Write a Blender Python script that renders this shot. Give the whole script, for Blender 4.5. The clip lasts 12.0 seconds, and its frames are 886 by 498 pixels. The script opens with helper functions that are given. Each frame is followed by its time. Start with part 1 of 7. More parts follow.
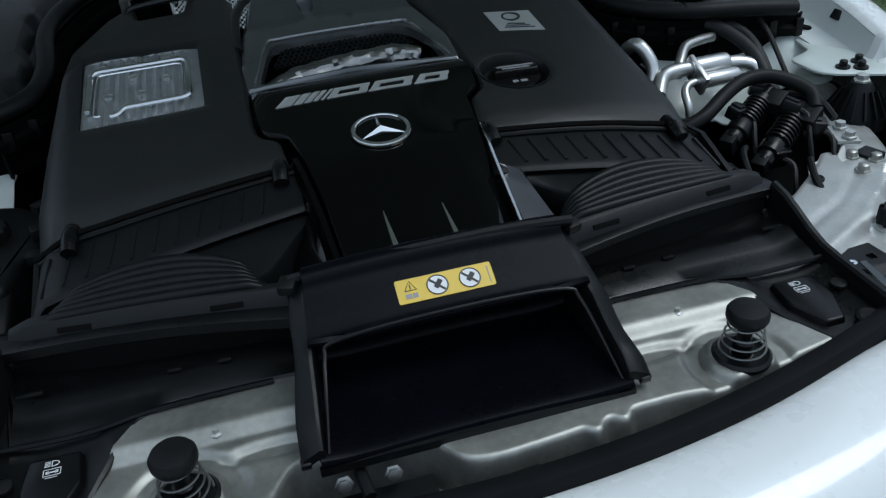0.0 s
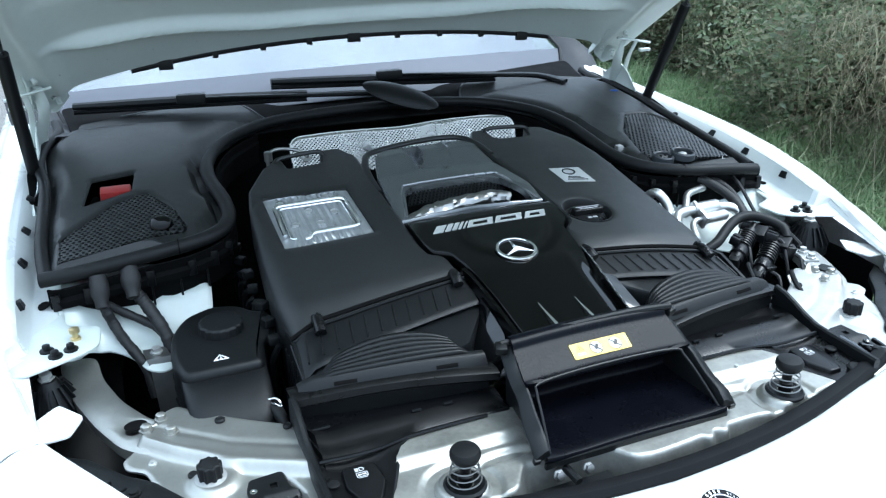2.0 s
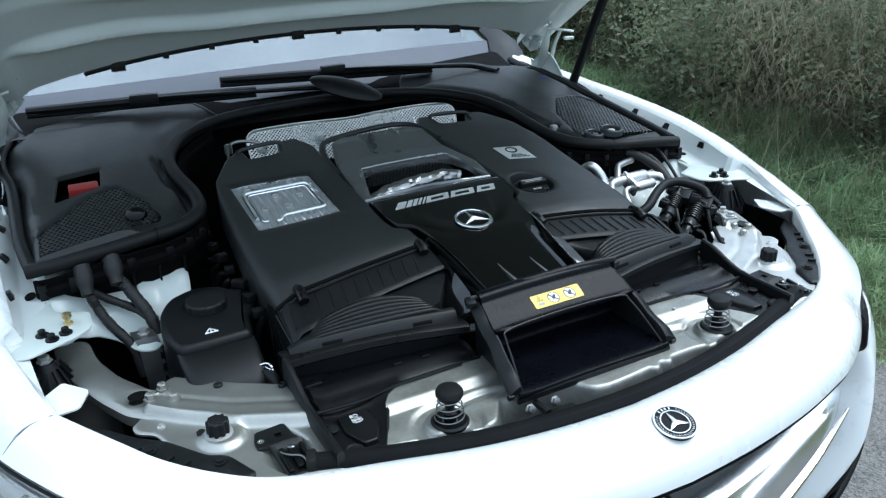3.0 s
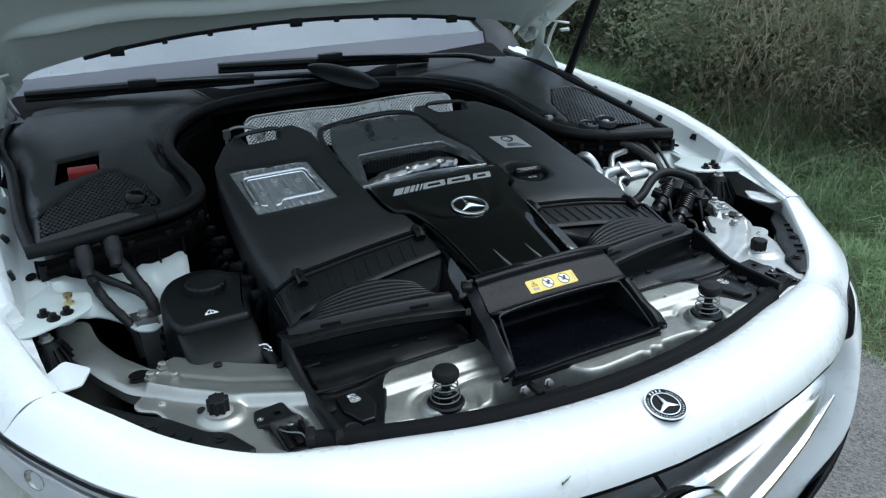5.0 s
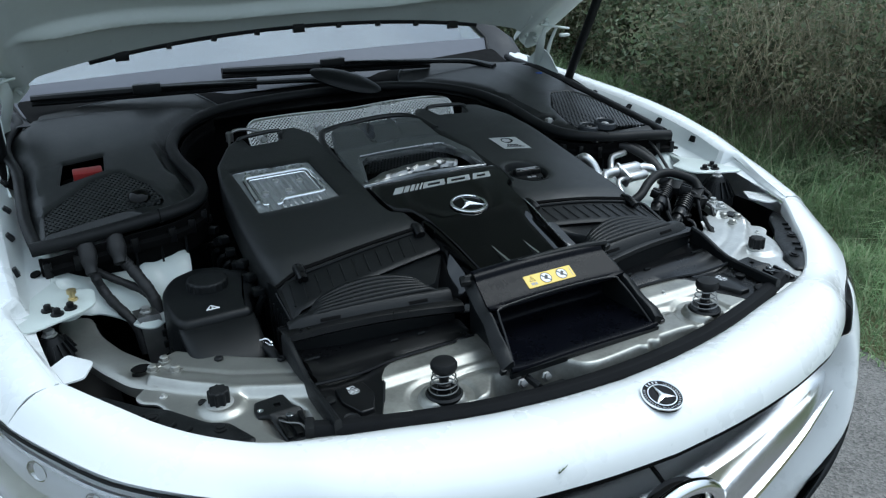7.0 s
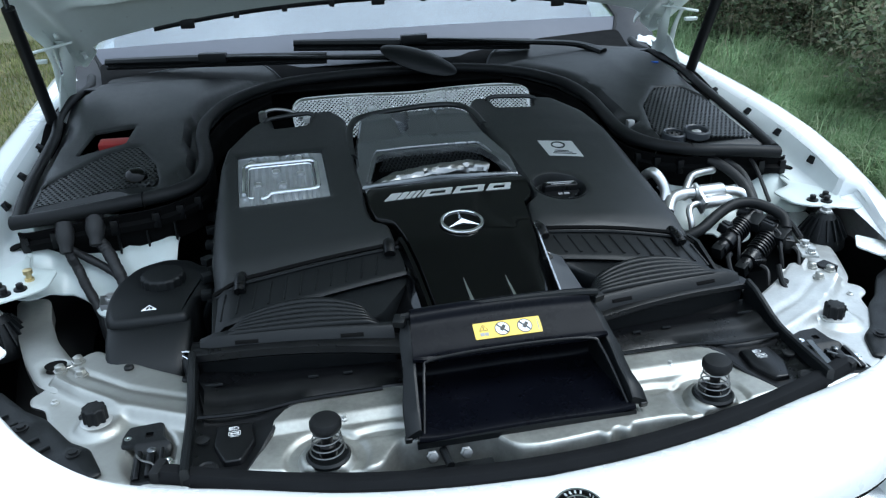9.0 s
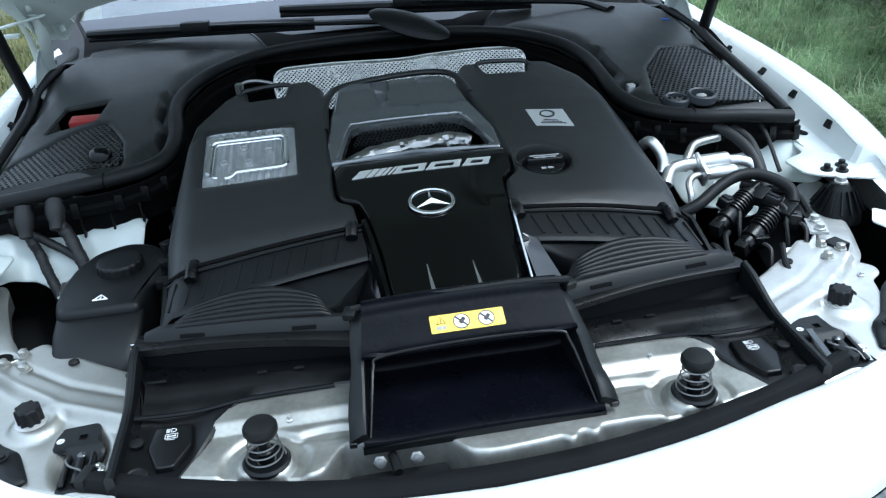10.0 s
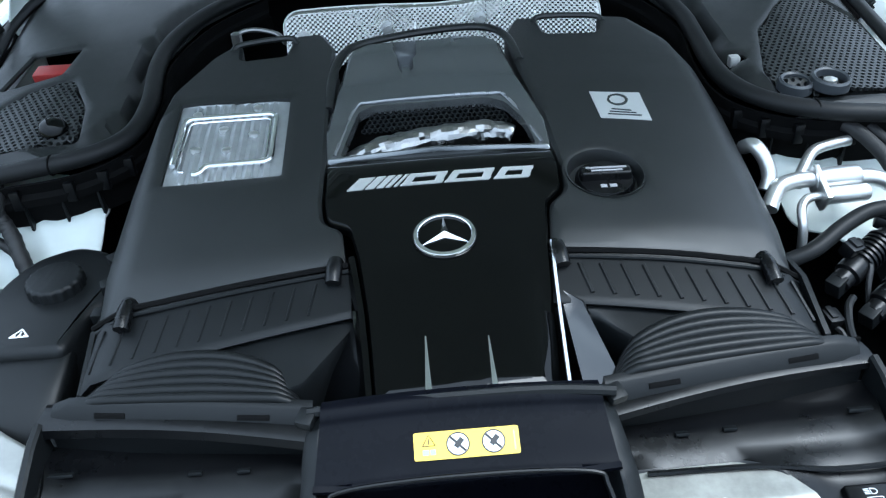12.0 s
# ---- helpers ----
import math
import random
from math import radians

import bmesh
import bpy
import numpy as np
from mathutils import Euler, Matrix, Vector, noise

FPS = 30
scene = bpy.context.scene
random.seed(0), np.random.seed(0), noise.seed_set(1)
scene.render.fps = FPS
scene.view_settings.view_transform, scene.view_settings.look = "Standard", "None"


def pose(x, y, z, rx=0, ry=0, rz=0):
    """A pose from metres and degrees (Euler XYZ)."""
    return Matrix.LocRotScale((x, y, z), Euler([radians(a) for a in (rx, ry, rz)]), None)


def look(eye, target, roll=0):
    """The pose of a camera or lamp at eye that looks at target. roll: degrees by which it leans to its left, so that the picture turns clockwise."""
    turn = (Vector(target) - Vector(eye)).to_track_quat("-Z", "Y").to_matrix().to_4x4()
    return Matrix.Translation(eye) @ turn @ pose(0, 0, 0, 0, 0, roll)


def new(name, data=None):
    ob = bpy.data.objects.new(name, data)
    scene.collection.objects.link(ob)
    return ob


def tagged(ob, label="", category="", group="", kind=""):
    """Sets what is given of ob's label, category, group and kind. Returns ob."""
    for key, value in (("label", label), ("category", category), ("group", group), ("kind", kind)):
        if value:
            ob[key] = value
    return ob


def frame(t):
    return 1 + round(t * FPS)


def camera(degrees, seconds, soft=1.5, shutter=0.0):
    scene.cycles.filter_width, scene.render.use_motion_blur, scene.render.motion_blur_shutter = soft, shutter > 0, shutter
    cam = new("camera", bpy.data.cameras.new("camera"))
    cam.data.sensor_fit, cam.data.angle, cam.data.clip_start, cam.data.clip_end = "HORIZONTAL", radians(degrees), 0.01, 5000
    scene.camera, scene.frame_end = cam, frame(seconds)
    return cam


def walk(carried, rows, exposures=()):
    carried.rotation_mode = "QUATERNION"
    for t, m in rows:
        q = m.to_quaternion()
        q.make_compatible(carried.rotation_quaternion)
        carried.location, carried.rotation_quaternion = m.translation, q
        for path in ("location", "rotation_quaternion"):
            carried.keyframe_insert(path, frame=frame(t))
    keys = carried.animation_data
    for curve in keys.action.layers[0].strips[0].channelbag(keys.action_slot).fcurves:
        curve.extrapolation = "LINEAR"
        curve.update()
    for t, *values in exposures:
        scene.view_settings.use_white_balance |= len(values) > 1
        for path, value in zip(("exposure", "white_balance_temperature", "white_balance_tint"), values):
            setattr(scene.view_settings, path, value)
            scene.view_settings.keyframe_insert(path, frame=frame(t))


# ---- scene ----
EXPO = [(0.0, -0.40, 5700, 4), (0.3, 0.3, 5680, 4), (0.6, 1.02, 5650, 4), (1.0, 1.49, 5550, 3), (1.5, 1.57, 5450, 3), (2.0, 1.36, 5500, 3), (2.5, 1.03, 5550, 3), (3.2, 0.66, 5600, 3), (5.0, 0.38, 5700, 3), (7.0, 0.36, 5700, 3), (9.0, 0.80, 5580, 4), (9.7, 0.94, 5560, 4), (10.5, 1.31, 5480, 4), (11.3, 1.55, 5480, 4), (12.0, 1.46, 5420, 4)]


cam = camera(57.54, 12.0, soft=1.25)
PATH = [
    (0, (-0.1395, -0.3454, 1.3429), (0.0455, 0.4734, 0.7994), -5.09),
    (0.5, (-0.2777, -0.2731, 1.3891), (-0.0068, 0.5394, 0.8729), -7.05),
    (1, (-0.4203, -0.2640, 1.4314), (-0.0833, 0.5457, 0.9509), -2.61),
    (1.5, (-0.5377, -0.4400, 1.4716), (-0.2165, 0.4074, 1.0489), 0.12),
    (2, (-0.6076, -0.5932, 1.5059), (-0.2619, 0.2543, 1.1031), -0.78),
    (2.5, (-0.6671, -0.6490, 1.5090), (-0.2606, 0.1767, 1.1180), -1.50),
    (3, (-0.7323, -0.6915, 1.5106), (-0.3022, 0.1160, 1.1069), -1.71),
    (3.2, (-0.7353, -0.7010, 1.5111), (-0.3071, 0.1039, 1.1004), -1.70),
    (5, (-0.7542, -0.7102, 1.5083), (-0.3163, 0.0888, 1.0961), -0.80),
    (5.5, (-0.7597, -0.7129, 1.5059), (-0.3221, 0.0871, 1.0953), -0.64),
    (6, (-0.7723, -0.7228, 1.4997), (-0.3369, 0.0832, 1.0987), -0.55),
    (6.5, (-0.7705, -0.7359, 1.4902), (-0.3326, 0.0735, 1.0988), -0.75),
    (7, (-0.7572, -0.7380, 1.4861), (-0.3216, 0.0700, 1.0893), -1.10),
    (7.2, (-0.7505, -0.7325, 1.4875), (-0.3100, 0.0755, 1.0962), -0.75),
    (8.8, (-0.3249, -0.6686, 1.4851), (-0.1130, 0.2134, 1.0641), -0.50),
    (9, (-0.2771, -0.6609, 1.4821), (-0.1003, 0.2234, 1.0500), -1.60),
    (9.5, (-0.2037, -0.6503, 1.4783), (-0.0638, 0.2336, 1.0322), -2.03),
    (10, (-0.1404, -0.5846, 1.4633), (-0.0229, 0.2893, 0.9916), -3.91),
    (10.5, (-0.0721, -0.4467, 1.4584), (-0.0190, 0.4085, 0.9428), -5.15),
    (11, (-0.0015, -0.3108, 1.4609), (0.0552, 0.5058, 0.8866), -4.80),
    (11.5, (0.0156, -0.2527, 1.4590), (0.1156, 0.5455, 0.8649), -5.69),
    (12, (-0.0138, -0.2218, 1.4625), (-0.0025, 0.5958, 0.8868), -4.16),
]
walk(cam, [(t, look(eye, target, roll)) for t, eye, target, roll in PATH], EXPO)


# ---- light ----
world = bpy.data.worlds.new("sky")
scene.world = world
world.use_nodes = True
wn = world.node_tree.nodes
sky = wn.new("ShaderNodeTexSky")
sky.sky_type = "NISHITA"
sky.sun_disc = False
sky.sun_elevation, sky.sun_rotation = radians(61), radians(101)
sky.air_density, sky.dust_density, sky.ozone_density = 1.0, 3.0, 1.2
wn["Background"].inputs["Strength"].default_value = 0.105
wl = world.node_tree.links
cloud_co = wn.new("ShaderNodeTexCoord")
cloud = wn.new("ShaderNodeTexNoise")
cloud.inputs["Scale"].default_value, cloud.inputs["Detail"].default_value = 2.2, 7.0
wl.new(cloud_co.outputs["Generated"], cloud.inputs["Vector"])
cover_fac = wn.new("ShaderNodeMapRange")
cover_fac.inputs["From Min"].default_value, cover_fac.inputs["From Max"].default_value = 0.35, 0.65
cover_fac.inputs["To Min"].default_value, cover_fac.inputs["To Max"].default_value = 0.60, 1.0
wl.new(cloud.outputs["Fac"], cover_fac.inputs["Value"])
sky_mix = wn.new("ShaderNodeMix")
sky_mix.data_type = "RGBA"
height = wn.new("ShaderNodeSeparateXYZ")
wl.new(cloud_co.outputs["Generated"], height.inputs[0])
overcast = wn.new("ShaderNodeMapRange")
overcast.inputs["To Min"].default_value, overcast.inputs["To Max"].default_value = 0.42, 1.45
wl.new(height.outputs["Z"], overcast.inputs["Value"])
grey = wn.new("ShaderNodeVectorMath")
grey.operation = "SCALE"
grey.inputs[0].default_value = (8.3, 9.0, 9.8)
wl.new(overcast.outputs["Result"], grey.inputs["Scale"])
wl.new(grey.outputs["Vector"], sky_mix.inputs["B"])
wl.new(cover_fac.outputs["Result"], sky_mix.inputs["Factor"])
wl.new(sky.outputs["Color"], sky_mix.inputs["A"])
wl.new(sky_mix.outputs["Result"], wn["Background"].inputs["Color"])

sun = new("sun", bpy.data.lights.new("sun", "SUN"))
sun.data.energy, sun.data.angle, sun.data.color = 1.5, radians(30), (1.0, 0.97, 0.92)
sun.matrix_world = look((3.0, -0.6, 5.6), (0, 0, 0))


from mathutils.geometry import delaunay_2d_cdt as delaunay


# ---- materials ----
def mat(name, base, rough=0.5, metal=0.0, coat=0.0, var=0.12, scale=18.0, fine=0.0, fine_scale=900.0, spec=0.5, dirt=None, dirt_amount=0.0, rvar=0.12):
    """A surface with colour and gloss that vary at two scales, and fine relief."""
    m = bpy.data.materials.new(name)
    m.use_nodes = True
    nt = m.node_tree
    n, l = nt.nodes, nt.links
    p = n["Principled BSDF"]
    co = n.new("ShaderNodeTexCoord")
    big = n.new("ShaderNodeTexNoise")
    big.inputs["Scale"].default_value, big.inputs["Detail"].default_value = scale, 6.0
    small = n.new("ShaderNodeTexNoise")
    small.inputs["Scale"].default_value, small.inputs["Detail"].default_value = scale * 9, 3.0
    for t in (big, small):
        l.new(co.outputs["Object"], t.inputs["Vector"])
    add = n.new("ShaderNodeMath")
    add.operation = "MULTIPLY_ADD"
    l.new(small.outputs["Fac"], add.inputs[0])
    add.inputs[1].default_value = 0.45
    l.new(big.outputs["Fac"], add.inputs[2])
    ramp = n.new("ShaderNodeMapRange")
    ramp.inputs["From Min"].default_value, ramp.inputs["From Max"].default_value = 0.45, 1.0
    ramp.inputs["To Min"].default_value, ramp.inputs["To Max"].default_value = 1 - var, 1 + var
    l.new(add.outputs[0], ramp.inputs["Value"])
    mul = n.new("ShaderNodeMix")
    mul.data_type, mul.blend_type = "RGBA", "MULTIPLY"
    mul.inputs["Factor"].default_value = 1.0
    mul.inputs["A"].default_value = (*base, 1)
    l.new(ramp.outputs["Result"], mul.inputs["B"])
    colour = mul.outputs["Result"]
    if dirt:
        spots = n.new("ShaderNodeTexNoise")
        spots.inputs["Scale"].default_value, spots.inputs["Detail"].default_value = scale * 0.6, 8.0
        spots.inputs["Roughness"].default_value = 0.7
        l.new(co.outputs["Object"], spots.inputs["Vector"])
        cut = n.new("ShaderNodeMapRange")
        cut.inputs["From Min"].default_value, cut.inputs["From Max"].default_value = 0.52, 0.72
        cut.inputs["To Max"].default_value = dirt_amount
        l.new(spots.outputs["Fac"], cut.inputs["Value"])
        mix = n.new("ShaderNodeMix")
        mix.data_type = "RGBA"
        l.new(cut.outputs["Result"], mix.inputs["Factor"])
        l.new(colour, mix.inputs["A"])
        mix.inputs["B"].default_value = (*dirt, 1)
        colour = mix.outputs["Result"]
    l.new(colour, p.inputs["Base Color"])
    rr = n.new("ShaderNodeMapRange")
    rr.inputs["From Min"].default_value, rr.inputs["From Max"].default_value = 0.45, 1.0
    rr.inputs["To Min"].default_value, rr.inputs["To Max"].default_value = max(0.02, rough - rvar * rough), min(1, rough + rvar * rough)
    l.new(add.outputs[0], rr.inputs["Value"])
    l.new(rr.outputs["Result"], p.inputs["Roughness"])
    p.inputs["Metallic"].default_value = metal
    p.inputs["Coat Weight"].default_value, p.inputs["Coat Roughness"].default_value = coat, 0.04
    p.inputs["Specular IOR Level"].default_value = spec
    if fine:
        grain = n.new("ShaderNodeTexNoise")
        grain.inputs["Scale"].default_value, grain.inputs["Detail"].default_value = fine_scale, 2.0
        l.new(co.outputs["Object"], grain.inputs["Vector"])
        bump = n.new("ShaderNodeBump")
        bump.inputs["Strength"].default_value, bump.inputs["Distance"].default_value = fine, 0.001
        l.new(grain.outputs["Fac"], bump.inputs["Height"])
        l.new(bump.outputs["Normal"], p.inputs["Normal"])
    return m


WHITE = mat("white_car_paint", (0.80, 0.815, 0.81), 0.28, coat=0.8, var=0.02, scale=5, dirt=(0.70, 0.69, 0.66), dirt_amount=0.10)
# Thin, unpolished inner white, darkened further to stand in for under-bonnet shade.
WHITE_IN = mat("shaded_inner_white_paint", (0.58, 0.63, 0.60), 0.38, coat=0.25, var=0.04, scale=9, dirt=(0.5, 0.49, 0.45), dirt_amount=0.25)
# Body white greyed for the flange: shade under the bonnet put into the colour.
FLANGE = mat("shaded_white_flange", (0.60, 0.63, 0.62), 0.42, coat=0.2, var=0.04, scale=9, dirt=(0.5, 0.49, 0.45), dirt_amount=0.2)
SILVER = mat("silver_painted_steel", (0.37, 0.37, 0.345), 0.38, metal=0.85, var=0.10, scale=14, fine=0.05, fine_scale=300, dirt=(0.30, 0.29, 0.27), dirt_amount=0.35)
CROSS = mat("dirty_silver_steel", (0.33, 0.33, 0.305), 0.46, metal=0.85, var=0.28, scale=14, fine=0.06, fine_scale=300, dirt=(0.20, 0.19, 0.17), dirt_amount=0.45)
GALV = mat("bare_steel", (0.50, 0.505, 0.49), 0.40, metal=0.6, var=0.16, scale=26, dirt=(0.28, 0.27, 0.245), dirt_amount=0.4)
PLASTIC = mat("black_grained_plastic", (0.0042, 0.0050, 0.0056), 0.42, var=0.25, scale=11, fine=0.22, fine_scale=1400, spec=0.25)
COVER = mat("satin_black_engine_cover", (0.0062, 0.0074, 0.0078), 0.46, var=0.15, scale=7, fine=0.16, fine_scale=1700, spec=0.50)
SMOOTHP = mat("smooth_black_plastic", (0.0018, 0.0020, 0.0025), 0.32, var=0.2, scale=12, rvar=0.3, dirt=(0.012, 0.012, 0.012), dirt_amount=0.25, spec=0.30)
GLOSS = mat("gloss_black_lacquer", (0.0008, 0.0009, 0.0010), 0.06, coat=0.0, var=0.1, scale=6, spec=0.25)
CHEEK = mat("gloss_black_plastic", (0.002, 0.0022, 0.0026), 0.10, var=0.1, scale=6, spec=0.8)
STRIPRUB = mat("dull_black_rubber", (0.0055, 0.0058, 0.0065), 0.6, var=0.25, scale=25, fine=0.12, fine_scale=700, spec=0.10)
RUBBER = mat("black_rubber", (0.007, 0.0075, 0.008), 0.5, var=0.2, scale=25, fine=0.1, fine_scale=700, spec=0.2)
GREYP = mat("dark_grey_plastic", (0.035, 0.039, 0.044), 0.42, var=0.12, scale=20, fine=0.08, fine_scale=900)
ARCH = mat("dark_satin_lacquer", (0.155, 0.163, 0.168), 0.17, metal=0.75, var=0.06, scale=9)
ARCHRIM = mat("grey_satin_rim", (0.23, 0.237, 0.245), 0.26, metal=0.7, var=0.05, scale=9)
# Near-black with the shade of hollows and gaps put into it; also matt cowl.
HOLLOW = mat("near_black_shade", (0.0020, 0.0020, 0.0021), 0.8, var=0.3, scale=20, spec=0.1)
GUN = mat("gunmetal_satin", (0.10, 0.107, 0.11), 0.19, metal=0.75, var=0.06, scale=9)
COOLER = mat("cast_cooler", (0.36, 0.375, 0.38), 0.24, metal=0.55, var=0.12, scale=60, fine=0.15, fine_scale=300)
ALU = mat("aluminium", (0.60, 0.605, 0.60), 0.34, metal=0.9, var=0.08, scale=40, fine=0.05, fine_scale=400)
CHROME = mat("chrome", (0.86, 0.87, 0.88), 0.06, metal=1.0, var=0.02, scale=9)
SATCHROME = mat("satin_chrome", (0.74, 0.75, 0.76), 0.24, metal=1.0, var=0.04, scale=12)
YELLOW = mat("yellow_label", (0.72, 0.50, 0.06), 0.4, var=0.06, scale=60)
PRINT_W = mat("white_print", (0.78, 0.78, 0.78), 0.5, var=0.03, scale=50)
PRINT_K = mat("black_print", (0.02, 0.02, 0.02), 0.5, var=0.1, scale=50)
PRINT_G = mat("grey_print", (0.30, 0.30, 0.31), 0.5, var=0.03, scale=50)
RED = mat("red_plastic", (0.26, 0.022, 0.02), 0.4, var=0.1, scale=50)
BRASS = mat("brass", (0.62, 0.50, 0.26), 0.3, metal=0.9, var=0.12, scale=60)
PLATE = mat("silver_plate", (0.64, 0.65, 0.65), 0.34, metal=0.6, var=0.04, scale=20)
FOIL = mat("crumpled_foil", (0.30, 0.30, 0.295), 0.30, metal=1.0, var=0.2, scale=40, fine=0.15, fine_scale=160)
TAPE = mat("cloth_loom_tape", (0.009, 0.009, 0.0095), 0.6, var=0.3, scale=80, fine=0.4, fine_scale=600)
BELLOW = mat("bellows_rubber", (0.0050, 0.0057, 0.0062), 0.40, var=0.15, scale=20, fine=0.05, fine_scale=500, spec=0.22)
STEEL = mat("spring_steel", (0.24, 0.24, 0.235), 0.35, metal=0.9, var=0.1, scale=60)
BLUE = mat("blue_plastic", (0.02, 0.09, 0.4), 0.4, var=0.1, scale=50)


# ---- mesh helpers ----
def crom(pts, n=6, closed=False):
    """A Catmull-Rom curve through points."""
    p = [np.array(q, float) for q in pts]
    m = len(p)
    out = []
    for i in range(m if closed else m - 1):
        a, b, c, d = (p[(i + k) % m] if closed else p[min(max(i + k, 0), m - 1)] for k in (-1, 0, 1, 2))
        for j in range(n):
            t = j / n
            out.append(0.5 * ((2 * b) + (c - a) * t + (2 * a - 5 * b + 4 * c - d) * t * t + (3 * b - a - 3 * c + d) * t**3))
    if not closed:
        out.append(p[-1])
    return [tuple(q) for q in out]


def rnd(pts, r=0.01, n=4):
    """A closed outline with its corners rounded to about r."""
    out = []
    m = len(pts)
    for i in range(m):
        p = np.array(pts[i][:2], float)
        a, b = np.array(pts[i - 1][:2], float) - p, np.array(pts[(i + 1) % m][:2], float) - p
        la, lb = np.linalg.norm(a), np.linalg.norm(b)
        k = min(r, la * 0.45, lb * 0.45)
        s, e = p + a / la * k, p + b / lb * k
        for j in range(n + 1):
            t = j / n
            out.append(tuple((1 - t) ** 2 * s + 2 * t * (1 - t) * p + t * t * e))
    return out


def inside(x, y, poly):
    hit = False
    j = len(poly) - 1
    for i in range(len(poly)):
        (xi, yi), (xj, yj) = poly[i][:2], poly[j][:2]
        if (yi > y) != (yj > y) and x < (xj - xi) * (y - yi) / (yj - yi) + xi:
            hit = not hit
        j = i
    return hit


def area2(poly):
    return sum(poly[i - 1][0] * poly[i][1] - poly[i][0] * poly[i - 1][1] for i in range(len(poly)))


def inset(poly, r):
    """The outline moved inwards by r."""
    s = 1 if area2(poly) > 0 else -1
    out = []
    m = len(poly)
    for i in range(m):
        a, b, c = (np.array(poly[(i + k) % m][:2], float) for k in (-1, 0, 1))
        d = c - a
        k = np.linalg.norm(d) or 1
        out.append((b[0] - s * d[1] / k * r, b[1] + s * d[0] / k * r))
    return out


def grow(bm, verts, faces):
    vs = [bm.verts.new(v) for v in verts]
    for f in faces:
        if len(set(f)) > 2:
            try:
                bm.faces.new([vs[i] for i in f])
            except ValueError:
                pass
    return vs


def panel(bm, outline, top, thick=0.003, holes=(), step=0.02, lip=0.0, lip_in=0.004, hole_lip=0.0, under=None):
    """A sheet over an outline in plan, at height top(x, y), with holes, thickness and a turned-down lip."""
    f = top if callable(top) else (lambda x, y: top)
    pts, edges, drop = [], [], []

    def ring(poly, d):
        k = len(pts)
        pts.extend((x, y) for x, y, *_ in poly)
        drop.extend([d] * len(poly))
        edges.extend((k + i, k + (i + 1) % len(poly)) for i in range(len(poly)))

    ring(outline, lip)
    if lip:
        ring(inset(outline, lip_in), 0.0)
    for h in holes:
        ring(h, hole_lip)
        if hole_lip:
            ring(inset(h, -lip_in), 0.0)
    xs, ys = [p[0] for p in outline], [p[1] for p in outline]
    keep_in = inset(outline, step * 0.5 + (lip_in if lip else 0))
    keep_out = [inset(h, -step * 0.4 - lip_in) for h in holes]
    gx = np.arange(min(xs) + step / 2, max(xs), step)
    gy = np.arange(min(ys) + step / 2, max(ys), step)
    for x in gx:
        for y in gy:
            if inside(x, y, keep_in) and not any(inside(x, y, h) for h in keep_out):
                pts.append((x, y))
                drop.append(0.0)
    from_cdt = delaunay([Vector(p) for p in pts], edges, [], 0, 1e-6)
    vs, fs, origin = from_cdt[0], from_cdt[2], from_cdt[3]
    d = [drop[o[0]] if o else 0.0 for o in origin]
    tris = []
    for t in fs:
        cx, cy = sum(vs[i][0] for i in t) / len(t), sum(vs[i][1] for i in t) / len(t)
        if inside(cx, cy, outline) and not any(inside(cx, cy, h) for h in holes):
            tris.append(list(t))
    used = sorted({i for t in tris for i in t})
    at = {o: k for k, o in enumerate(used)}
    up = [(vs[i][0], vs[i][1], f(vs[i][0], vs[i][1]) - d[i]) for i in used]
    low = [(x, y, under(x, y) if under else z - thick) for x, y, z in up]
    n = len(up)
    count = {}
    for t in tris:
        for a, b in zip(t, t[1:] + t[:1]):
            count[(a, b)] = count.get((a, b), 0) + 1
    faces = [[at[i] for i in t] for t in tris] + [[n + at[i] for i in reversed(t)] for t in tris]
    for a, b in count:
        if (b, a) not in count:
            faces.append([at[b], at[a], n + at[a], n + at[b]])
    grow(bm, up + low, faces)
    return bm


def tube(bm, pts, r, n=10, smooth=5, caps=True, flat=1.0, turn=0.0):
    """A round or flattened bar along a curve; r may be one radius or one for each point."""
    line = crom(pts, smooth) if smooth > 1 and len(pts) > 2 else [tuple(map(float, p)) for p in pts]
    rs = r if isinstance(r, (list, tuple)) else [r] * len(pts)
    k = np.linspace(0, len(rs) - 1, len(line))
    rr = np.interp(k, range(len(rs)), rs)
    rings = []
    up = Vector((0, 0, 1))
    prev = None
    for i, p in enumerate(line):
        a, b = Vector(line[max(i - 1, 0)]), Vector(line[min(i + 1, len(line) - 1)])
        t = (b - a).normalized()
        side = t.cross(up)
        if side.length < 0.05:
            side = prev or Vector((1, 0, 0))
        side = (side - t * side.dot(t)).normalized()
        if prev and side.dot(prev) < 0:
            side = -side
        prev = side
        nor = side.cross(t).normalized()
        ring = []
        for j in range(n):
            an = 2 * math.pi * j / n + turn
            ring.append(bm.verts.new(Vector(p) + side * math.cos(an) * rr[i] + nor * math.sin(an) * rr[i] * flat))
        rings.append(ring)
    for a, b in zip(rings, rings[1:]):
        for j in range(n):
            bm.faces.new([a[j], a[(j + 1) % n], b[(j + 1) % n], b[j]])
    if caps:
        bm.faces.new(list(reversed(rings[0])))
        bm.faces.new(rings[-1])
    return bm


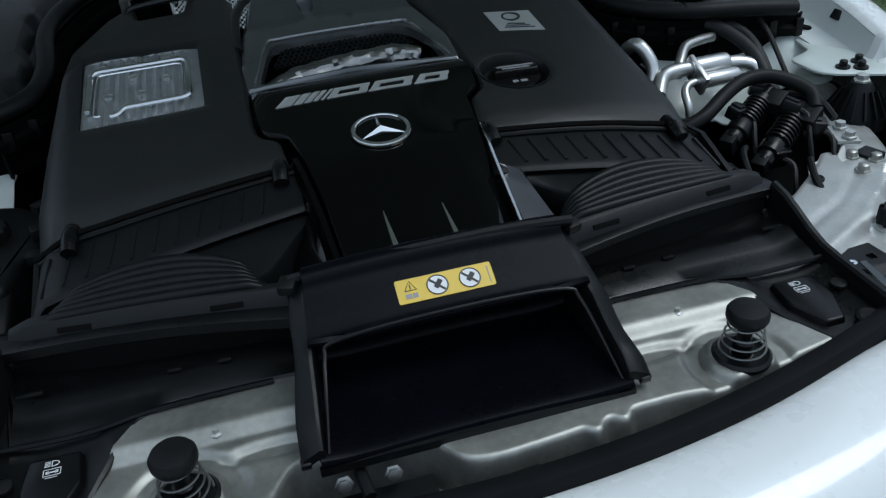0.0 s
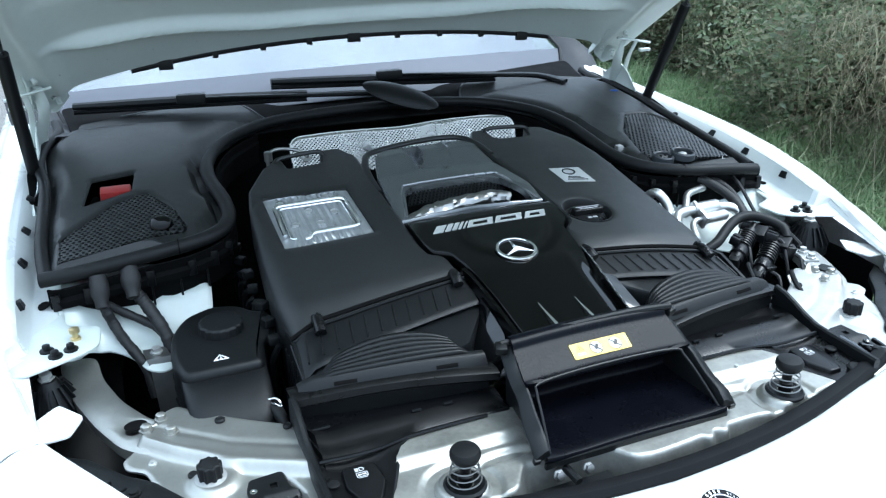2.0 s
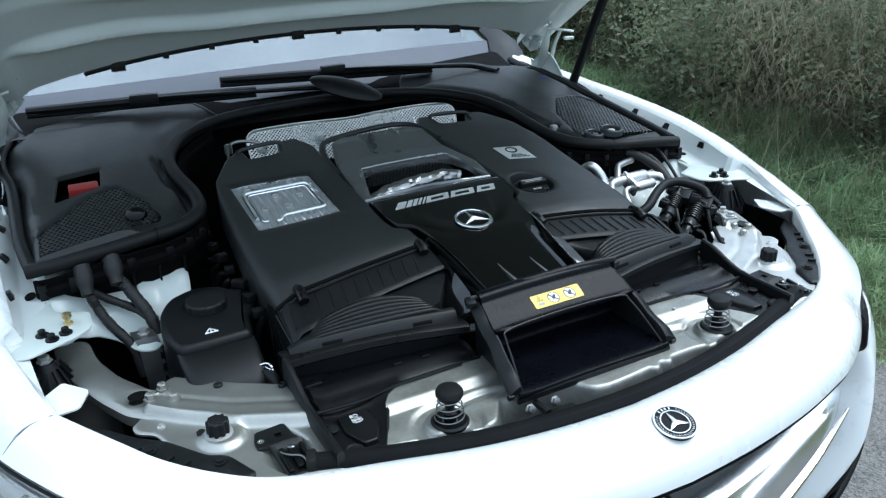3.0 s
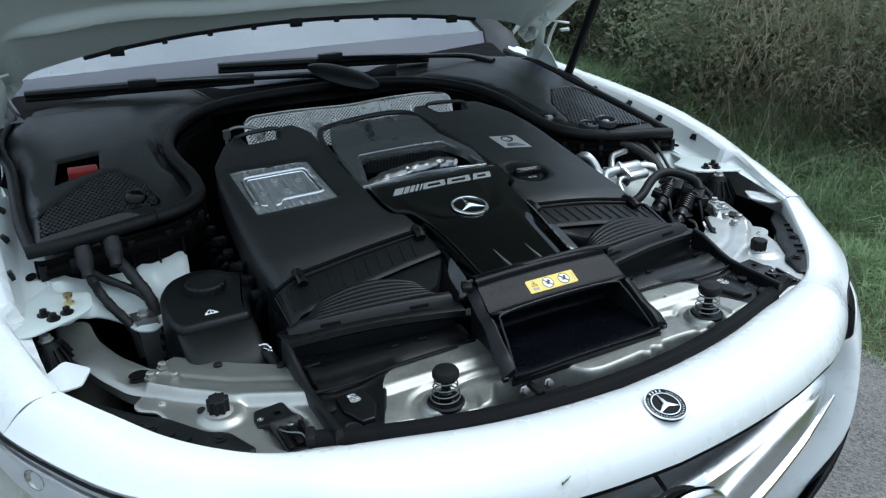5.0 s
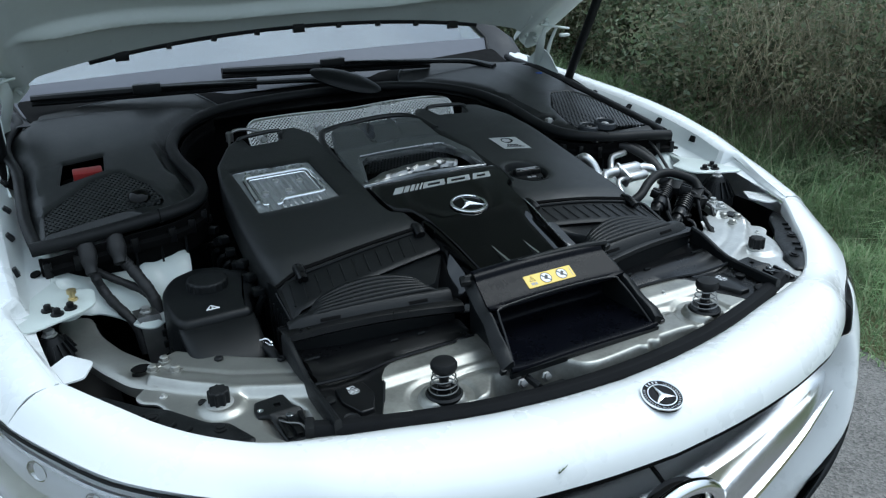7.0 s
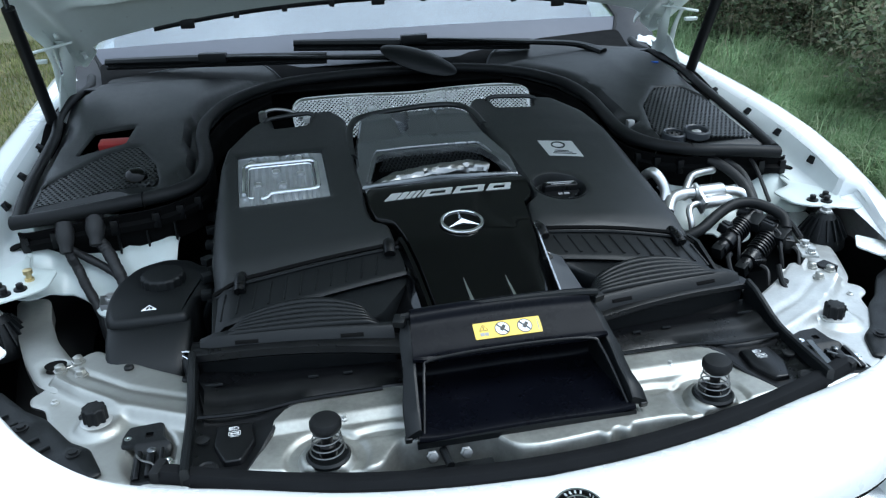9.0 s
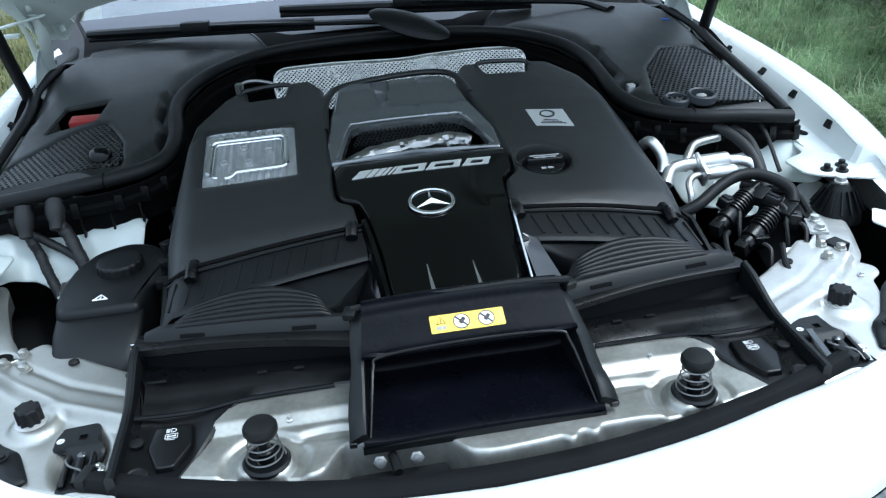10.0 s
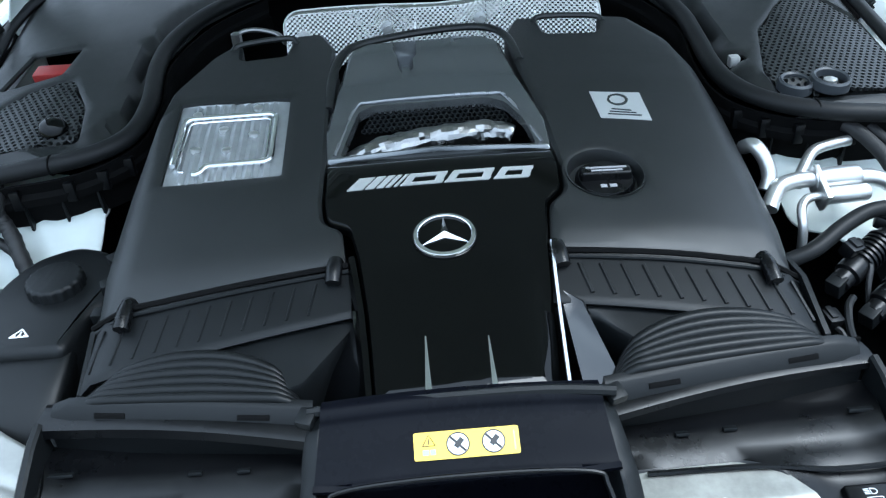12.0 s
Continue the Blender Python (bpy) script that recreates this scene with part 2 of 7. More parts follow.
def lathe(bm, prof, m=None, n=24, ring=False):
    """A turned shape from (radius, height) pairs about z, placed by m; ring: its profile closes on itself."""
    m = m or Matrix.Identity(4)
    rings = []
    for r, z in prof:
        if r < 1e-6:
            rings.append([bm.verts.new(m @ Vector((0, 0, z)))])
        else:
            rings.append([bm.verts.new(m @ Vector((r * math.cos(2 * math.pi * j / n), r * math.sin(2 * math.pi * j / n), z))) for j in range(n)])
    for a, b in zip(rings, rings[1:] + ([rings[0]] if ring else [])):
        for j in range(n):
            k = (j + 1) % n
            f = [a[0], b[k], b[j]] if len(a) == 1 and len(b) > 1 else [a[j], a[k], b[0]] if len(b) == 1 and len(a) > 1 else [a[j], a[k], b[k], b[j]]
            if len(a) == 1 and len(b) == 1:
                continue
            try:
                bm.faces.new(f)
            except ValueError:
                pass
    for end, flip in ((rings[0], True), (rings[-1], False)):
        if len(end) > 1 and not ring:
            bm.faces.new(list(reversed(end)) if flip else end)
    return bm


def box(bm, size, m=None, bevel=0.0, taper=1.0):
    """A block centred on the origin of m, with rounded edges and a narrower top."""
    m = m or Matrix.Identity(4)
    b2 = bmesh.new()
    x, y, z = (s / 2 for s in size)
    vs = [(-x, -y, -z), (x, -y, -z), (x, y, -z), (-x, y, -z)] + [(sx * x * taper, sy * y * taper, z) for sx, sy in ((-1, -1), (1, -1), (1, 1), (-1, 1))]
    grow(b2, vs, [(3, 2, 1, 0), (4, 5, 6, 7), (0, 1, 5, 4), (1, 2, 6, 5), (2, 3, 7, 6), (3, 0, 4, 7)])
    if bevel:
        bmesh.ops.bevel(b2, geom=list(b2.edges), offset=bevel, segments=2, affect="EDGES", profile=0.6)
    idx = {v: i for i, v in enumerate(b2.verts)}
    grow(bm, [m @ v.co for v in b2.verts], [[idx[v] for v in f.verts] for f in b2.faces])
    b2.free()
    return bm


def prism(bm, outline, z0, z1, m=None, taper=0.0, round_top=0.0):
    """An upright block over an outline; taper insets its top, round_top softens the upper edge."""
    m = m or Matrix.Identity(4)
    rings = [[(x, y, z0) for x, y, *_ in outline]]
    if round_top:
        for a in (0.0, 0.35, 0.7, 1.0):
            an = a * math.pi / 2
            rings.append([(x, y, z1 - round_top * (1 - math.sin(an))) for x, y in inset(outline, taper + round_top * (1 - math.cos(an)))])
    else:
        rings.append([(x, y, z1) for x, y in (inset(outline, taper) if taper else [p[:2] for p in outline])])
    n = len(outline)
    verts = [m @ Vector(v) for ring in rings for v in ring]
    faces = []
    ccw = area2(outline) > 0
    for k in range(len(rings) - 1):
        for j in range(n):
            f = [k * n + j, k * n + (j + 1) % n, (k + 1) * n + (j + 1) % n, (k + 1) * n + j]
            faces.append(f if ccw else f[::-1])
    top = [(len(rings) - 1) * n + j for j in range(n)]
    bot = list(range(n))[::-1]
    faces += [top, bot] if ccw else [top[::-1], bot[::-1]]
    grow(bm, verts, faces)
    return bm


def loft(bm, rows, closed=False, thick=0.0, caps=False):
    """A skin over rows of points; closed: each row is a ring; thick: a second skin inside."""
    a, b = len(rows), len(rows[0])
    verts = [tuple(p) for row in rows for p in row]
    faces = []
    for i in range(a - 1):
        for j in range(b if closed else b - 1):
            faces.append([i * b + j, i * b + (j + 1) % b, (i + 1) * b + (j + 1) % b, (i + 1) * b + j])
    if caps:
        faces += [list(range(b))[::-1], [(a - 1) * b + j for j in range(b)]]
    if not thick:
        grow(bm, verts, faces)
        return bm
    g = np.array(verts).reshape(a, b, 3)
    nor = np.cross(np.gradient(g, axis=1), np.gradient(g, axis=0))
    nor /= np.linalg.norm(nor, axis=2, keepdims=True) + 1e-12
    low = (g + nor * thick).reshape(-1, 3)
    n = a * b
    back = [[n + k for k in reversed(f)] for f in faces]
    side = []
    rim = [i * b for i in range(a)], [i * b + b - 1 for i in range(a)][::-1], list(range(b))[::-1], [(a - 1) * b + j for j in range(b)]
    for line in rim if not closed else rim[2:]:
        side += [[p, q, n + q, n + p] for p, q in zip(line, line[1:])]
    grow(bm, verts + [tuple(p) for p in low], faces + back + side)
    return bm


def at(x, y, z, rx=0, ry=0, rz=0):
    return pose(x, y, z, rx, ry, rz)


def finish(bm, name, material, sharp=38, clean=True):
    if clean:
        bmesh.ops.recalc_face_normals(bm, faces=list(bm.faces))
    me = bpy.data.meshes.new(name)
    bm.to_mesh(me)
    bm.free()
    me.materials.append(material)
    me.polygons.foreach_set("use_smooth", [True] * len(me.polygons))
    me.set_sharp_from_angle(angle=radians(sharp))
    return me


def thing(name, label, category, loc=(0, 0, 0), group="", kind=""):
    """An Empty at the base of a thing, to which its parts belong."""
    ob = new(name)
    ob.location = loc
    ob.empty_display_size = 0.05
    return tagged(ob, label, category, group, kind)


def under(ob, parent):
    ob.parent = parent
    ob.matrix_parent_inverse = Matrix.Translation(-parent.location)
    return ob


def part(name, bm, material, parent, label="", sharp=38, clean=True):
    """A mesh as one part of a thing, or of a part."""
    ob = under(new(name, finish(bm, name, material, sharp, clean)), parent)
    return tagged(ob, label)


def solo(name, bm, material, label, category, group="", kind="", sharp=38, clean=True):
    """A thing that is one mesh."""
    return tagged(new(name, finish(bm, name, material, sharp, clean)), label, category, group, kind)


def mirror(pts):
    return [(-p[0], *p[1:]) for p in pts]


BM = bmesh.new


# ---- ground, road and verge ----
def ground_material(name, a, b, c, scale, bump):
    m = bpy.data.materials.new(name)
    m.use_nodes = True
    n, l = m.node_tree.nodes, m.node_tree.links
    p = n["Principled BSDF"]
    p.inputs["Roughness"].default_value = 0.9
    co = n.new("ShaderNodeTexCoord")
    t1, t2 = n.new("ShaderNodeTexNoise"), n.new("ShaderNodeTexVoronoi")
    t1.inputs["Scale"].default_value, t1.inputs["Detail"].default_value = scale * 0.05, 8
    t2.inputs["Scale"].default_value = scale
    for t in (t1, t2):
        l.new(co.outputs["Object"], t.inputs["Vector"])
    r = n.new("ShaderNodeValToRGB")
    r.color_ramp.elements[0].color, r.color_ramp.elements[1].color = (*a, 1), (*b, 1)
    r.color_ramp.elements[0].position, r.color_ramp.elements[1].position = 0.35, 0.7
    l.new(t1.outputs["Fac"], r.inputs["Fac"])
    mix = n.new("ShaderNodeMix")
    mix.data_type = "RGBA"
    cut = n.new("ShaderNodeMapRange")
    cut.inputs["From Min"].default_value, cut.inputs["From Max"].default_value = 0.0, 1.0
    cut.inputs["To Max"].default_value = 0.8
    l.new(t2.outputs["Color"], cut.inputs["Value"])
    l.new(cut.outputs["Result"], mix.inputs["Factor"])
    l.new(r.outputs["Color"], mix.inputs["A"])
    mix.inputs["B"].default_value = (*c, 1)
    l.new(mix.outputs["Result"], p.inputs["Base Color"])
    bp = n.new("ShaderNodeBump")
    bp.inputs["Strength"].default_value, bp.inputs["Distance"].default_value = bump, 0.006
    l.new(t2.outputs["Distance"], bp.inputs["Height"])
    l.new(bp.outputs["Normal"], p.inputs["Normal"])
    return m


ASPHALT = ground_material("worn_asphalt", (0.065, 0.063, 0.06), (0.13, 0.125, 0.12), (0.30, 0.285, 0.265), 150, 1.0)
SOIL = ground_material("grassy_soil", (0.05, 0.065, 0.02), (0.09, 0.10, 0.035), (0.10, 0.08, 0.04), 30, 0.6)

bm = BM()
grow(bm, [(-400, -400, -0.004), (400, -400, -0.004), (400, 400, -0.004), (-400, 400, -0.004)], [(0, 1, 2, 3)])
solo("ground", bm, SOIL, "grassy earth verge reaching to the horizon", "ground", kind="structure")

bm = BM()
rows = []
for y in np.arange(-30, 60.1, 0.5):
    w = 0.06 * noise.noise(Vector((0, y * 1.3, 2))) + 0.03 * noise.noise(Vector((5, y * 5, 2)))
    rows.append([(-1.75 + w, y, 0.0), (0, y, 0.012), (1.72 + w, y, 0.0)])
loft(bm, rows)
solo("road", bm, ASPHALT, "narrow lane of worn grey asphalt", "road", kind="structure")


def leaf_material(name, cols, rough=0.75):
    m = bpy.data.materials.new(name)
    m.use_nodes = True
    n, l = m.node_tree.nodes, m.node_tree.links
    p = n["Principled BSDF"]
    p.inputs["Roughness"].default_value = rough
    p.inputs["Specular IOR Level"].default_value = 0.14
    g = n.new("ShaderNodeNewGeometry")
    r = n.new("ShaderNodeValToRGB")
    r.color_ramp.elements[0].color, r.color_ramp.elements[1].color = (*cols[0], 1), (*cols[-1], 1)
    for i, c in enumerate(cols[1:-1]):
        e = r.color_ramp.elements.new((i + 1) / (len(cols) - 1))
        e.color = (*c, 1)
    l.new(g.outputs["Random Per Island"], r.inputs["Fac"])
    co = n.new("ShaderNodeTexCoord")
    patch = n.new("ShaderNodeTexNoise")
    patch.inputs["Scale"].default_value, patch.inputs["Detail"].default_value = 2.6, 4.0
    l.new(co.outputs["Object"], patch.inputs["Vector"])
    shade = n.new("ShaderNodeMapRange")
    shade.inputs["From Min"].default_value, shade.inputs["From Max"].default_value = 0.34, 0.66
    shade.inputs["To Min"].default_value, shade.inputs["To Max"].default_value = 0.55, 1.45
    l.new(patch.outputs["Fac"], shade.inputs["Value"])
    tone = n.new("ShaderNodeMix")
    tone.data_type, tone.blend_type = "RGBA", "MULTIPLY"
    tone.inputs["Factor"].default_value = 1.0
    l.new(r.outputs["Color"], tone.inputs["A"])
    l.new(shade.outputs["Result"], tone.inputs["B"])
    l.new(tone.outputs["Result"], p.inputs["Base Color"])
    thin = n.new("ShaderNodeBsdfTranslucent")
    l.new(tone.outputs["Result"], thin.inputs["Color"])
    both = n.new("ShaderNodeMixShader")
    both.inputs["Fac"].default_value = 0.46
    l.new(p.outputs["BSDF"], both.inputs[1])
    l.new(thin.outputs["BSDF"], both.inputs[2])
    l.new(both.outputs["Shader"], n["Material Output"].inputs["Surface"])
    return m


GRASS = leaf_material("grass_blades", [(0.130, 0.205, 0.100), (0.195, 0.295, 0.145), (0.260, 0.355, 0.185), (0.345, 0.390, 0.240)])
MEADOW = leaf_material("meadow_grass", [(0.10, 0.125, 0.045), (0.15, 0.17, 0.065), (0.20, 0.20, 0.09), (0.26, 0.235, 0.13)])
STRAW = leaf_material("dry_grass", [(0.13, 0.12, 0.08), (0.20, 0.185, 0.13), (0.31, 0.285, 0.205), (0.14, 0.15, 0.095)])
LEAF = leaf_material("bramble_leaves", [(0.085, 0.115, 0.065), (0.135, 0.180, 0.100), (0.180, 0.225, 0.132), (0.245, 0.230, 0.152), (0.190, 0.235, 0.165), (0.225, 0.192, 0.130)])
BARK = mat("twigs", (0.10, 0.075, 0.05), 0.8, var=0.3, scale=30)


def from_arrays(name, verts, faces, material):
    me = bpy.data.meshes.new(name)
    me.from_pydata(verts.tolist(), [], faces.tolist())
    me.materials.append(material)
    me.polygons.foreach_set("use_smooth", [True] * len(me.polygons))
    return new(name, me)


def blades(rng, base, height, width, lean, lead=None):
    """Bent blades of three triangles each from roots, heights, widths and leans."""
    n = len(base)
    an = rng.uniform(0, 2 * np.pi, n) if lead is None else rng.normal(lead, 0.8, n)
    side = np.stack([np.cos(an), np.sin(an), np.zeros(n)], 1) * width[:, None]
    out = np.stack([-np.sin(an), np.cos(an), np.zeros(n)], 1) * (lean * height)[:, None]
    up = np.stack([np.zeros(n), np.zeros(n), height], 1)
    v = np.stack([base - side, base + side, base + 0.55 * up + 0.3 * out - 0.7 * side, base + 0.55 * up + 0.3 * out + 0.7 * side,
                  base + up * (1 - 0.35 * lean[:, None]) + out], 1)
    f = np.array([[0, 1, 3], [0, 3, 2], [2, 3, 4]])
    return v.reshape(-1, 3), (np.arange(n)[:, None, None] * 5 + f).reshape(-1, 3)


def scatter(rng, n, x0, x1, y0, y1):
    return np.stack([rng.uniform(x0, x1, n), rng.uniform(y0, y1, n), np.full(n, -0.01)], 1)


rng = np.random.default_rng(4)
n = 110000
base = scatter(rng, n, 1.66, 4.0, -0.6, 9.5)
clump = np.array([noise.noise(Vector((x * 2.2, y * 2.2, 0))) for x, y, _ in base])
near = np.clip((base[:, 0] - 1.66) / 0.8, 0.0, 1)
height = (0.05 + 0.13 * near) * (0.75 + 0.65 * clump) * rng.uniform(0.6, 1.25, n)
v, f = blades(rng, base, np.maximum(height, 0.03), rng.uniform(0.0018, 0.0040, n), rng.uniform(0.3, 1.5, n))
tagged(from_arrays("grass_verge", v, f, GRASS), "lush green grass along the edge of the lane", "grass", kind="stuff")

n = 12000
base = scatter(rng, n, 2.45, 3.7, -0.6, 7.0)
tuft = np.array([noise.noise(Vector((x * 1.6, y * 1.6, 11))) for x, y, _ in base])
base = base[tuft > -0.15]
n = len(base)
v, f = blades(rng, base, rng.uniform(0.16, 0.38, n), rng.uniform(0.0024, 0.0046, n), rng.uniform(0.5, 1.6, n))
tagged(from_arrays("tall_grass", v, f, GRASS), "tall green grass at the foot of the hedge", "grass", kind="stuff")

n = 40000
base = scatter(rng, n, -5.5, -1.68, 1.5, 8.0)
height = rng.uniform(0.03, 0.085, n)
v, f = blades(rng, base, height, rng.uniform(0.003, 0.006, n), rng.uniform(0.2, 0.9, n))
tagged(from_arrays("grass_meadow", v, f, MEADOW), "short green and straw coloured meadow grass", "grass", kind="stuff")

n = 3600
base = scatter(rng, n, 3.05, 4.6, -0.5, 5.0)
base = base[base[:, 1] < rng.exponential(0.9, n) + 1.3]
n = len(base)
height = rng.uniform(0.35, 0.95, n) * (0.8 + 0.5 * np.array([noise.noise(Vector((x, y, 7))) for x, y, _ in base]))
v, f = blades(rng, base, height, rng.uniform(0.0012, 0.0024, n), rng.uniform(1.1, 2.4, n), lead=2.4)
tagged(from_arrays("dry_grass", v, f, STRAW), "tall bleached dry grass leaning over the verge", "grass", kind="stuff")


n = 26000
base = scatter(rng, n, 2.85, 4.4, -0.8, 7.0)
base[:, 2] = rng.uniform(0.05, 1.0, n)
patch = np.array([noise.noise(Vector((x * 1.1, y * 0.9, z * 1.2 + 3))) for x, y, z in base])
thick = patch + 0.34 * np.clip((3.1 - base[:, 1]) / 1.2, -0.6, 1) * np.clip((1.0 - base[:, 2]) / 0.4, 0, 1) > 0.16
base = base[thick]
n = len(base)
v, f = blades(rng, base, rng.uniform(0.08, 0.30, n), rng.uniform(0.001, 0.0024, n), rng.uniform(0.6, 2.4, n), lead=2.4)
b2 = scatter(rng, 900, 3.0, 4.3, -0.6, 6.0)
b2[:, 2] = rng.uniform(0.1, 0.9, 900)
v2, f2 = blades(rng, b2, rng.uniform(0.25, 0.6, 900), rng.uniform(0.001, 0.0022, 900), rng.uniform(0.6, 2.2, 900), lead=2.4)
v, f = np.concatenate([v, v2]), np.concatenate([f, f2 + len(v)])
tagged(from_arrays("dry_stems", v, f, STRAW), "bleached dry stems tangled through the bushes", "dry stems", kind="stuff")


def bush(x, y, w, h, seed, leaves, size):
    """A bramble bush: arching stems and a ragged crown of small folded leaves."""
    r = np.random.default_rng(seed)
    t = thing("bush", "overgrown bramble bush with dull green leaves", "bush", (x, y, 0), group="hedge along the lane")
    b = BM()
    tips = []
    for i in range(14):
        an, rad, top = r.uniform(0, 6.28), w * r.uniform(0.2, 0.9), h * r.uniform(0.5, 0.98)
        root = Vector((x + 0.25 * math.cos(an) * w, y + 0.25 * math.sin(an) * w, -0.01))
        end = Vector((x + rad * math.cos(an), y + rad * math.sin(an), top))
        mid = (root + end) / 2 + Vector((0, 0, 0.22 * h))
        tube(b, [root, mid, end], [0.012, 0.008, 0.003], 5, 4)
        tips += [root.lerp(mid, k) for k in (0.4, 0.7, 1.0)] + [mid.lerp(end, k) for k in (0.3, 0.6, 1.0)]
    tagged(part("stem_tangle", b, BARK, t), kind="stuff")
    tips = np.array([tuple(p) for p in tips])
    lump = tips[r.integers(0, len(tips), leaves // 26)] + r.normal(0, 0.16, (leaves // 26, 3)) * (w, w, h * 0.7)
    c = lump[r.integers(0, len(lump), leaves)] + r.normal(0, 0.11, (leaves, 3))
    c[:, 2] = np.clip(np.abs(c[:, 2]), 0.02, h * 1.12)
    k = len(c)
    ax = r.normal(0, 1, (k, 3)) * (1, 1, 0.55)
    ax /= np.linalg.norm(ax, axis=1, keepdims=True)
    up = r.normal(0, 1, (k, 3)) + (-0.5, -0.3, 1.0)
    sd = np.cross(ax, up)
    sd /= np.linalg.norm(sd, axis=1, keepdims=True)
    nr = np.cross(sd, ax)
    L = (r.uniform(0.5, 1.2, k) * size)[:, None]
    v = np.stack([c, c + ax * L * 0.45 + sd * L * 0.26 + nr * L * 0.1, c + ax * L * 1.1, c + ax * L * 0.45 - sd * L * 0.26 + nr * L * 0.1], 1)
    f = (np.arange(k)[:, None, None] * 4 + np.array([[0, 1, 2], [0, 2, 3]])).reshape(-1, 3)
    ob = from_arrays("crown", v.reshape(-1, 3), f, LEAF)
    under(ob, t)
    return t


BUSHES = [(3.9, 0.7, 0.7, 1.1), (3.75, 2.0, 0.8, 1.1), (3.6, 3.3, 0.8, 1.1), (4.2, 4.5, 0.9, 1.4), (3.9, 5.8, 1.0, 1.3), (4.8, 1.3, 1.0, 1.5), (4.9, 3.0, 1.1, 1.6),
          (5.2, 6.0, 1.2, 1.7), (4.5, 7.8, 1.2, 1.6), (4.4, -0.6, 0.8, 1.3), (3.9, 9.8, 1.2, 1.6), (6.0, 9.5, 1.5, 1.9), (6.2, 4.2, 1.3, 1.8), (5.9, 1.8, 1.3, 1.7), (5.4, 12.0, 1.6, 2.0)]
for i, (x, y, w, h) in enumerate(BUSHES):
    bush(x, y, w, h, 30 + i, int(15500 * w * h), 0.043 if y < 3.0 else 0.050)


# ---- the car's body ----
car = thing("car", "white saloon car parked on the lane with its bonnet open", "car", (0, 1.4, 0))

EDGE = [(0, 0.087, 0.785), (0.12, 0.093, 0.787), (0.25, 0.111, 0.790), (0.37, 0.140, 0.795), (0.48, 0.164, 0.801), (0.55, 0.190, 0.804), (0.61, 0.235, 0.808), (0.66, 0.286, 0.814),
        (0.70, 0.338, 0.822), (0.735, 0.383, 0.830), (0.768, 0.428, 0.837)]
edge_r = crom(EDGE, 6)
edge = [(-x, y, z) for x, y, z in reversed(edge_r[1:])] + edge_r


def outward(line, i):
    a, b = np.array(line[max(i - 1, 0)]), np.array(line[min(i + 1, len(line) - 1)])
    d = (b - a)[:2]
    d /= np.linalg.norm(d)
    return np.array((d[1], -d[0], 0))


def smooth(a, b, x):
    t = min(max((x - a) / (b - a), 0), 1)
    return t * t * (3 - 2 * t)


FRONT = [(0.0, -0.030), (0.0, -0.008), (0.006, 0.001), (0.03, 0.011), (0.06, 0.015), (0.085, 0.012), (0.106, 0.001), (0.122, -0.016), (0.130, -0.034), (0.133, -0.050)]
def bead(d, line, wide):
    return math.exp(-((d - line) / wide) ** 2)


# upper edge of the headlamps, where the front panel and the wings end
LAMP_TOP = crom([(0.535, 0.085, 0.756), (0.570, 0.110, 0.763), (0.610, 0.140, 0.769), (0.665, 0.178, 0.775), (0.730, 0.237, 0.780), (0.781, 0.306, 0.785), (0.825, 0.377, 0.790), (0.853, 0.427, 0.795), (0.875, 0.480, 0.800), (0.895, 0.540, 0.806), (0.915, 0.630, 0.815)], 6)
SEAM = 42


def lamp_at(y):
    """The headlamp's upper edge at a distance y back, beyond the seam."""
    return [float(np.interp(y, [p[1] for p in LAMP_TOP], [p[j] for p in LAMP_TOP])) for j in (0, 2)]


rows = []
for i, p in enumerate(edge):
    n = outward(edge, i)
    ax = abs(p[0])
    k = 1.0 - 0.45 * smooth(0.36, 0.62, ax)
    old = [np.array(p) + n * d * k + (0, 0, dz * (0.75 + 0.25 * k)) for d, dz in crom(FRONT, 3)]
    t = min(max((ax - 0.50) / 0.268, 0), 1) * SEAM
    j = min(int(t), SEAM - 1)
    o = np.array(LAMP_TOP[j]) * (1 - t + j) + np.array(LAMP_TOP[j + 1]) * (t - j)
    o[0] = math.copysign(o[0], p[0])
    w = smooth(0.47, 0.58, ax)
    row = []
    for (d, dz), q in zip(crom(FRONT, 3), old):
        v = d / 0.133
        f = np.array(p) * (1 - v) + o * v + (0, 0, min(dz, 0) if v < 0.04 else 0.016 * math.sin(math.pi * v))
        row.append(tuple(q * (1 - w) + f * w))
    rows.append(row)
bm = loft(BM(), rows, thick=0.003)
bumper = part("bumper_skin", bm, WHITE, car, "glossy white front panel above the grille")

# Black strip along the panel's lower edge stands in for the shaded gap.
gap_rows = []
for i, p in enumerate(edge):
    if abs(p[0]) < 0.455:
        k = 1.0 - 0.45 * smooth(0.36, 0.62, abs(p[0]))
        q = np.array(p) + outward(edge, i) * 0.133 * k + (0, 0, -0.050 * (0.75 + 0.25 * k))
        out = outward(edge, i)
        gap_rows.append([tuple(q + out * a + (0, 0, b)) for a, b in ((-0.03, 0.004), (-0.006, 0.003), (-0.001, -0.003), (-0.001, -0.008), (-0.005, -0.011), (-0.03, -0.013))])
part("grille_gap_shade", loft(BM(), gap_rows, thick=0.002), HOLLOW, car, "black strip standing in for the shaded gap under the panel's edge")

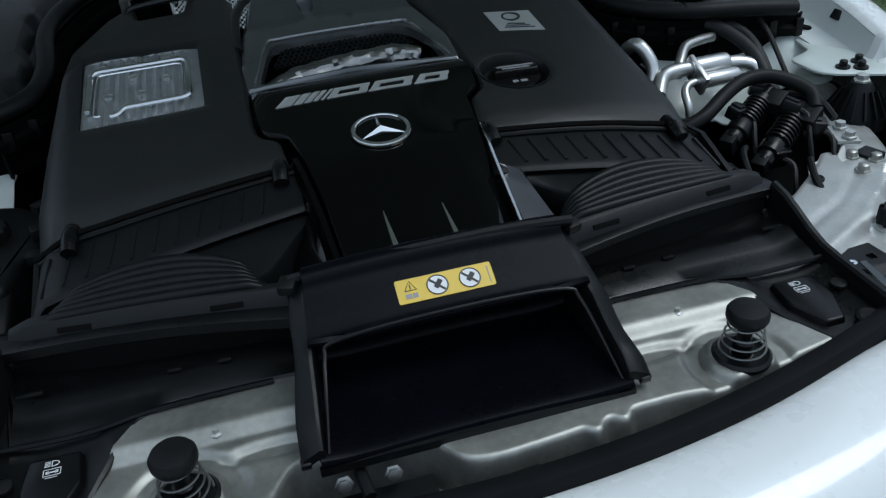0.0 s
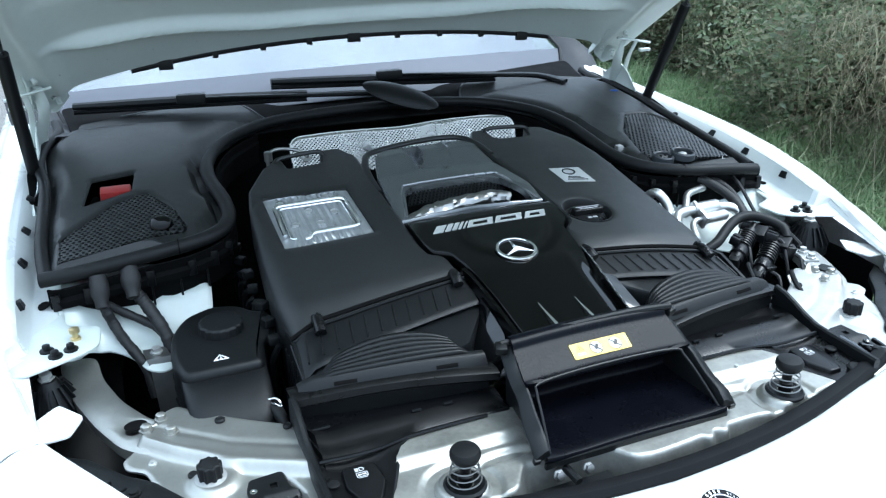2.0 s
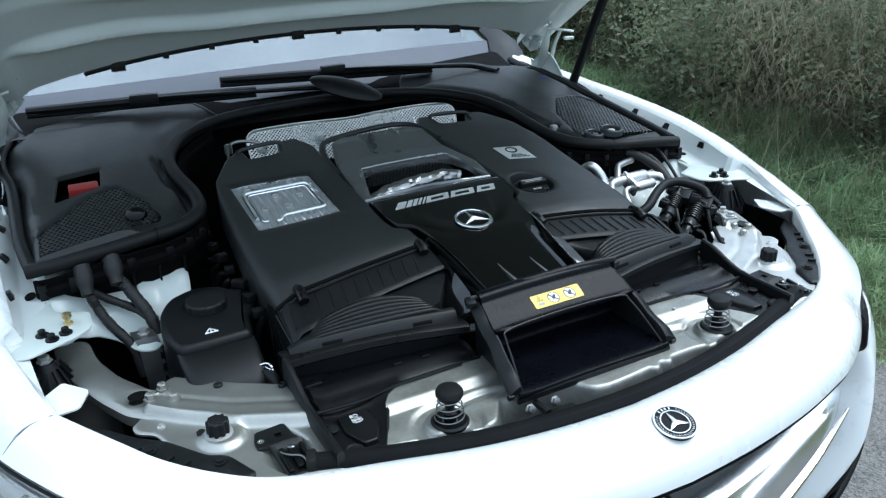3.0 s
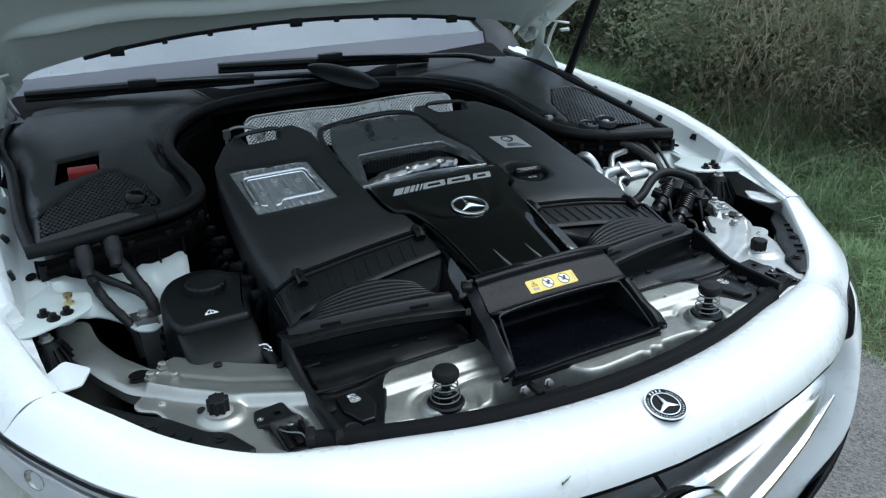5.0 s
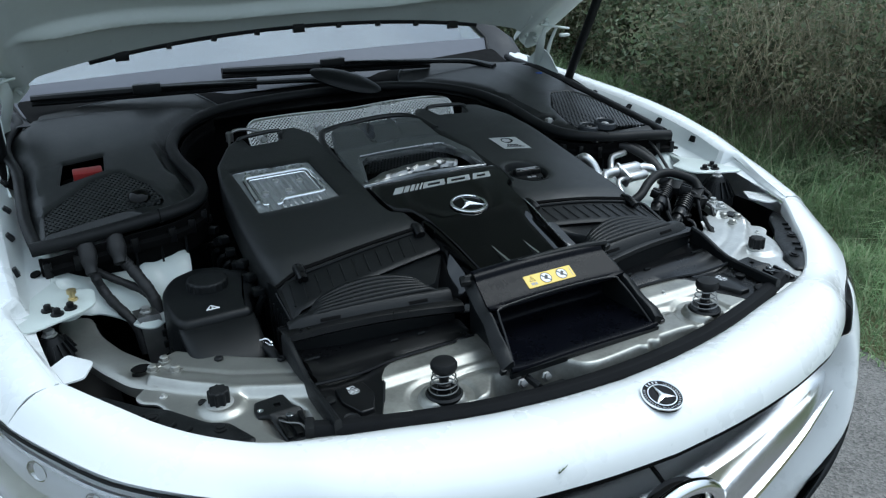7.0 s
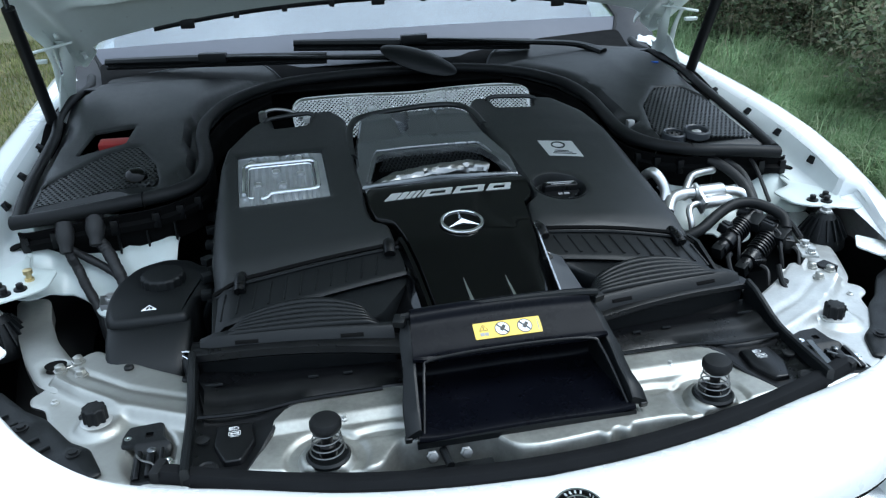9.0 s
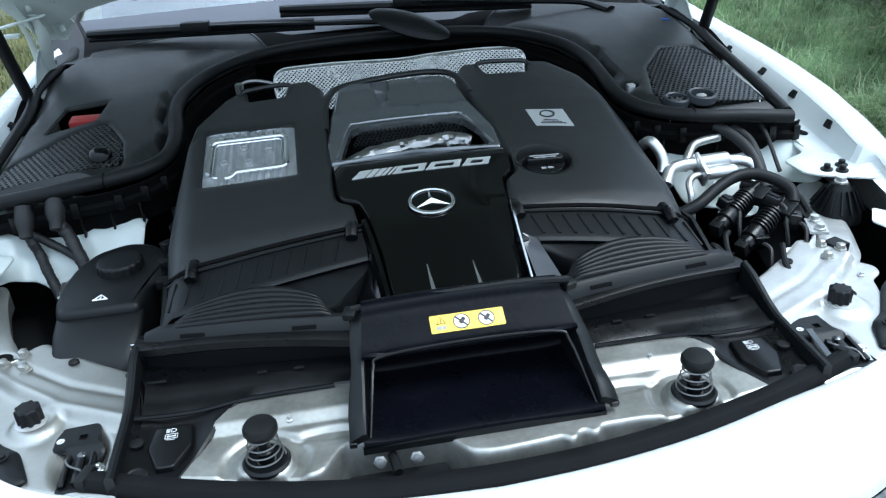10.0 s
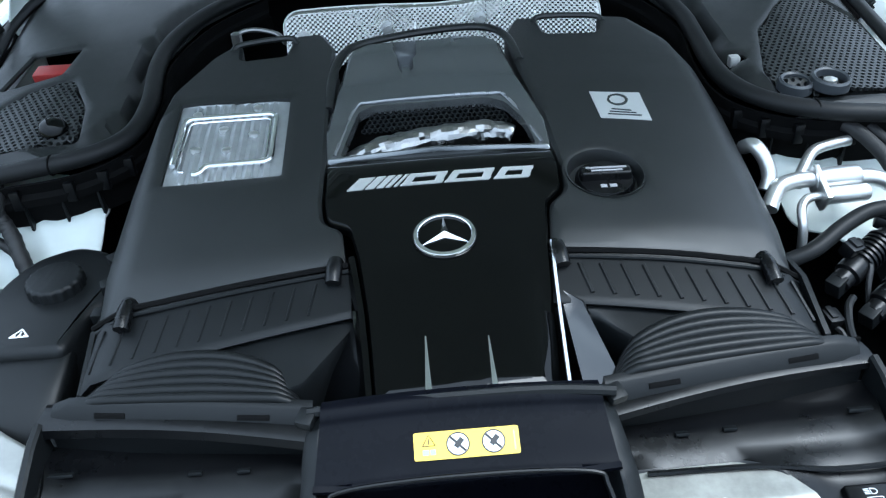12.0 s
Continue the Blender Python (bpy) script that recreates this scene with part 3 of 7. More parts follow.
# lower bumper, open in the middle for the grille
for s in (1, -1):
    rows = []
    for x, y, z, w in crom([(0.512, 0.125, 0.700, 1), (0.532, 0.092, 0.708, 1), (0.550, 0.074, 0.718, 0.98), (0.568, 0.082, 0.734, 0.90), (0.614, 0.121, 0.760, 0.68), (0.680, 0.192, 0.762, 0.4), (0.775, 0.30, 0.695, 0.1), (0.845, 0.45, 0.67, 0), (0.90, 0.62, 0.67, 0)], 3):
        rows.append([(s * (x + a - w * c2), y + b2, c) for a, c2, b2, c in crom([(0, 0, 0.0, z), (0.014, 0.008, -0.016, z - 0.05), (0.028, 0.034, -0.034, 0.60), (0.032, 0.066, -0.042, 0.52), (0.020, 0.12, -0.026, 0.42), (0.0, 0.18, 0.0, 0.28), (-0.03, 0.19, 0.05, 0.20)], 3)])
    part("bumper_corner", loft(BM(), rows, thick=0.003), WHITE, car)
    bm = BM()
    tube(bm, [(s * 0.42, 0.025, 0.40), (s * 0.51, 0.040, 0.455), (s * 0.60, 0.078, 0.505), (s * 0.705, 0.158, 0.525), (s * 0.845, 0.37, 0.52)], 0.012, 8, 5, flat=0.6)
    part("bumper_lip", bm, GLOSS, car, "gloss black bumper lip")

# wing: y, inner edge (x, z), crease (x, z), shoulder (x, z)
WING = [(0.430, 0.770, 0.836, 0.776, 0.839, 0.838, 0.820), (0.52, 0.792, 0.844, 0.800, 0.856, 0.848, 0.838), (0.57, 0.806, 0.851, 0.814, 0.868, 0.855, 0.852), (0.625, 0.822, 0.860, 0.830, 0.880, 0.863, 0.866), (0.642, 0.824, 0.864, 0.830, 0.885, 0.869, 0.870), (0.656, 0.792, 0.850, 0.814, 0.889, 0.869, 0.876), (0.75, 0.793, 0.863, 0.820, 0.912, 0.871, 0.903),
        (0.88, 0.788, 0.884, 0.824, 0.932, 0.872, 0.928), (1.00, 0.783, 0.900, 0.824, 0.946, 0.872, 0.942), (1.15, 0.778, 0.914, 0.822, 0.957, 0.871, 0.953), (1.30, 0.773, 0.928, 0.820, 0.967, 0.868, 0.961),
        (1.50, 0.760, 0.950, 0.812, 0.981, 0.860, 0.975), (1.85, 0.740, 1.000, 0.795, 1.008, 0.845, 1.004)]


def wing_at(y):
    return [float(np.interp(y, [r[0] for r in WING], [r[j] for r in WING])) for j in range(1, 7)]


for s in (1, -1):
    rows = []
    ys = sorted(list(np.linspace(0.430, 1.85, 43)) + [0.44, 0.46, 0.47, 0.50, 0.53, 0.57, 0.60, 0.625, 0.642, 0.656, 0.67])
    for y in ys:
        ix, iz, cx, cz, sx, sz = wing_at(y)
        k = smooth(0.45, 0.72, y)
        low = 0.795 - 0.245 * smooth(0.60, 0.64, y)
        mid = max(low, 0.70)
        q = 0.08 + 0.92 * smooth(0.46, 0.70, y)
        sec = [(ix - 0.035 * k, iz - 0.004 * k - 0.004), (ix, iz - 0.001), (ix + 0.004 * k, iz + 0.003), (ix + 0.012 * k, iz + 0.40 * (cz - iz)), (cx - 0.008 * k, cz - 0.006 * k), (cx, cz + 0.002), (cx + 0.004, cz + 0.003), (cx + 0.008, cz),
               (cx + 0.014, cz), (cx * 0.4 + sx * 0.6, cz * 0.4 + sz * 0.6 + 0.003), (sx, sz), (sx + 0.022 * q, sz - 0.020 * q), (sx + 0.048 * q, max(sz - 0.06, low)), (min(sx + 0.068 * q, 0.945), mid), (min(sx + 0.075 * q, 0.950), low)]
        ox, oz = lamp_at(y)
        w = smooth(0.56, 0.68, y)
        side = []
        for j, (a, b) in enumerate(crom(sec[9:], 3)):
            v = 0.06 + 0.94 * j / 15
            side.append((a * w + (cx + 0.014 + (ox - cx - 0.014) * v) * (1 - w), b * w + (cz + (oz - cz) * v + 0.013 * math.sin(math.pi * v)) * (1 - w)))
        rows.append([(s * a, y, b) for a, b in sec[:9] + side])
    fore = [r for r in rows if r[0][1] < 0.671]
    aft = [r for r in rows if r[0][1] > 0.669]
    wing = part("front_wing", loft(BM(), [r[4:] for r in aft], thick=0.0025), WHITE, car)
    part("wing_front", loft(BM(), fore, thick=0.0025), WHITE, wing)
    part("wing_flange", loft(BM(), [r[:5] for r in aft], thick=0.0025), FLANGE, wing, "white inner flange of the wing, its shade put into the colour")

# the rest of the body, closed and plain
rows = []
for y, w, zb, zt in ((1.74, 0.93, 0.25, 0.97), (1.95, 0.935, 0.24, 1.02), (2.6, 0.94, 0.23, 1.04), (3.4, 0.94, 0.24, 1.06), (4.0, 0.93, 0.28, 1.07), (4.5, 0.88, 0.35, 1.06), (4.72, 0.78, 0.42, 1.0)):
    rows.append([(w * math.copysign(abs(math.cos(a)) ** 0.35, math.cos(a)), y, zb + (zt - zb) * (0.5 + 0.5 * math.copysign(abs(math.sin(a)) ** 0.6, math.sin(a)))) for a in np.linspace(-math.pi, math.pi, 40, endpoint=False)])
part("cabin_body", loft(BM(), rows, closed=True, caps=True), WHITE, car)
rows = []
for y, w, z in ((2.42, 0.56, 1.43), (2.7, 0.57, 1.455), (3.1, 0.57, 1.455), (3.5, 0.55, 1.42), (3.75, 0.52, 1.36)):
    rows.append([(x, y, z + 0.02 - 0.09 * (x / w) ** 4 * 0.3) for x in np.linspace(-w, w, 13)])
part("roof", loft(BM(), rows, thick=0.02), WHITE, car)
GLASS = bpy.data.materials.new("tinted_glass")
GLASS.use_nodes = True
gp = GLASS.node_tree.nodes["Principled BSDF"]
gp.inputs["Base Color"].default_value = (0.55, 0.62, 0.66, 1)
gp.inputs["Transmission Weight"].default_value = 1.0
gp.inputs["IOR"].default_value = 2.5
gp.inputs["Roughness"].default_value = 0.02


def screen_at(u, v):
    """The windscreen: u across from -1 to 1, v up from 0 to 1."""
    w = 0.735 + 0.045 * smooth(0, 0.15, v) - 0.20 * max(0, v - 0.12)
    return (u * w, 1.60 + 0.84 * v + 0.16 * u * u * (1 - 0.4 * v) - 0.10, 1.005 + 0.45 * v - 0.035 * u * u)


bm = loft(BM(), [[screen_at(u, v) for u in np.linspace(-1, 1, 21)] for v in np.linspace(0, 1, 61)], thick=0.005)
part("windscreen", bm, GLASS, car, "sloping windscreen reflecting the sky").visible_shadow = False
# Black sheet close behind the glass stands in for the cabin's shade.
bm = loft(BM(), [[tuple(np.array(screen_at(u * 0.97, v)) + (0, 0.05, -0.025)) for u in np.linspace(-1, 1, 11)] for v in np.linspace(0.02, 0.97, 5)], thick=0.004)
part("cabin_shade", bm, HOLLOW, car, "black sheet standing in for the shaded cabin behind the windscreen")
FRIT = mat("glass_edge_band", (0.085, 0.088, 0.105), 0.22, var=0.05, scale=4)
TRIM = mat("pillar_trim_plastic", (0.010, 0.0105, 0.0135), 0.60, var=0.06, scale=6)
bm = loft(BM(), [[tuple(np.array(screen_at(u * 1.004, v)) + (0, -0.002, 0.004)) for u in np.linspace(-1, 1, 21)] for v in np.linspace(-0.01, 0.135, 20)], thick=0.001)
part("screen_band", bm, FRIT, car, "grey band along the windscreen's lower edge")
bm = loft(BM(), [[(x, 1.62 + d, z) for x in np.linspace(-0.68, 0.68, 9)] for d, z in ((0.0, 0.94), (0.25, 1.01), (0.5, 1.04), (0.75, 1.0), (0.8, 0.8))], thick=0.01)
part("dashboard", bm, PLASTIC, car)
for s in (1, -1):
    rows = [[(s * x, y, z) for x, y, z in ((0.702, 1.440, 0.984), (0.722, 1.445, 0.992), (0.745, 1.455, 0.992), (0.762, 1.467, 0.980))]]
    for v in np.linspace(0.0, 0.9, 14):
        x, y, z = screen_at(1.0, v)
        w = 0.070 + 0.040 * smooth(0.3, 0.0, v)
        rows.append([(s * (x - 0.002), y - 0.004, z + 0.004), (s * (x + 0.3 * w), y - 0.002 - 0.2 * w, z + 0.010), (s * (x + 0.75 * w), y - 0.4 * w, z + 0.010), (s * (x + w), y - 0.4 * w, z - 0.006)])
    part("pillar_trim", loft(BM(), rows, thick=0.004 * s), TRIM, car, "satin dark grey trim along the windscreen pillar")
    bm = BM()
    tube(bm, [tuple(np.array(screen_at(s * 1.0, v)) + (0, -0.004, 0.007)) for v in np.linspace(-0.01, 0.9, 14)], 0.006, 6, 1)
    part("glass_edge", bm, RUBBER, car, "black rubber edge of the windscreen")
    bm = BM()
    tube(bm, [tuple(np.array(screen_at(s, v)) + (s * (0.128 + 0.020 * smooth(0.3, 0.0, v)), 0.0, -0.040)) for v in (0.36, 0.45, 0.6, 0.8, 0.95)], 0.020, 8, 4, flat=0.7)
    part("roof_pillar", bm, WHITE, car, "white roof pillar beside the windscreen")
    bm = loft(BM(), [[(s * a, y, z + dz) for a, dz in ((0.60 - k * 0.02, 0.43), (0.75, 0.2), (0.88, 0.0))] for y, z, k in ((2.2, 1.0, 0), (2.8, 1.0, 0), (3.4, 1.0, 1), (3.9, 0.95, 4))], thick=0.004)
    part("side_window", bm, GLASS, car)
    # wheel
    for y in (0.86, 3.78):
        w = part("wheel", lathe(BM(), [(0.06, -0.02), (0.20, 0.0), (0.235, 0.03), (0.245, 0.10), (0.235, 0.12), (0.20, 0.06), (0.07, 0.09), (0, 0.095)], at(s * 0.80, y, 0.355, 0, s * 90, 0), 28), GUN, car, "dark alloy wheel")
        part("tyre", lathe(BM(), [(0.24, -0.09), (0.32, -0.12), (0.352, -0.08), (0.355, 0.08), (0.33, 0.125), (0.25, 0.12)], at(s * 0.80, y, 0.355, 0, s * 90, 0), 36), RUBBER, w, "black tyre")

# ---- grille ----
# Near-black sheet stands in for the shade inside the grille.
grille = part("grille", loft(BM(), [[(x, 0.06 + 0.42 * x * x, z) for x in np.linspace(-0.56, 0.56, 15)] for z in (0.74, 0.45, 0.22)], thick=0.01), HOLLOW, car, "grille opening closed by a near-black sheet in place of shade")
for s in (1, -1):
    rows = []
    for k in np.linspace(0, 1, 18):
        x0 = 0.052 if s > 0 else -0.042
        x = x0 + (0.514 - x0) * k
        y0 = -0.006 + 0.33 * x * x
        h = 0.020 + 0.052 * (1 - k) ** 0.6
        z = 0.612 + 0.038 * k
        if k == 1:
            h = 0.012
        rows.append([(s * x, y0 + 0.035 * (1 - math.cos(a)) * (0.3 + 0.7 * (1 - k)) + 0.65 * h * math.sin(a), z - 0.010 + h * math.sin(a) * (0.42 if math.sin(a) > 0 else 1.0 + 1.1 * math.sin(math.pi * k))) for a in np.linspace(-math.pi, math.pi, 18, endpoint=False)])
    part("grille_blade", loft(BM(), rows, closed=True, caps=True), SATCHROME, grille, "satin chrome grille blade")
    bm = BM()
    tube(bm, [(s * 0.10, -0.050, 0.532), (s * 0.22, -0.032, 0.566), (s * 0.36, 0.003, 0.596), (s * 0.498, 0.050, 0.620)], [0.009, 0.009, 0.007, 0.003], 8, 6)
    part("blade_trim", bm, CHROME, grille, "bright chrome trim line")
bm = BM()
ring = [(0.085 * math.cos(a), -0.062 - 0.012 * math.sin(a), 0.602 + 0.085 * math.sin(a)) for a in np.linspace(0, 2 * math.pi, 40)]
tube(bm, ring, 0.012, 10, 1)
part("emblem_ring", bm, CHROME, grille, "large chrome emblem ring")
part("emblem_disc", lathe(BM(), [(0.0, 0.0), (0.075, 0.0), (0.08, -0.004)], at(0, -0.052, 0.60, 82, 0, 0), 32), GLOSS, grille)

# ---- headlamps ----
LAMPCHROME = mat("bright_lamp_inside", (0.90, 0.92, 0.95), 0.30, metal=0.0, var=0.06, scale=20)
LENS = bpy.data.materials.new("clear_lens")
LENS.use_nodes = True
lp = LENS.node_tree.nodes["Principled BSDF"]
lp.inputs["Transmission Weight"].default_value, lp.inputs["Roughness"].default_value, lp.inputs["IOR"].default_value = 1.0, 0.02, 1.45
for s in (1, -1):
    line = [(x, y, z - 0.005) for x, y, z in LAMP_TOP[9:-2:2]]
    rows = [[(s * (x + o * (0.4 + 0.6 * k / len(line))), y - o * (1.0 - 0.7 * k / len(line)), z - d) for o, d in ((0, 0), (0.018, 0.02), (0.03, 0.05), (0.034, 0.085), (0.03, 0.115))] for k, (x, y, z) in enumerate(line)]
    lamp = part("headlamp", loft(BM(), [[(px - s * 0.03, py + 0.03, pz) for px, py, pz in row] for row in rows], thick=0.004), LAMPCHROME, car, "headlamp with chrome inside")
    lens = part("lens", loft(BM(), rows, thick=0.003), LENS, lamp, "clear headlamp lens")
    lens.visible_shadow = False
    for k in (5, 10, 15):
        x, y, z = line[k]
        part("reflector", lathe(BM(), [(0.004, -0.014), (0.016, 0.0), (0.019, 0.008), (0.017, 0.008), (0.0, -0.010)], at(s * (x - 0.016), y + 0.004, z - 0.066, 90, 0, s * 50), 18), CHROME, lamp, "chrome reflector")
    bm = BM()
    tube(bm, [(s * (x + 0.002), y - 0.002, z - 0.002) for x, y, z in line[::4]], 0.003, 6, 4)
    part("lamp_seal", bm, RUBBER, lamp, "black lamp surround")
    bm = BM()
    tube(bm, [(s * (x - 0.004), y - 0.002, z - 0.028) for x, y, z in line[1::4]], 0.005, 6, 4)
    part("light_bar", bm, CHROME, lamp, "bright light bar")

# ---- badge on the front panel ----
badge = part("badge", lathe(BM(), [(0.0285, 0), (0.0285, 0.003), (0.027, 0.0045), (0.0195, 0.0045), (0.0185, 0.0035), (0, 0.0035)], at(0.008, 0.003, 0.7990, 12, 0, 0) @ Matrix.Diagonal((1.12, 1.12, 1, 1)), 40), GLOSS, car, "round dark badge with a silver wreath and star")
BADGE_M = at(0.008, 0.003, 0.7990, 12, 0, 0) @ Matrix.Diagonal((1.12, 1.12, 1, 1))


def ring_on(bm, m, r, w, h, n=40):
    lathe(bm, [(r - w, h - 0.002), (r - w, h), (r, h), (r, h - 0.002)], m, n, ring=True)


def star_on(bm, m, r, h, turn=90, wide=0.16, peak=1.6):
    """A raised three-pointed star."""
    top = bm.verts.new(m @ Vector((0, 0, h * peak)))
    ring = []
    for i in range(6):
        a = radians(turn + 60 * i)
        k = r if i % 2 == 0 else r * wide
        ring.append(bm.verts.new(m @ Vector((k * math.cos(a), k * math.sin(a), h * (0.6 if i % 2 == 0 else 0.7)))))
    low = [bm.verts.new(m @ Vector((*(m.inverted() @ v.co)[:2], h - 0.004))) for v in ring]
    for i in range(6):
        j = (i + 1) % 6
        bm.faces.new([top, ring[i], ring[j]])
        bm.faces.new([ring[i], low[i], low[j], ring[j]])


for r, w in ((0.0287, 0.0018), (0.0200, 0.0014)):
    bm = BM()
    ring_on(bm, BADGE_M, r, w, 0.0055)
    part("badge_ring", bm, CHROME, badge, "thin silver ring")
bm = BM()
star_on(bm, BADGE_M, 0.0195, 0.0078, wide=0.22, peak=0.9)
part("badge_star", bm, SATCHROME, badge, "silver three-pointed star")
bm = BM()
for i in range(26):
    a = radians(i * 360 / 26)
    if 60 < i * 360 / 26 < 120:
        box(bm, (0.0022, 0.0040, 0.001), BADGE_M @ at(0.0235 * math.cos(a), 0.0235 * math.sin(a), 0.0049, 0, 0, i * 360 / 26 - 90))
for i in range(40):
    a = radians(i * 9)
    if not 50 < i * 9 < 130:
        box(bm, (0.0007, 0.0036, 0.0006), BADGE_M @ at(0.0237 * math.cos(a), 0.0237 * math.sin(a), 0.0047, 0, 0, i * 9 - 60))
part("badge_wreath", bm, SATCHROME, badge, "fine silver marks round the rim")

leaf = BM()
rows = [[(-0.202 + 0.020 * u + 0.004 * w * math.sin(math.pi * u), -0.029 + 0.006 * u + 0.006 * w * math.sin(math.pi * u), 0.7675 + 0.003 * math.sin(math.pi * u) - 0.004 * (1 - u) + 0.004 * w * w) for w in (-1, -0.4, 0.4, 1)] for u in np.linspace(0.02, 0.98, 8)]
solo("fallen_leaf", loft(leaf, rows, thick=0.0006), LEAF, "small yellow-green leaf lying on the white front panel", "leaf")

# ---- bonnet, raised on its struts ----
HOOD_A = 38.0
HC, HS = math.cos(radians(HOOD_A)), math.sin(radians(HOOD_A))


def hood(x, d, h=0.0):
    """A place on the raised bonnet: d forward from its rear edge, h below its skin."""
    y, z = 1.49 + 0.03 * (1 - (x / 0.5) ** 2), 1.205 - 0.10 * x * x - 0.06 * abs(x) ** 4
    crown = 0.05 * math.sin(min(d / 1.25, 1) * math.pi) * (1 - (x / 0.85) ** 2)
    k = d
    return (x * (1 + 0.10 * math.sin(math.pi * min(max(d, 0) / 1.3, 1))), y - k * HC - (h - crown) * HS * -1 * -1, z + k * HS - (h - crown) * HC)


def press(u, d):
    """Pressed steps and ribs of the bonnet's inner panel."""
    x = abs(u)
    fade = smooth(0.74, 0.60, x)
    r = 0.004
    line = 0.074 + 0.12 * x * x + 0.03 * smooth(0.2, 0.5, x)
    r += 0.017 * bead(d, line, 0.011) * smooth(0.72, 0.60, x)
    r -= 0.013 * smooth(line + 0.004, line + 0.022, d) * fade
    line = 0.128 + 0.24 * x
    r += 0.010 * bead(d, line, 0.014) * smooth(0.60, 0.45, x) * smooth(0.12, 0.24, x)
    r -= 0.012 * smooth(line + 0.004, line + 0.026, d) * fade
    oval = math.hypot((x - 0.36) / 0.17, (d - 0.36) / 0.10)
    r -= 0.016 * smooth(1.10, 0.90, oval) - 0.014 * smooth(0.80, 0.60, oval)
    r += 0.014 * bead(x, 0.715, 0.018)
    return r


def hood_end(x):
    """Length of the bonnet at x: its front edge is bowed."""
    return 1.40 - float(np.interp(abs(x), [p[0] for p in edge_r], [p[1] - 0.087 for p in edge_r]))


rows = [[hood(u * 0.80, -0.01 + v * hood_end(u * 0.80), 0.0) for u in np.linspace(-1, 1, 41)] for v in np.linspace(0, 1, 45)]
bonnet = part("bonnet", loft(BM(), rows, thick=-0.002), WHITE, car, "raised white bonnet seen from beneath")
rows = [[hood(u * 0.79, d * (hood_end(u * 0.79) - 0.03), 0.035 + press(u * 0.79, d * (hood_end(u * 0.79) - 0.03))) for u in np.linspace(-1, 1, 141)] for d in np.linspace(0.0, 1.0, 190) ** 1.7]
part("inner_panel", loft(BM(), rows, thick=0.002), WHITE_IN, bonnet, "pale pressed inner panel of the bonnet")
bm = BM()
tube(bm, [hood(x, -0.006, 0.040) for x in np.linspace(-0.56, 0.56, 15)], 0.0075, 8, 2)
seal = part("bonnet_seal", bm, RUBBER, bonnet, "black rubber seal along the bonnet's rear edge")
for i, x in enumerate(np.linspace(-0.48, 0.48, 9)):
    p = hood(x, -0.006, 0.046)
    bm = BM()
    box(bm, (0.034 if i % 4 == 0 else 0.014, 0.012, 0.024 if i % 4 == 0 else 0.016), at(*p, 0, 0, 0), 0.002)
    part("seal_clip", bm, PLASTIC, seal)
for x in np.linspace(-0.7, 0.7, 15):
    d = 0.046 + 0.05 * x * x
    part("spot_weld", lathe(BM(), [(0.004, -0.001), (0.004, 0.0012), (0.002, 0.002), (0, 0.002)], Matrix.Translation(hood(x, d, 0.035 + press(x, d))) @ at(0, 0, 0, 180 - HOOD_A, 0, 0), 8), GALV, bonnet)
# Near-black discs on the inner panel stand in for shaded drain holes.
for x, d in ((0.19, 0.205), (-0.20, 0.235), (-0.60, 0.035), (-0.635, 0.030)):
    part("drain_hole", lathe(BM(), [(0.006 if abs(x) < 0.5 else 0.0035, -0.001), (0.006 if abs(x) < 0.5 else 0.0035, 0.001), (0, 0.0012)], Matrix.Translation(hood(x, d, 0.035 + press(x, d))) @ at(0, 0, 0, 180 - HOOD_A, 0, 0), 12), HOLLOW, bonnet)
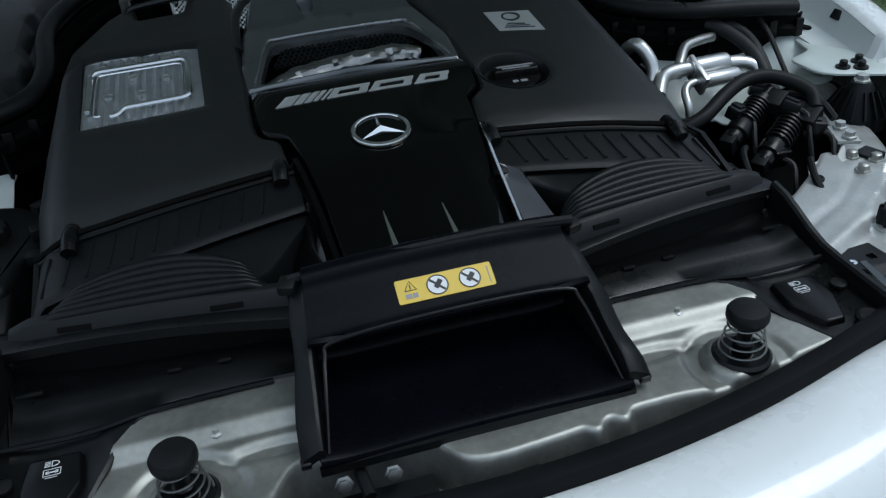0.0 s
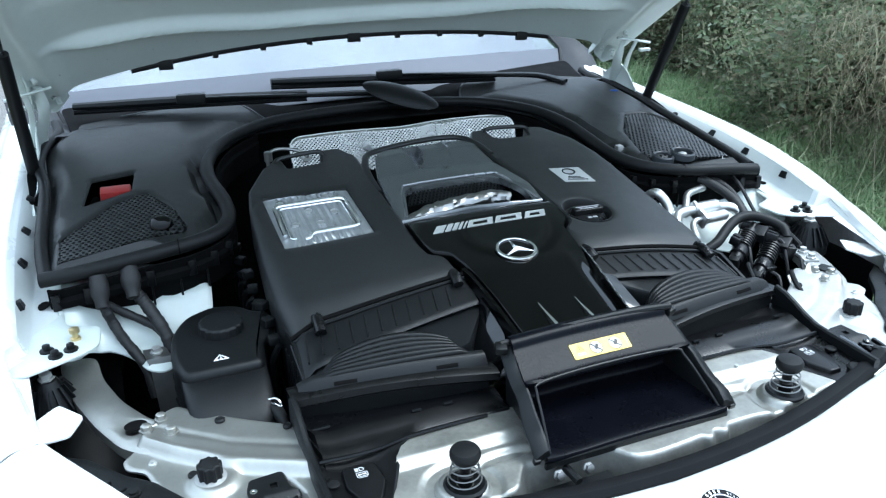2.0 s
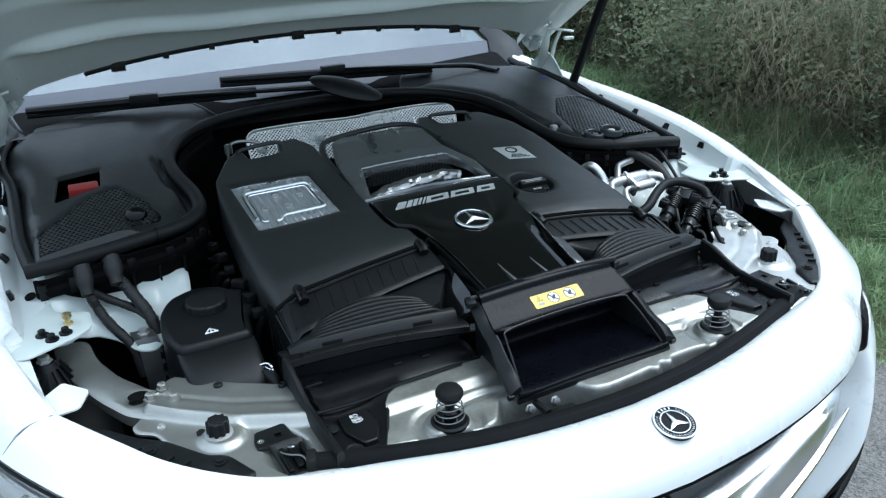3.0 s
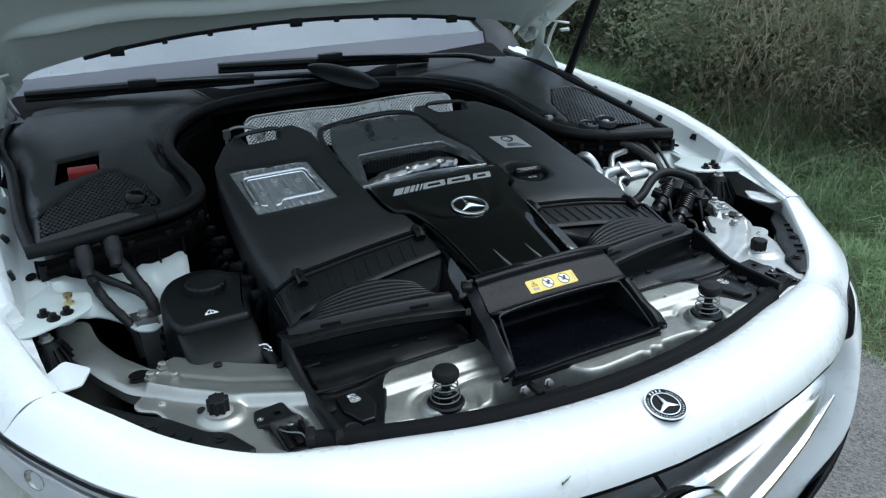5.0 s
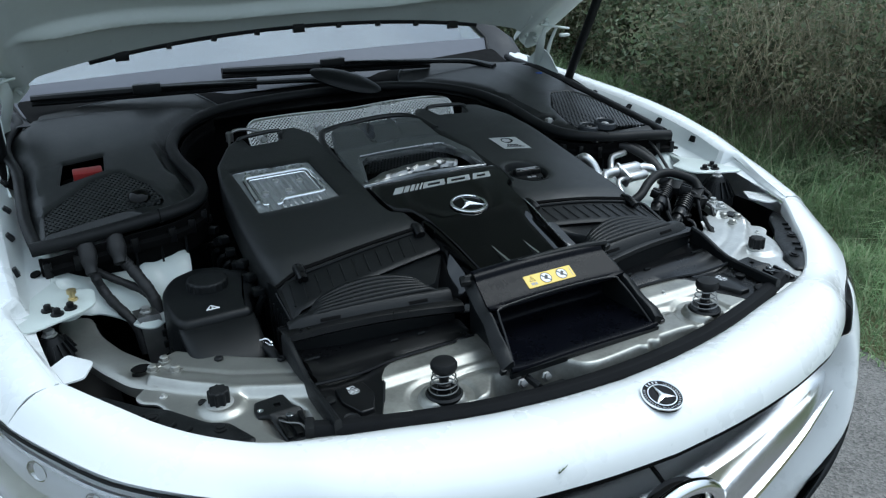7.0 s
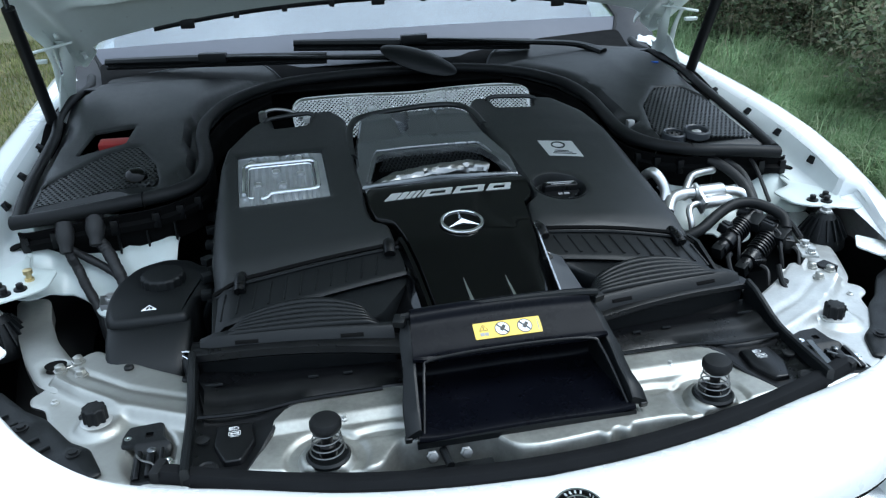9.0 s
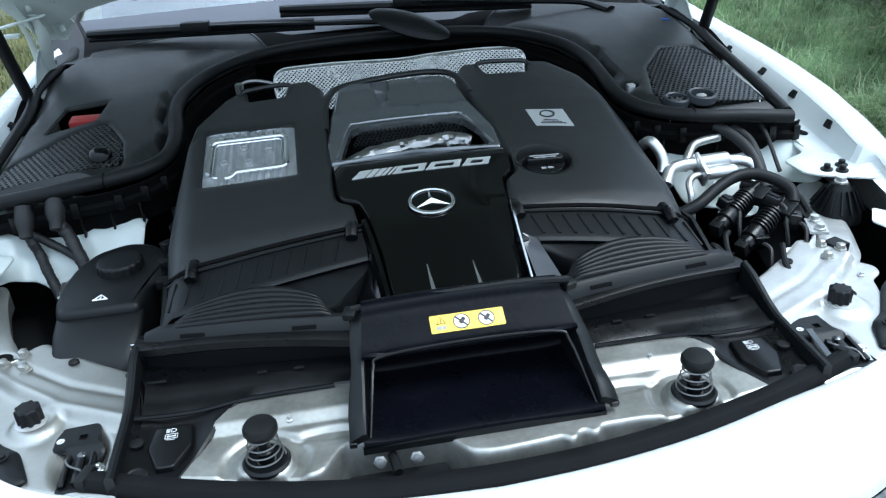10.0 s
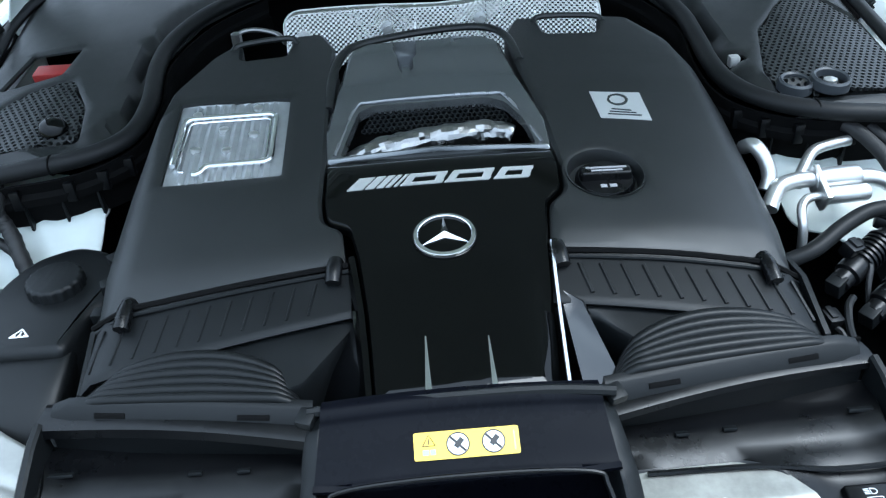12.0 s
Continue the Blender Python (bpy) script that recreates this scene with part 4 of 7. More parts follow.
for s in (1, -1):
    hx = s * 0.752
    base = Matrix.Translation((hx, 1.385, 1.160)) @ Matrix.Rotation(radians(-HOOD_A - 10), 4, "X") @ Matrix.Rotation(radians(s * 22), 4, "Y")
    bm = BM()
    panel(bm, rnd([(-0.040, -0.03), (0.030, -0.040), (0.050, 0.02), (0.034, 0.060), (0.052, 0.11), (0.010, 0.155), (-0.030, 0.12), (-0.050, 0.05)], 0.010), lambda x, y: 0.008 * math.exp(-((x / 0.010) ** 2)) + 0.005 * math.exp(-(((y - 0.06) / 0.012) ** 2)), 0.005, holes=[rnd([(0.012, 0.025), (0.026, 0.025), (0.026, 0.042), (0.012, 0.042)], 0.005)], step=0.009, lip=0.004, lip_in=0.004, hole_lip=0.002)
    bmesh.ops.transform(bm, matrix=base, verts=bm.verts)
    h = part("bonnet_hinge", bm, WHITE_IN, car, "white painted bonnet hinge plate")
    for dx, dy in ((-0.020, -0.005), (0.016, 0.005), (-0.018, 0.085), (0.020, 0.100)):
        part("hinge_nut", lathe(BM(), [(0.010, 0.004), (0.010, -0.006), (0.006, -0.008), (0.006, -0.022), (0.004, -0.024), (0, -0.024)], base @ at(dx, dy, -0.004), 8), WHITE_IN, h)
    part("hinge_rib", loft(BM(), [[tuple(base @ Vector((-0.042 + 0.004 * math.sin(k * 5), -0.03 + 0.15 * k, z))) for z in (-0.002, -0.014 - 0.010 * math.sin(math.pi * k), -0.020 - 0.012 * math.sin(math.pi * k))] for k in np.linspace(0, 1, 9)], thick=0.003), WHITE_IN, h)
    part("hinge_link", tube(BM(), crom([(hx + s * 0.010, 1.372, 1.130), (hx + s * 0.004, 1.385, 1.085), (hx + s * 0.012, 1.410, 1.040), (hx + s * 0.030, 1.44, 0.990), (hx + s * 0.026, 1.46, 0.950)], 4), [0.016, 0.013, 0.014, 0.018, 0.020], 8, 1, flat=0.32), WHITE_IN, h)
    part("hinge_link", tube(BM(), crom([(hx + s * 0.034, 1.352, 1.118), (hx + s * 0.030, 1.375, 1.075), (hx + s * 0.036, 1.40, 1.030), (hx + s * 0.040, 1.42, 0.985)], 4), 0.007, 8, 1, flat=0.5), WHITE_IN, h)
    part("hinge_arm", tube(BM(), crom([(hx + s * 0.075, 1.345, 1.112), (hx + s * 0.03, 1.352, 1.120), (hx - s * 0.02, 1.365, 1.128)], 3), 0.006, 8, 1, flat=0.6), WHITE_IN, h)
    part("hinge_tab", box(BM(), (0.034, 0.012, 0.008), at(hx + s * 0.052, 1.335, 1.095, 10, 0, 0), 0.002), WHITE_IN, h)
    rows = [[(s * (0.772 + 0.012 * math.sin(2.5 * k)), y, z + 0.09 * k * (0.5 + 0.5 * math.sin(math.pi * min(1, (y - 1.33) / 0.15)))) for k in np.linspace(0, 1, 6)] for y, z in zip(np.linspace(1.33, 1.50, 10), np.linspace(0.945, 0.968, 10))]
    part("hinge_pillar", loft(BM(), rows, thick=0.003), WHITE_IN, car, "pale grey inner panel below the bonnet hinge")
    # folded sheet round the strut's foot, beside the seal
    rows = [[(s * (x + 0.006 * math.sin(i * 1.7)), y, z) for x, z in ((0.782, 0.88 + 0.05 * k), (0.786, 0.925 + 0.045 * k), (0.790, 0.932 + 0.045 * k), (0.798, 0.930 + 0.045 * k))] for i, (y, k) in enumerate(((1.10, 0), (1.16, 0.15), (1.22, 0.3), (1.29, 0.5), (1.36, 0.8), (1.42, 1.1)))]
    part("strut_bracket", loft(BM(), rows, thick=0.003), WHITE_IN, car, "white folded bracket at the gas strut's foot")
    a, b = Vector((s * 0.795, 1.30, 0.955)), Vector((s * 0.79, 1.045, 1.47))
    st = part("gas_strut", tube(BM(), [a, a.lerp(b, 0.55)], 0.0135, 14, 1), RUBBER, car, "black gas strut holding the bonnet")
    part("strut_rod", tube(BM(), [a.lerp(b, 0.55), b], 0.006, 10, 1), GUN, st)
    part("strut_ball", lathe(BM(), [(0.004, -0.02), (0.010, -0.012), (0.012, 0.0), (0.006, 0.01)], at(*a), 12), PLASTIC, st)

# ---- cowl and wipers ----
def cowl_z(x, y):
    return 0.975 + 0.16 * (y - 1.36) - 0.03 * x * x + 0.010 * smooth(1.46, 1.53, y)


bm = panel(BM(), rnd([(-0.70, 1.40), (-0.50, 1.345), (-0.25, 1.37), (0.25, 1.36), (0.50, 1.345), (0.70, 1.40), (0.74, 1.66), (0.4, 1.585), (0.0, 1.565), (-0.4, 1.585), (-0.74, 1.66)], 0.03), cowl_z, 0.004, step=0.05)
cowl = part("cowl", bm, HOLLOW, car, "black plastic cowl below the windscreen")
for s in (1, -1):
    k = 0.0 if s > 0 else 0.015
    edge = rnd([(s * x, y + k) for x, y in ((0.255, 1.390), (0.300, 1.490), (0.350, 1.528), (0.45, 1.532), (0.60, 1.515), (0.70, 1.500), (0.70, 1.470), (0.55, 1.440), (0.40, 1.412), (0.31, 1.396))], 0.02, 4)
    bm = panel(BM(), edge, lambda x, y: cowl_z(x, y) + 0.010, 0.012, step=0.03, lip=0.004, lip_in=0.004)
    plate = part("cowl_cover", bm, COVER, cowl, "raised black cover plate beside the wiper")
    rim = crom([(s * x, y + k, cowl_z(x, y + k) + 0.0095) for x, y in ((0.264, 1.402), (0.300, 1.486), (0.350, 1.525), (0.45, 1.530), (0.60, 1.513))], 5)
    part("cover_edge", tube(BM(), rim, 0.0024, 6, 1), GREYP, plate, "grey moulded edge")


def wiper(a, b, pivot, joint, lab):
    blade = Vector(b) - Vector(a)
    w = part("wiper", tube(BM(), [a, Vector(a).lerp(b, 0.33), Vector(a).lerp(b, 0.66), b], [0.010, 0.0135, 0.0135, 0.010], 8, 3, flat=0.9), PLASTIC, car, lab)
    bm = BM()
    tube(bm, [Vector(a) + Vector((0, 0.004, -0.015)), Vector(b) + Vector((0, 0.004, -0.015))], 0.006, 6, 1)
    part("rubber_edge", bm, RUBBER, w)
    bm = BM()
    j = Vector(joint)
    tube(bm, [pivot, Vector(pivot).lerp(j, 0.12) + Vector((0, 0.05, 0.008)), Vector(pivot).lerp(j, 0.45) + Vector((0, 0.02, 0.008)), Vector(pivot).lerp(j, 0.8) + Vector((0, 0, 0.006)), j], [0.020, 0.017, 0.013, 0.008, 0.006], 8, 4, flat=0.5)
    part("wiper_arm", bm, PLASTIC, w)
    box(bm := BM(), (0.07, 0.022, 0.024), at(*j, 0, 0, math.degrees(math.atan2(blade.y, blade.x))), 0.004)
    part("blade_adapter", bm, PLASTIC, w)


wiper((-0.704, 1.554, 1.040), (-0.147, 1.450, 1.040), (0.11, 1.385, 1.010), (-0.432, 1.475, 1.050), "long black windscreen wiper with its arm")
wiper((-0.227, 1.50, 1.067), (0.414, 1.495, 1.030), (0.60, 1.42, 1.005), (0.088, 1.480, 1.062), "long black windscreen wiper with its arm")
bm = BM()
lathe(bm, [(0.0, 0.012), (0.5, 0.010), (0.85, 0.004), (1.0, -0.003), (0.9, -0.010), (0, -0.012)], at(0.078, 1.360, 1.034, 26, 17, -20) @ Matrix.Diagonal((0.102, 0.040, 1, 1)), 32)
part("wiper_spindle_cover", bm, PLASTIC, cowl, "leaf-shaped black spindle cover")


# ---- engine bay metalwork ----
def strip_y(x):
    return 0.087 + 0.39 * x * x


# Floor, bulkhead, wheel houses and radiator are near-black to stand in for shade.
bay = part("bay_floor", loft(BM(), [[(x, y, z) for x in (-0.88, -0.4, 0.4, 0.88)] for y, z in ((0.30, 0.60), (0.5, 0.55), (1.0, 0.55), (1.45, 0.60))], thick=0.004), HOLLOW, car, "floor of the engine bay, near-black in place of shade")
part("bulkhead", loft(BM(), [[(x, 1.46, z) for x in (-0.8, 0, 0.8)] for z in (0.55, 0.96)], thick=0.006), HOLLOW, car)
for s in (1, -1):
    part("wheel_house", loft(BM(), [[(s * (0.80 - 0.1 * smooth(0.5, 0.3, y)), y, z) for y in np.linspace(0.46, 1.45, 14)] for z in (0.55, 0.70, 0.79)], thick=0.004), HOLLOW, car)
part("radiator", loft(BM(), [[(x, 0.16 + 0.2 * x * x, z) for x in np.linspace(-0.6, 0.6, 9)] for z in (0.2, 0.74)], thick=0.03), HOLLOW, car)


def bump(x, y, cx, cy, rx, ry, soft=0.35):
    d = math.hypot((x - cx) / rx, (y - cy) / ry)
    return smooth(1 + soft, 1 - soft, d)


SLAM_X = [-0.385, -0.215, -0.197, -0.180, -0.045, -0.030, 0.0, 0.09, 0.14, 0.19, 0.23, 0.30, 0.385]
SLAM_W = [0.018, 0.022, 0.032, 0.074, 0.074, 0.040, 0.033, 0.036, 0.040, 0.034, 0.022, 0.020, 0.012]


def slam_w(x):
    w = sum(float(np.interp(x + e, SLAM_X, SLAM_W)) for e in (-0.012, -0.008, -0.004, 0, 0.004, 0.008, 0.012)) / 7
    w -= 0.009 * math.exp(-(((x - 0.100) / 0.0075) ** 2)) + 0.009 * math.exp(-(((x - 0.130) / 0.0075) ** 2))
    return w


def slam_z(x, y):
    ax = abs(x)
    d, w = y - strip_y(x) - 0.018, slam_w(x)
    z = 0.792 - 0.050 * smooth(w + 0.002, w - 0.014, d)
    z += 0.010 * smooth(0.236, 0.256, y)
    z -= 0.006 * bump(ax, y, 0.190, 0.215, 0.044, 0.011)
    r = math.hypot(ax - 0.269, y - 0.178)
    z += 0.005 * smooth(0.036, 0.030, r) - 0.005 * smooth(0.060, 0.050, r) * smooth(0.030, 0.038, r)
    return z


rows = []
for x in np.linspace(-0.384, 0.384, 361):
    yf = strip_y(x) + 0.018
    yb = max(float(np.interp(abs(x), [0, 0.13, 0.21, 0.278, 0.312, 0.333, 0.355, 0.385], [0.300, 0.300, 0.303, 0.302, 0.288, 0.258, 0.215, 0.170])), yf + 0.003)
    w, span = slam_w(x), yb - yf
    ds = np.minimum(np.concatenate([np.linspace(0, max(w - 0.015, 0.0005), 5)[:-1], np.linspace(max(w - 0.015, 0.0005), w + 0.003, 16), w + 0.003 + np.linspace(0, 1, 50)[1:] * max(span - w - 0.003, 0.001)]), span + np.linspace(0, 0.001, 69))
    rows.append([(x, yf + d, slam_z(x, yf + d)) for d in ds])
slam = part("slam_panel", loft(BM(), rows, thick=-0.003), CROSS, car, "silver painted front crossmember, slightly dirty")
# Black strip put over the front groove stands in for its shade.
rows = [[(x, strip_y(x) + a, z) for a, z in ((0.016, 0.752), (0.018, 0.762), (0.030, 0.764), (0.036, 0.752))] for x in np.linspace(-0.37, 0.37, 31)]
part("gap_shade", loft(BM(), rows, thick=0.003), PLASTIC, slam, "black strip standing in for the shaded gap below the crossmember's edge")
part("latch_pocket", box(BM(), (0.122, 0.044, 0.026), at(-0.113, strip_y(0.11) + 0.050, 0.752), 0.004), PLASTIC, slam, "dark latch pocket")
for x, y in ((-0.134, 0.163), (-0.089, 0.161)):
    part("crossmember_bolt", lathe(BM(), [(0.009, 0), (0.009, 0.003), (0.0065, 0.004), (0.0065, 0.009), (0, 0.010)], at(x, y, 0.780, 62, 0, 0), 6), STEEL, slam)
part("locating_pin", tube(BM(), [(-0.118, 0.172, 0.782), (-0.114, 0.142, 0.779)], 0.006, 8, 1), PLASTIC, slam)
for x, y in ((-0.240, 0.247), (0.244, 0.255)):
    part("small_screw", lathe(BM(), [(0.006, 0), (0.006, 0.003), (0.003, 0.004), (0.003, 0.008), (0, 0.008)], at(x, y, slam_z(x, y) - 0.001), 8), GALV, slam)

# rubber strip along the front edge
sec = [(-0.002, -0.010), (-0.002, 0.006), (0.004, 0.0135), (0.014, 0.015), (0.024, 0.011), (0.028, 0.002), (0.028, -0.012)]
rows = [[(x, strip_y(x) + a, 0.787 + 0.012 * (x / 0.48) ** 2 + b) for a, b in sec] for x in np.linspace(-0.478, 0.492, 41)]
strip = thing("rubber_seal_strip", "black rubber sealing strip behind the white front panel", "rubber seal", (0, 0.09, 0.78))
part("strip_profile", loft(BM(), rows, closed=True, caps=True), STRIPRUB, strip)
for s in (1, -1):
    x = s * 0.484 + 0.007
    part("end_cap", box(BM(), (0.014, 0.030, 0.024), at(x, strip_y(x) + 0.013, 0.802, 0, 0, s * 20), 0.004), RUBBER, strip)
for x in (0.02,):
    part("strip_tab", box(BM(), (0.036, 0.014, 0.004), at(x, strip_y(x) + 0.030, 0.782, 0, 0, 5), 0.001), RUBBER, strip)

STEP = [(-0.74, 0.53), (-0.67, 0.452), (-0.612, 0.393), (-0.537, 0.332), (-0.451, 0.288), (-0.40, 0.275)]


def step_y(x):
    return float(np.interp(-abs(x), [p[0] for p in STEP], [p[1] for p in STEP]))


def wing_z(x, y):
    d = y - step_y(x)
    z = 0.797 + 0.014 * smooth(-0.016, 0.006, d) + 0.004 * math.exp(-(((d + 0.004) / 0.012) ** 2)) - 0.003 * math.exp(-(((d - 0.045) / 0.007) ** 2))
    ax = abs(x)
    z += 0.008 * smooth(0.038, 0.024, math.hypot(ax - 0.568, y - 0.313))
    z -= 0.012 * bump(ax, y, 0.495, 0.235, 0.030, 0.05, 0.2)
    return z


PLATE_L = [(-0.438, 0.372), (-0.455, 0.386), (-0.503, 0.418), (-0.551, 0.454), (-0.597, 0.496), (-0.612, 0.490), (-0.645, 0.450), (-0.664, 0.425), (-0.680, 0.408), (-0.676, 0.388), (-0.652, 0.372), (-0.640, 0.335),
           (-0.640, 0.27), (-0.585, 0.216), (-0.53, 0.183), (-0.438, 0.158)]
ARM_L = [(-0.585, 0.47), (-0.633, 0.486), (-0.672, 0.560), (-0.700, 0.645), (-0.704, 0.690), (-0.762, 0.690), (-0.757, 0.66), (-0.742, 0.595), (-0.714, 0.515), (-0.680, 0.440), (-0.640, 0.40)]
for s in (1, -1):
    flip = (lambda q: q) if s < 0 else mirror
    bm = panel(BM(), rnd(flip(PLATE_L), 0.008), wing_z, 0.003, step=0.0048, lip=0.002, lip_in=0.003)
    # Right side takes the lighter steel: its brighter reflection is put into the colour.
    pl = part("crossmember_end", bm, SILVER if s < 0 else GALV, car, "curved steel end of the front crossmember")
    hole = [(s * 0.657 + 0.016 * math.cos(a), 0.476 + 0.013 * math.sin(a)) for a in np.linspace(0, 2 * math.pi, 20, endpoint=False)]
    bm = panel(BM(), rnd(flip(ARM_L), 0.02), lambda x, y: 0.803 + 0.05 * smooth(0.60, 0.80, y) - 0.006 * smooth(0.63, 0.72, abs(x)), 0.0, holes=[hole], step=0.016, lip=0.004, lip_in=0.008, hole_lip=0.004, under=lambda x, y: 0.778)
    arm = part("bay_arm", bm, SILVER if s < 0 else GALV, car, "pressed steel arm between crossmember and wing")
    part("drain_hole", lathe(BM(), [(0.0165, 0.001), (0.015, -0.001), (0, -0.001)], at(s * 0.657, 0.476, 0.8045) @ Matrix.Diagonal((1, 0.8, 1, 1)), 22), HOLLOW, arm)
    for x, y in ((0.621, 0.467), (0.643, 0.447), (0.611, 0.431)):
        bm = lathe(BM(), [(0.0105, 0), (0.0105, 0.0025), (0.0078, 0.003), (0.0074, 0.0095), (0.005, 0.011), (0, 0.011)], at(s * x, y, wing_z(x, y)), 6)
        part("hex_bolt", bm, SILVER, pl)
    for x, y, r in ((0.543, 0.430, 0.0075), (0.456, 0.377, 0.0065), (0.593, 0.337, 0.007)):
        part("rubber_plug", lathe(BM(), [(r, 0), (r, 0.003), (r * 0.7, 0.005), (r * 0.55, 0.004), (0, 0.004)], at(s * x, y, wing_z(x, y)), 14), RUBBER, pl)
    part("small_screw", lathe(BM(), [(0.006, 0), (0.006, 0.002), (0.003, 0.003), (0.003, 0.006), (0, 0.006)], at(s * 0.641, 0.385, wing_z(0.641, 0.385)), 10), GALV, pl)
    # adjustable bump stop
    x, y = (0.558, 0.316) if s > 0 else (-0.572, 0.316)
    st = thing("bonnet_stop", "black ribbed rubber bonnet stop on the crossmember", "bump stop", (x, y, 0.804), group="bonnet stops")
    bm = BM()
    pr = [(0.0150 * (1.0 + 0.10 * (1 if j % 4 < 2 else -0.6)) * math.cos(j * math.pi / 18), 0.0150 * (1.0 + 0.10 * (1 if j % 4 < 2 else -0.6)) * math.sin(j * math.pi / 18)) for j in range(36)]
    prism(bm, [(x + a, y + b) for a, b in pr], 0.806, 0.828, round_top=0.003)
    part("stop_head", bm, RUBBER, st)
    part("stop_washer", lathe(BM(), [(0.021, 0), (0.021, 0.002), (0.012, 0.004), (0, 0.004)], at(x, y, 0.8035), 24), GALV, st)
    # black lamp bracket plate at the edge
    bm = panel(BM(), rnd(flip([(-0.722, 0.425), (-0.676, 0.368), (-0.642, 0.340), (-0.600, 0.280), (-0.571, 0.258), (-0.548, 0.205), (-0.565, 0.197), (-0.66, 0.266), (-0.732, 0.358), (-0.772, 0.455)]), 0.008),
               lambda x, y: 0.8035 + 0.005 * bump(abs(x), y, 0.588, 0.245, 0.017, 0.017) + 0.005 * bump(abs(x), y, 0.668, 0.318, 0.017, 0.017), 0.012, step=0.012, lip=0.002, lip_in=0.003)
    br = part("lamp_bracket", bm, PLASTIC, car, "black plastic bracket behind the headlamp")
    for a, b in ((0.588, 0.245), (0.668, 0.318)):
        part("bracket_bolt", lathe(BM(), [(0.010, 0), (0.010, 0.002), (0.006, 0.002), (0.006, 0.005), (0, 0.005)], at(s * a, b, 0.8085), 12), RUBBER, br)
    for k in range(6):
        a, b = np.array((0.715, 0.370)) * (1 - k / 5) + np.array((0.625, 0.262)) * (k / 5)
        part("bracket_rib", box(BM(), (0.034, 0.005, 0.006), at(s * (a + 0.012), b, 0.805, 0, 0, s * -35), 0.001), PLASTIC, br)
    # bonnet catch
    x, y = s * 0.497, 0.232
    ct = thing("bonnet_catch", "black bonnet catch with two bright screws", "latch", (x, y, 0.78), group="bonnet catches")
    out = [(x + a, y + b) for a, b in ((-0.030, 0.062), (0.016, 0.066), (0.020, 0.030), (0.030, 0.018), (0.026, -0.004), (0.034, -0.012), (0.034, -0.055), (-0.016, -0.055), (-0.018, 0.018), (-0.036, 0.022), (-0.036, 0.042))]
    sq = [(x + a, y + b) for a, b in ((-0.006, 0.034), (0.004, 0.034), (0.004, 0.044), (-0.006, 0.044))]
    bm = panel(BM(), rnd(out, 0.004), lambda px, py, y=y: 0.795 + 0.007 * smooth(0.010, 0.022, py - y) + 0.004 * smooth(-0.040, -0.050, py - y), 0.004, holes=[sq], step=0.006, lip=0.002, lip_in=0.002)
    part("catch_plate", bm, PLASTIC, ct)
    part("catch_well", box(BM(), (0.012, 0.012, 0.002), at(x - 0.001, y + 0.039, 0.797)), HOLLOW, ct)
    for k, w, l, h in ((-0.009, 0.007, 0.050, 0.008), (0.006, 0.010, 0.042, 0.007), (0.020, 0.006, 0.050, 0.010)):
        part("catch_lever", box(BM(), (w, l, h), at(x + k, y - 0.022, 0.800, 5, 0, 4 * k), 0.002), SMOOTHP, ct)
    part("catch_pivot", lathe(BM(), [(0.006, 0), (0.006, 0.006), (0.003, 0.008), (0, 0.008)], at(x + 0.006, y + 0.002, 0.799), 12), GUN, ct)
    part("catch_spring", tube(BM(), [(x - 0.012, y - 0.005, 0.805), (x - 0.004, y - 0.02, 0.808), (x + 0.012, y - 0.03, 0.806), (x + 0.014, y - 0.048, 0.802)], 0.0014, 6, 4), STEEL, ct)
    if s > 0:
        part("catch_rail", box(BM(), (0.010, 0.085, 0.006), at(x - 0.022, y - 0.008, 0.800, 0, 0, -8), 0.001), GUN, ct)
    for a, b in ((-0.028, 0.036), (0.028, -0.020)):
        part("catch_screw", lathe(BM(), [(0.0075, 0), (0.0075, 0.002), (0.005, 0.003), (0.005, 0.006), (0.002, 0.006), (0, 0.004)], at(x + a, y + b, 0.7965), 12), CHROME, ct)
    # white inner wing plates
    TAB = [(-0.690, 0.712), (-0.694, 0.650), (-0.715, 0.630), (-0.795, 0.592), (-0.83, 0.60), (-0.855, 0.70), (-0.862, 0.85), (-0.862, 1.05), (-0.80, 1.06), (-0.775, 0.86), (-0.755, 0.80), (-0.742, 0.735)]
    bm = panel(BM(), rnd(flip(TAB), 0.012), lambda x, y: 0.858 + 0.04 * smooth(0.8, 1.05, y), 0.003, step=0.02, lip=0.002, lip_in=0.003)
    tab = part("inner_wing_plate", bm, WHITE_IN, car, "white painted inner wing plate")
    for a, b in ((0.770, 0.655), (0.757, 0.632), (0.735, 0.645)):
        part("black_clip", lathe(BM(), [(0.011, 0), (0.011, 0.003), (0.006, 0.004), (0.006, 0.011), (0.0045, 0.012), (0, 0.012)], at(s * a, b, 0.858), 10), PLASTIC, tab)
    if s < 0:
        part("brass_stud", lathe(BM(), [(0.008, 0), (0.008, 0.004), (0.005, 0.005), (0.005, 0.012), (0.008, 0.013), (0.008, 0.020), (0.003, 0.021), (0, 0.021)], at(-0.728, 0.678, 0.858), 10), BRASS, tab, "brass threaded stud")
    bm = panel(BM(), rnd(flip([(-0.80, 0.50), (-0.757, 0.537), (-0.722, 0.487), (-0.741, 0.447), (-0.785, 0.450)]), 0.008), lambda x, y: 0.831 - 0.1 * (abs(x) - 0.735), 0.003, step=0.02)
    part("wing_tab", bm, WHITE, car, "white folded tab of the wing")
    # ribbed black mount below the plate
    mx, my, mz = (0.738, 0.604, 0.822) if s > 0 else (-0.776, 0.622, 0.800)
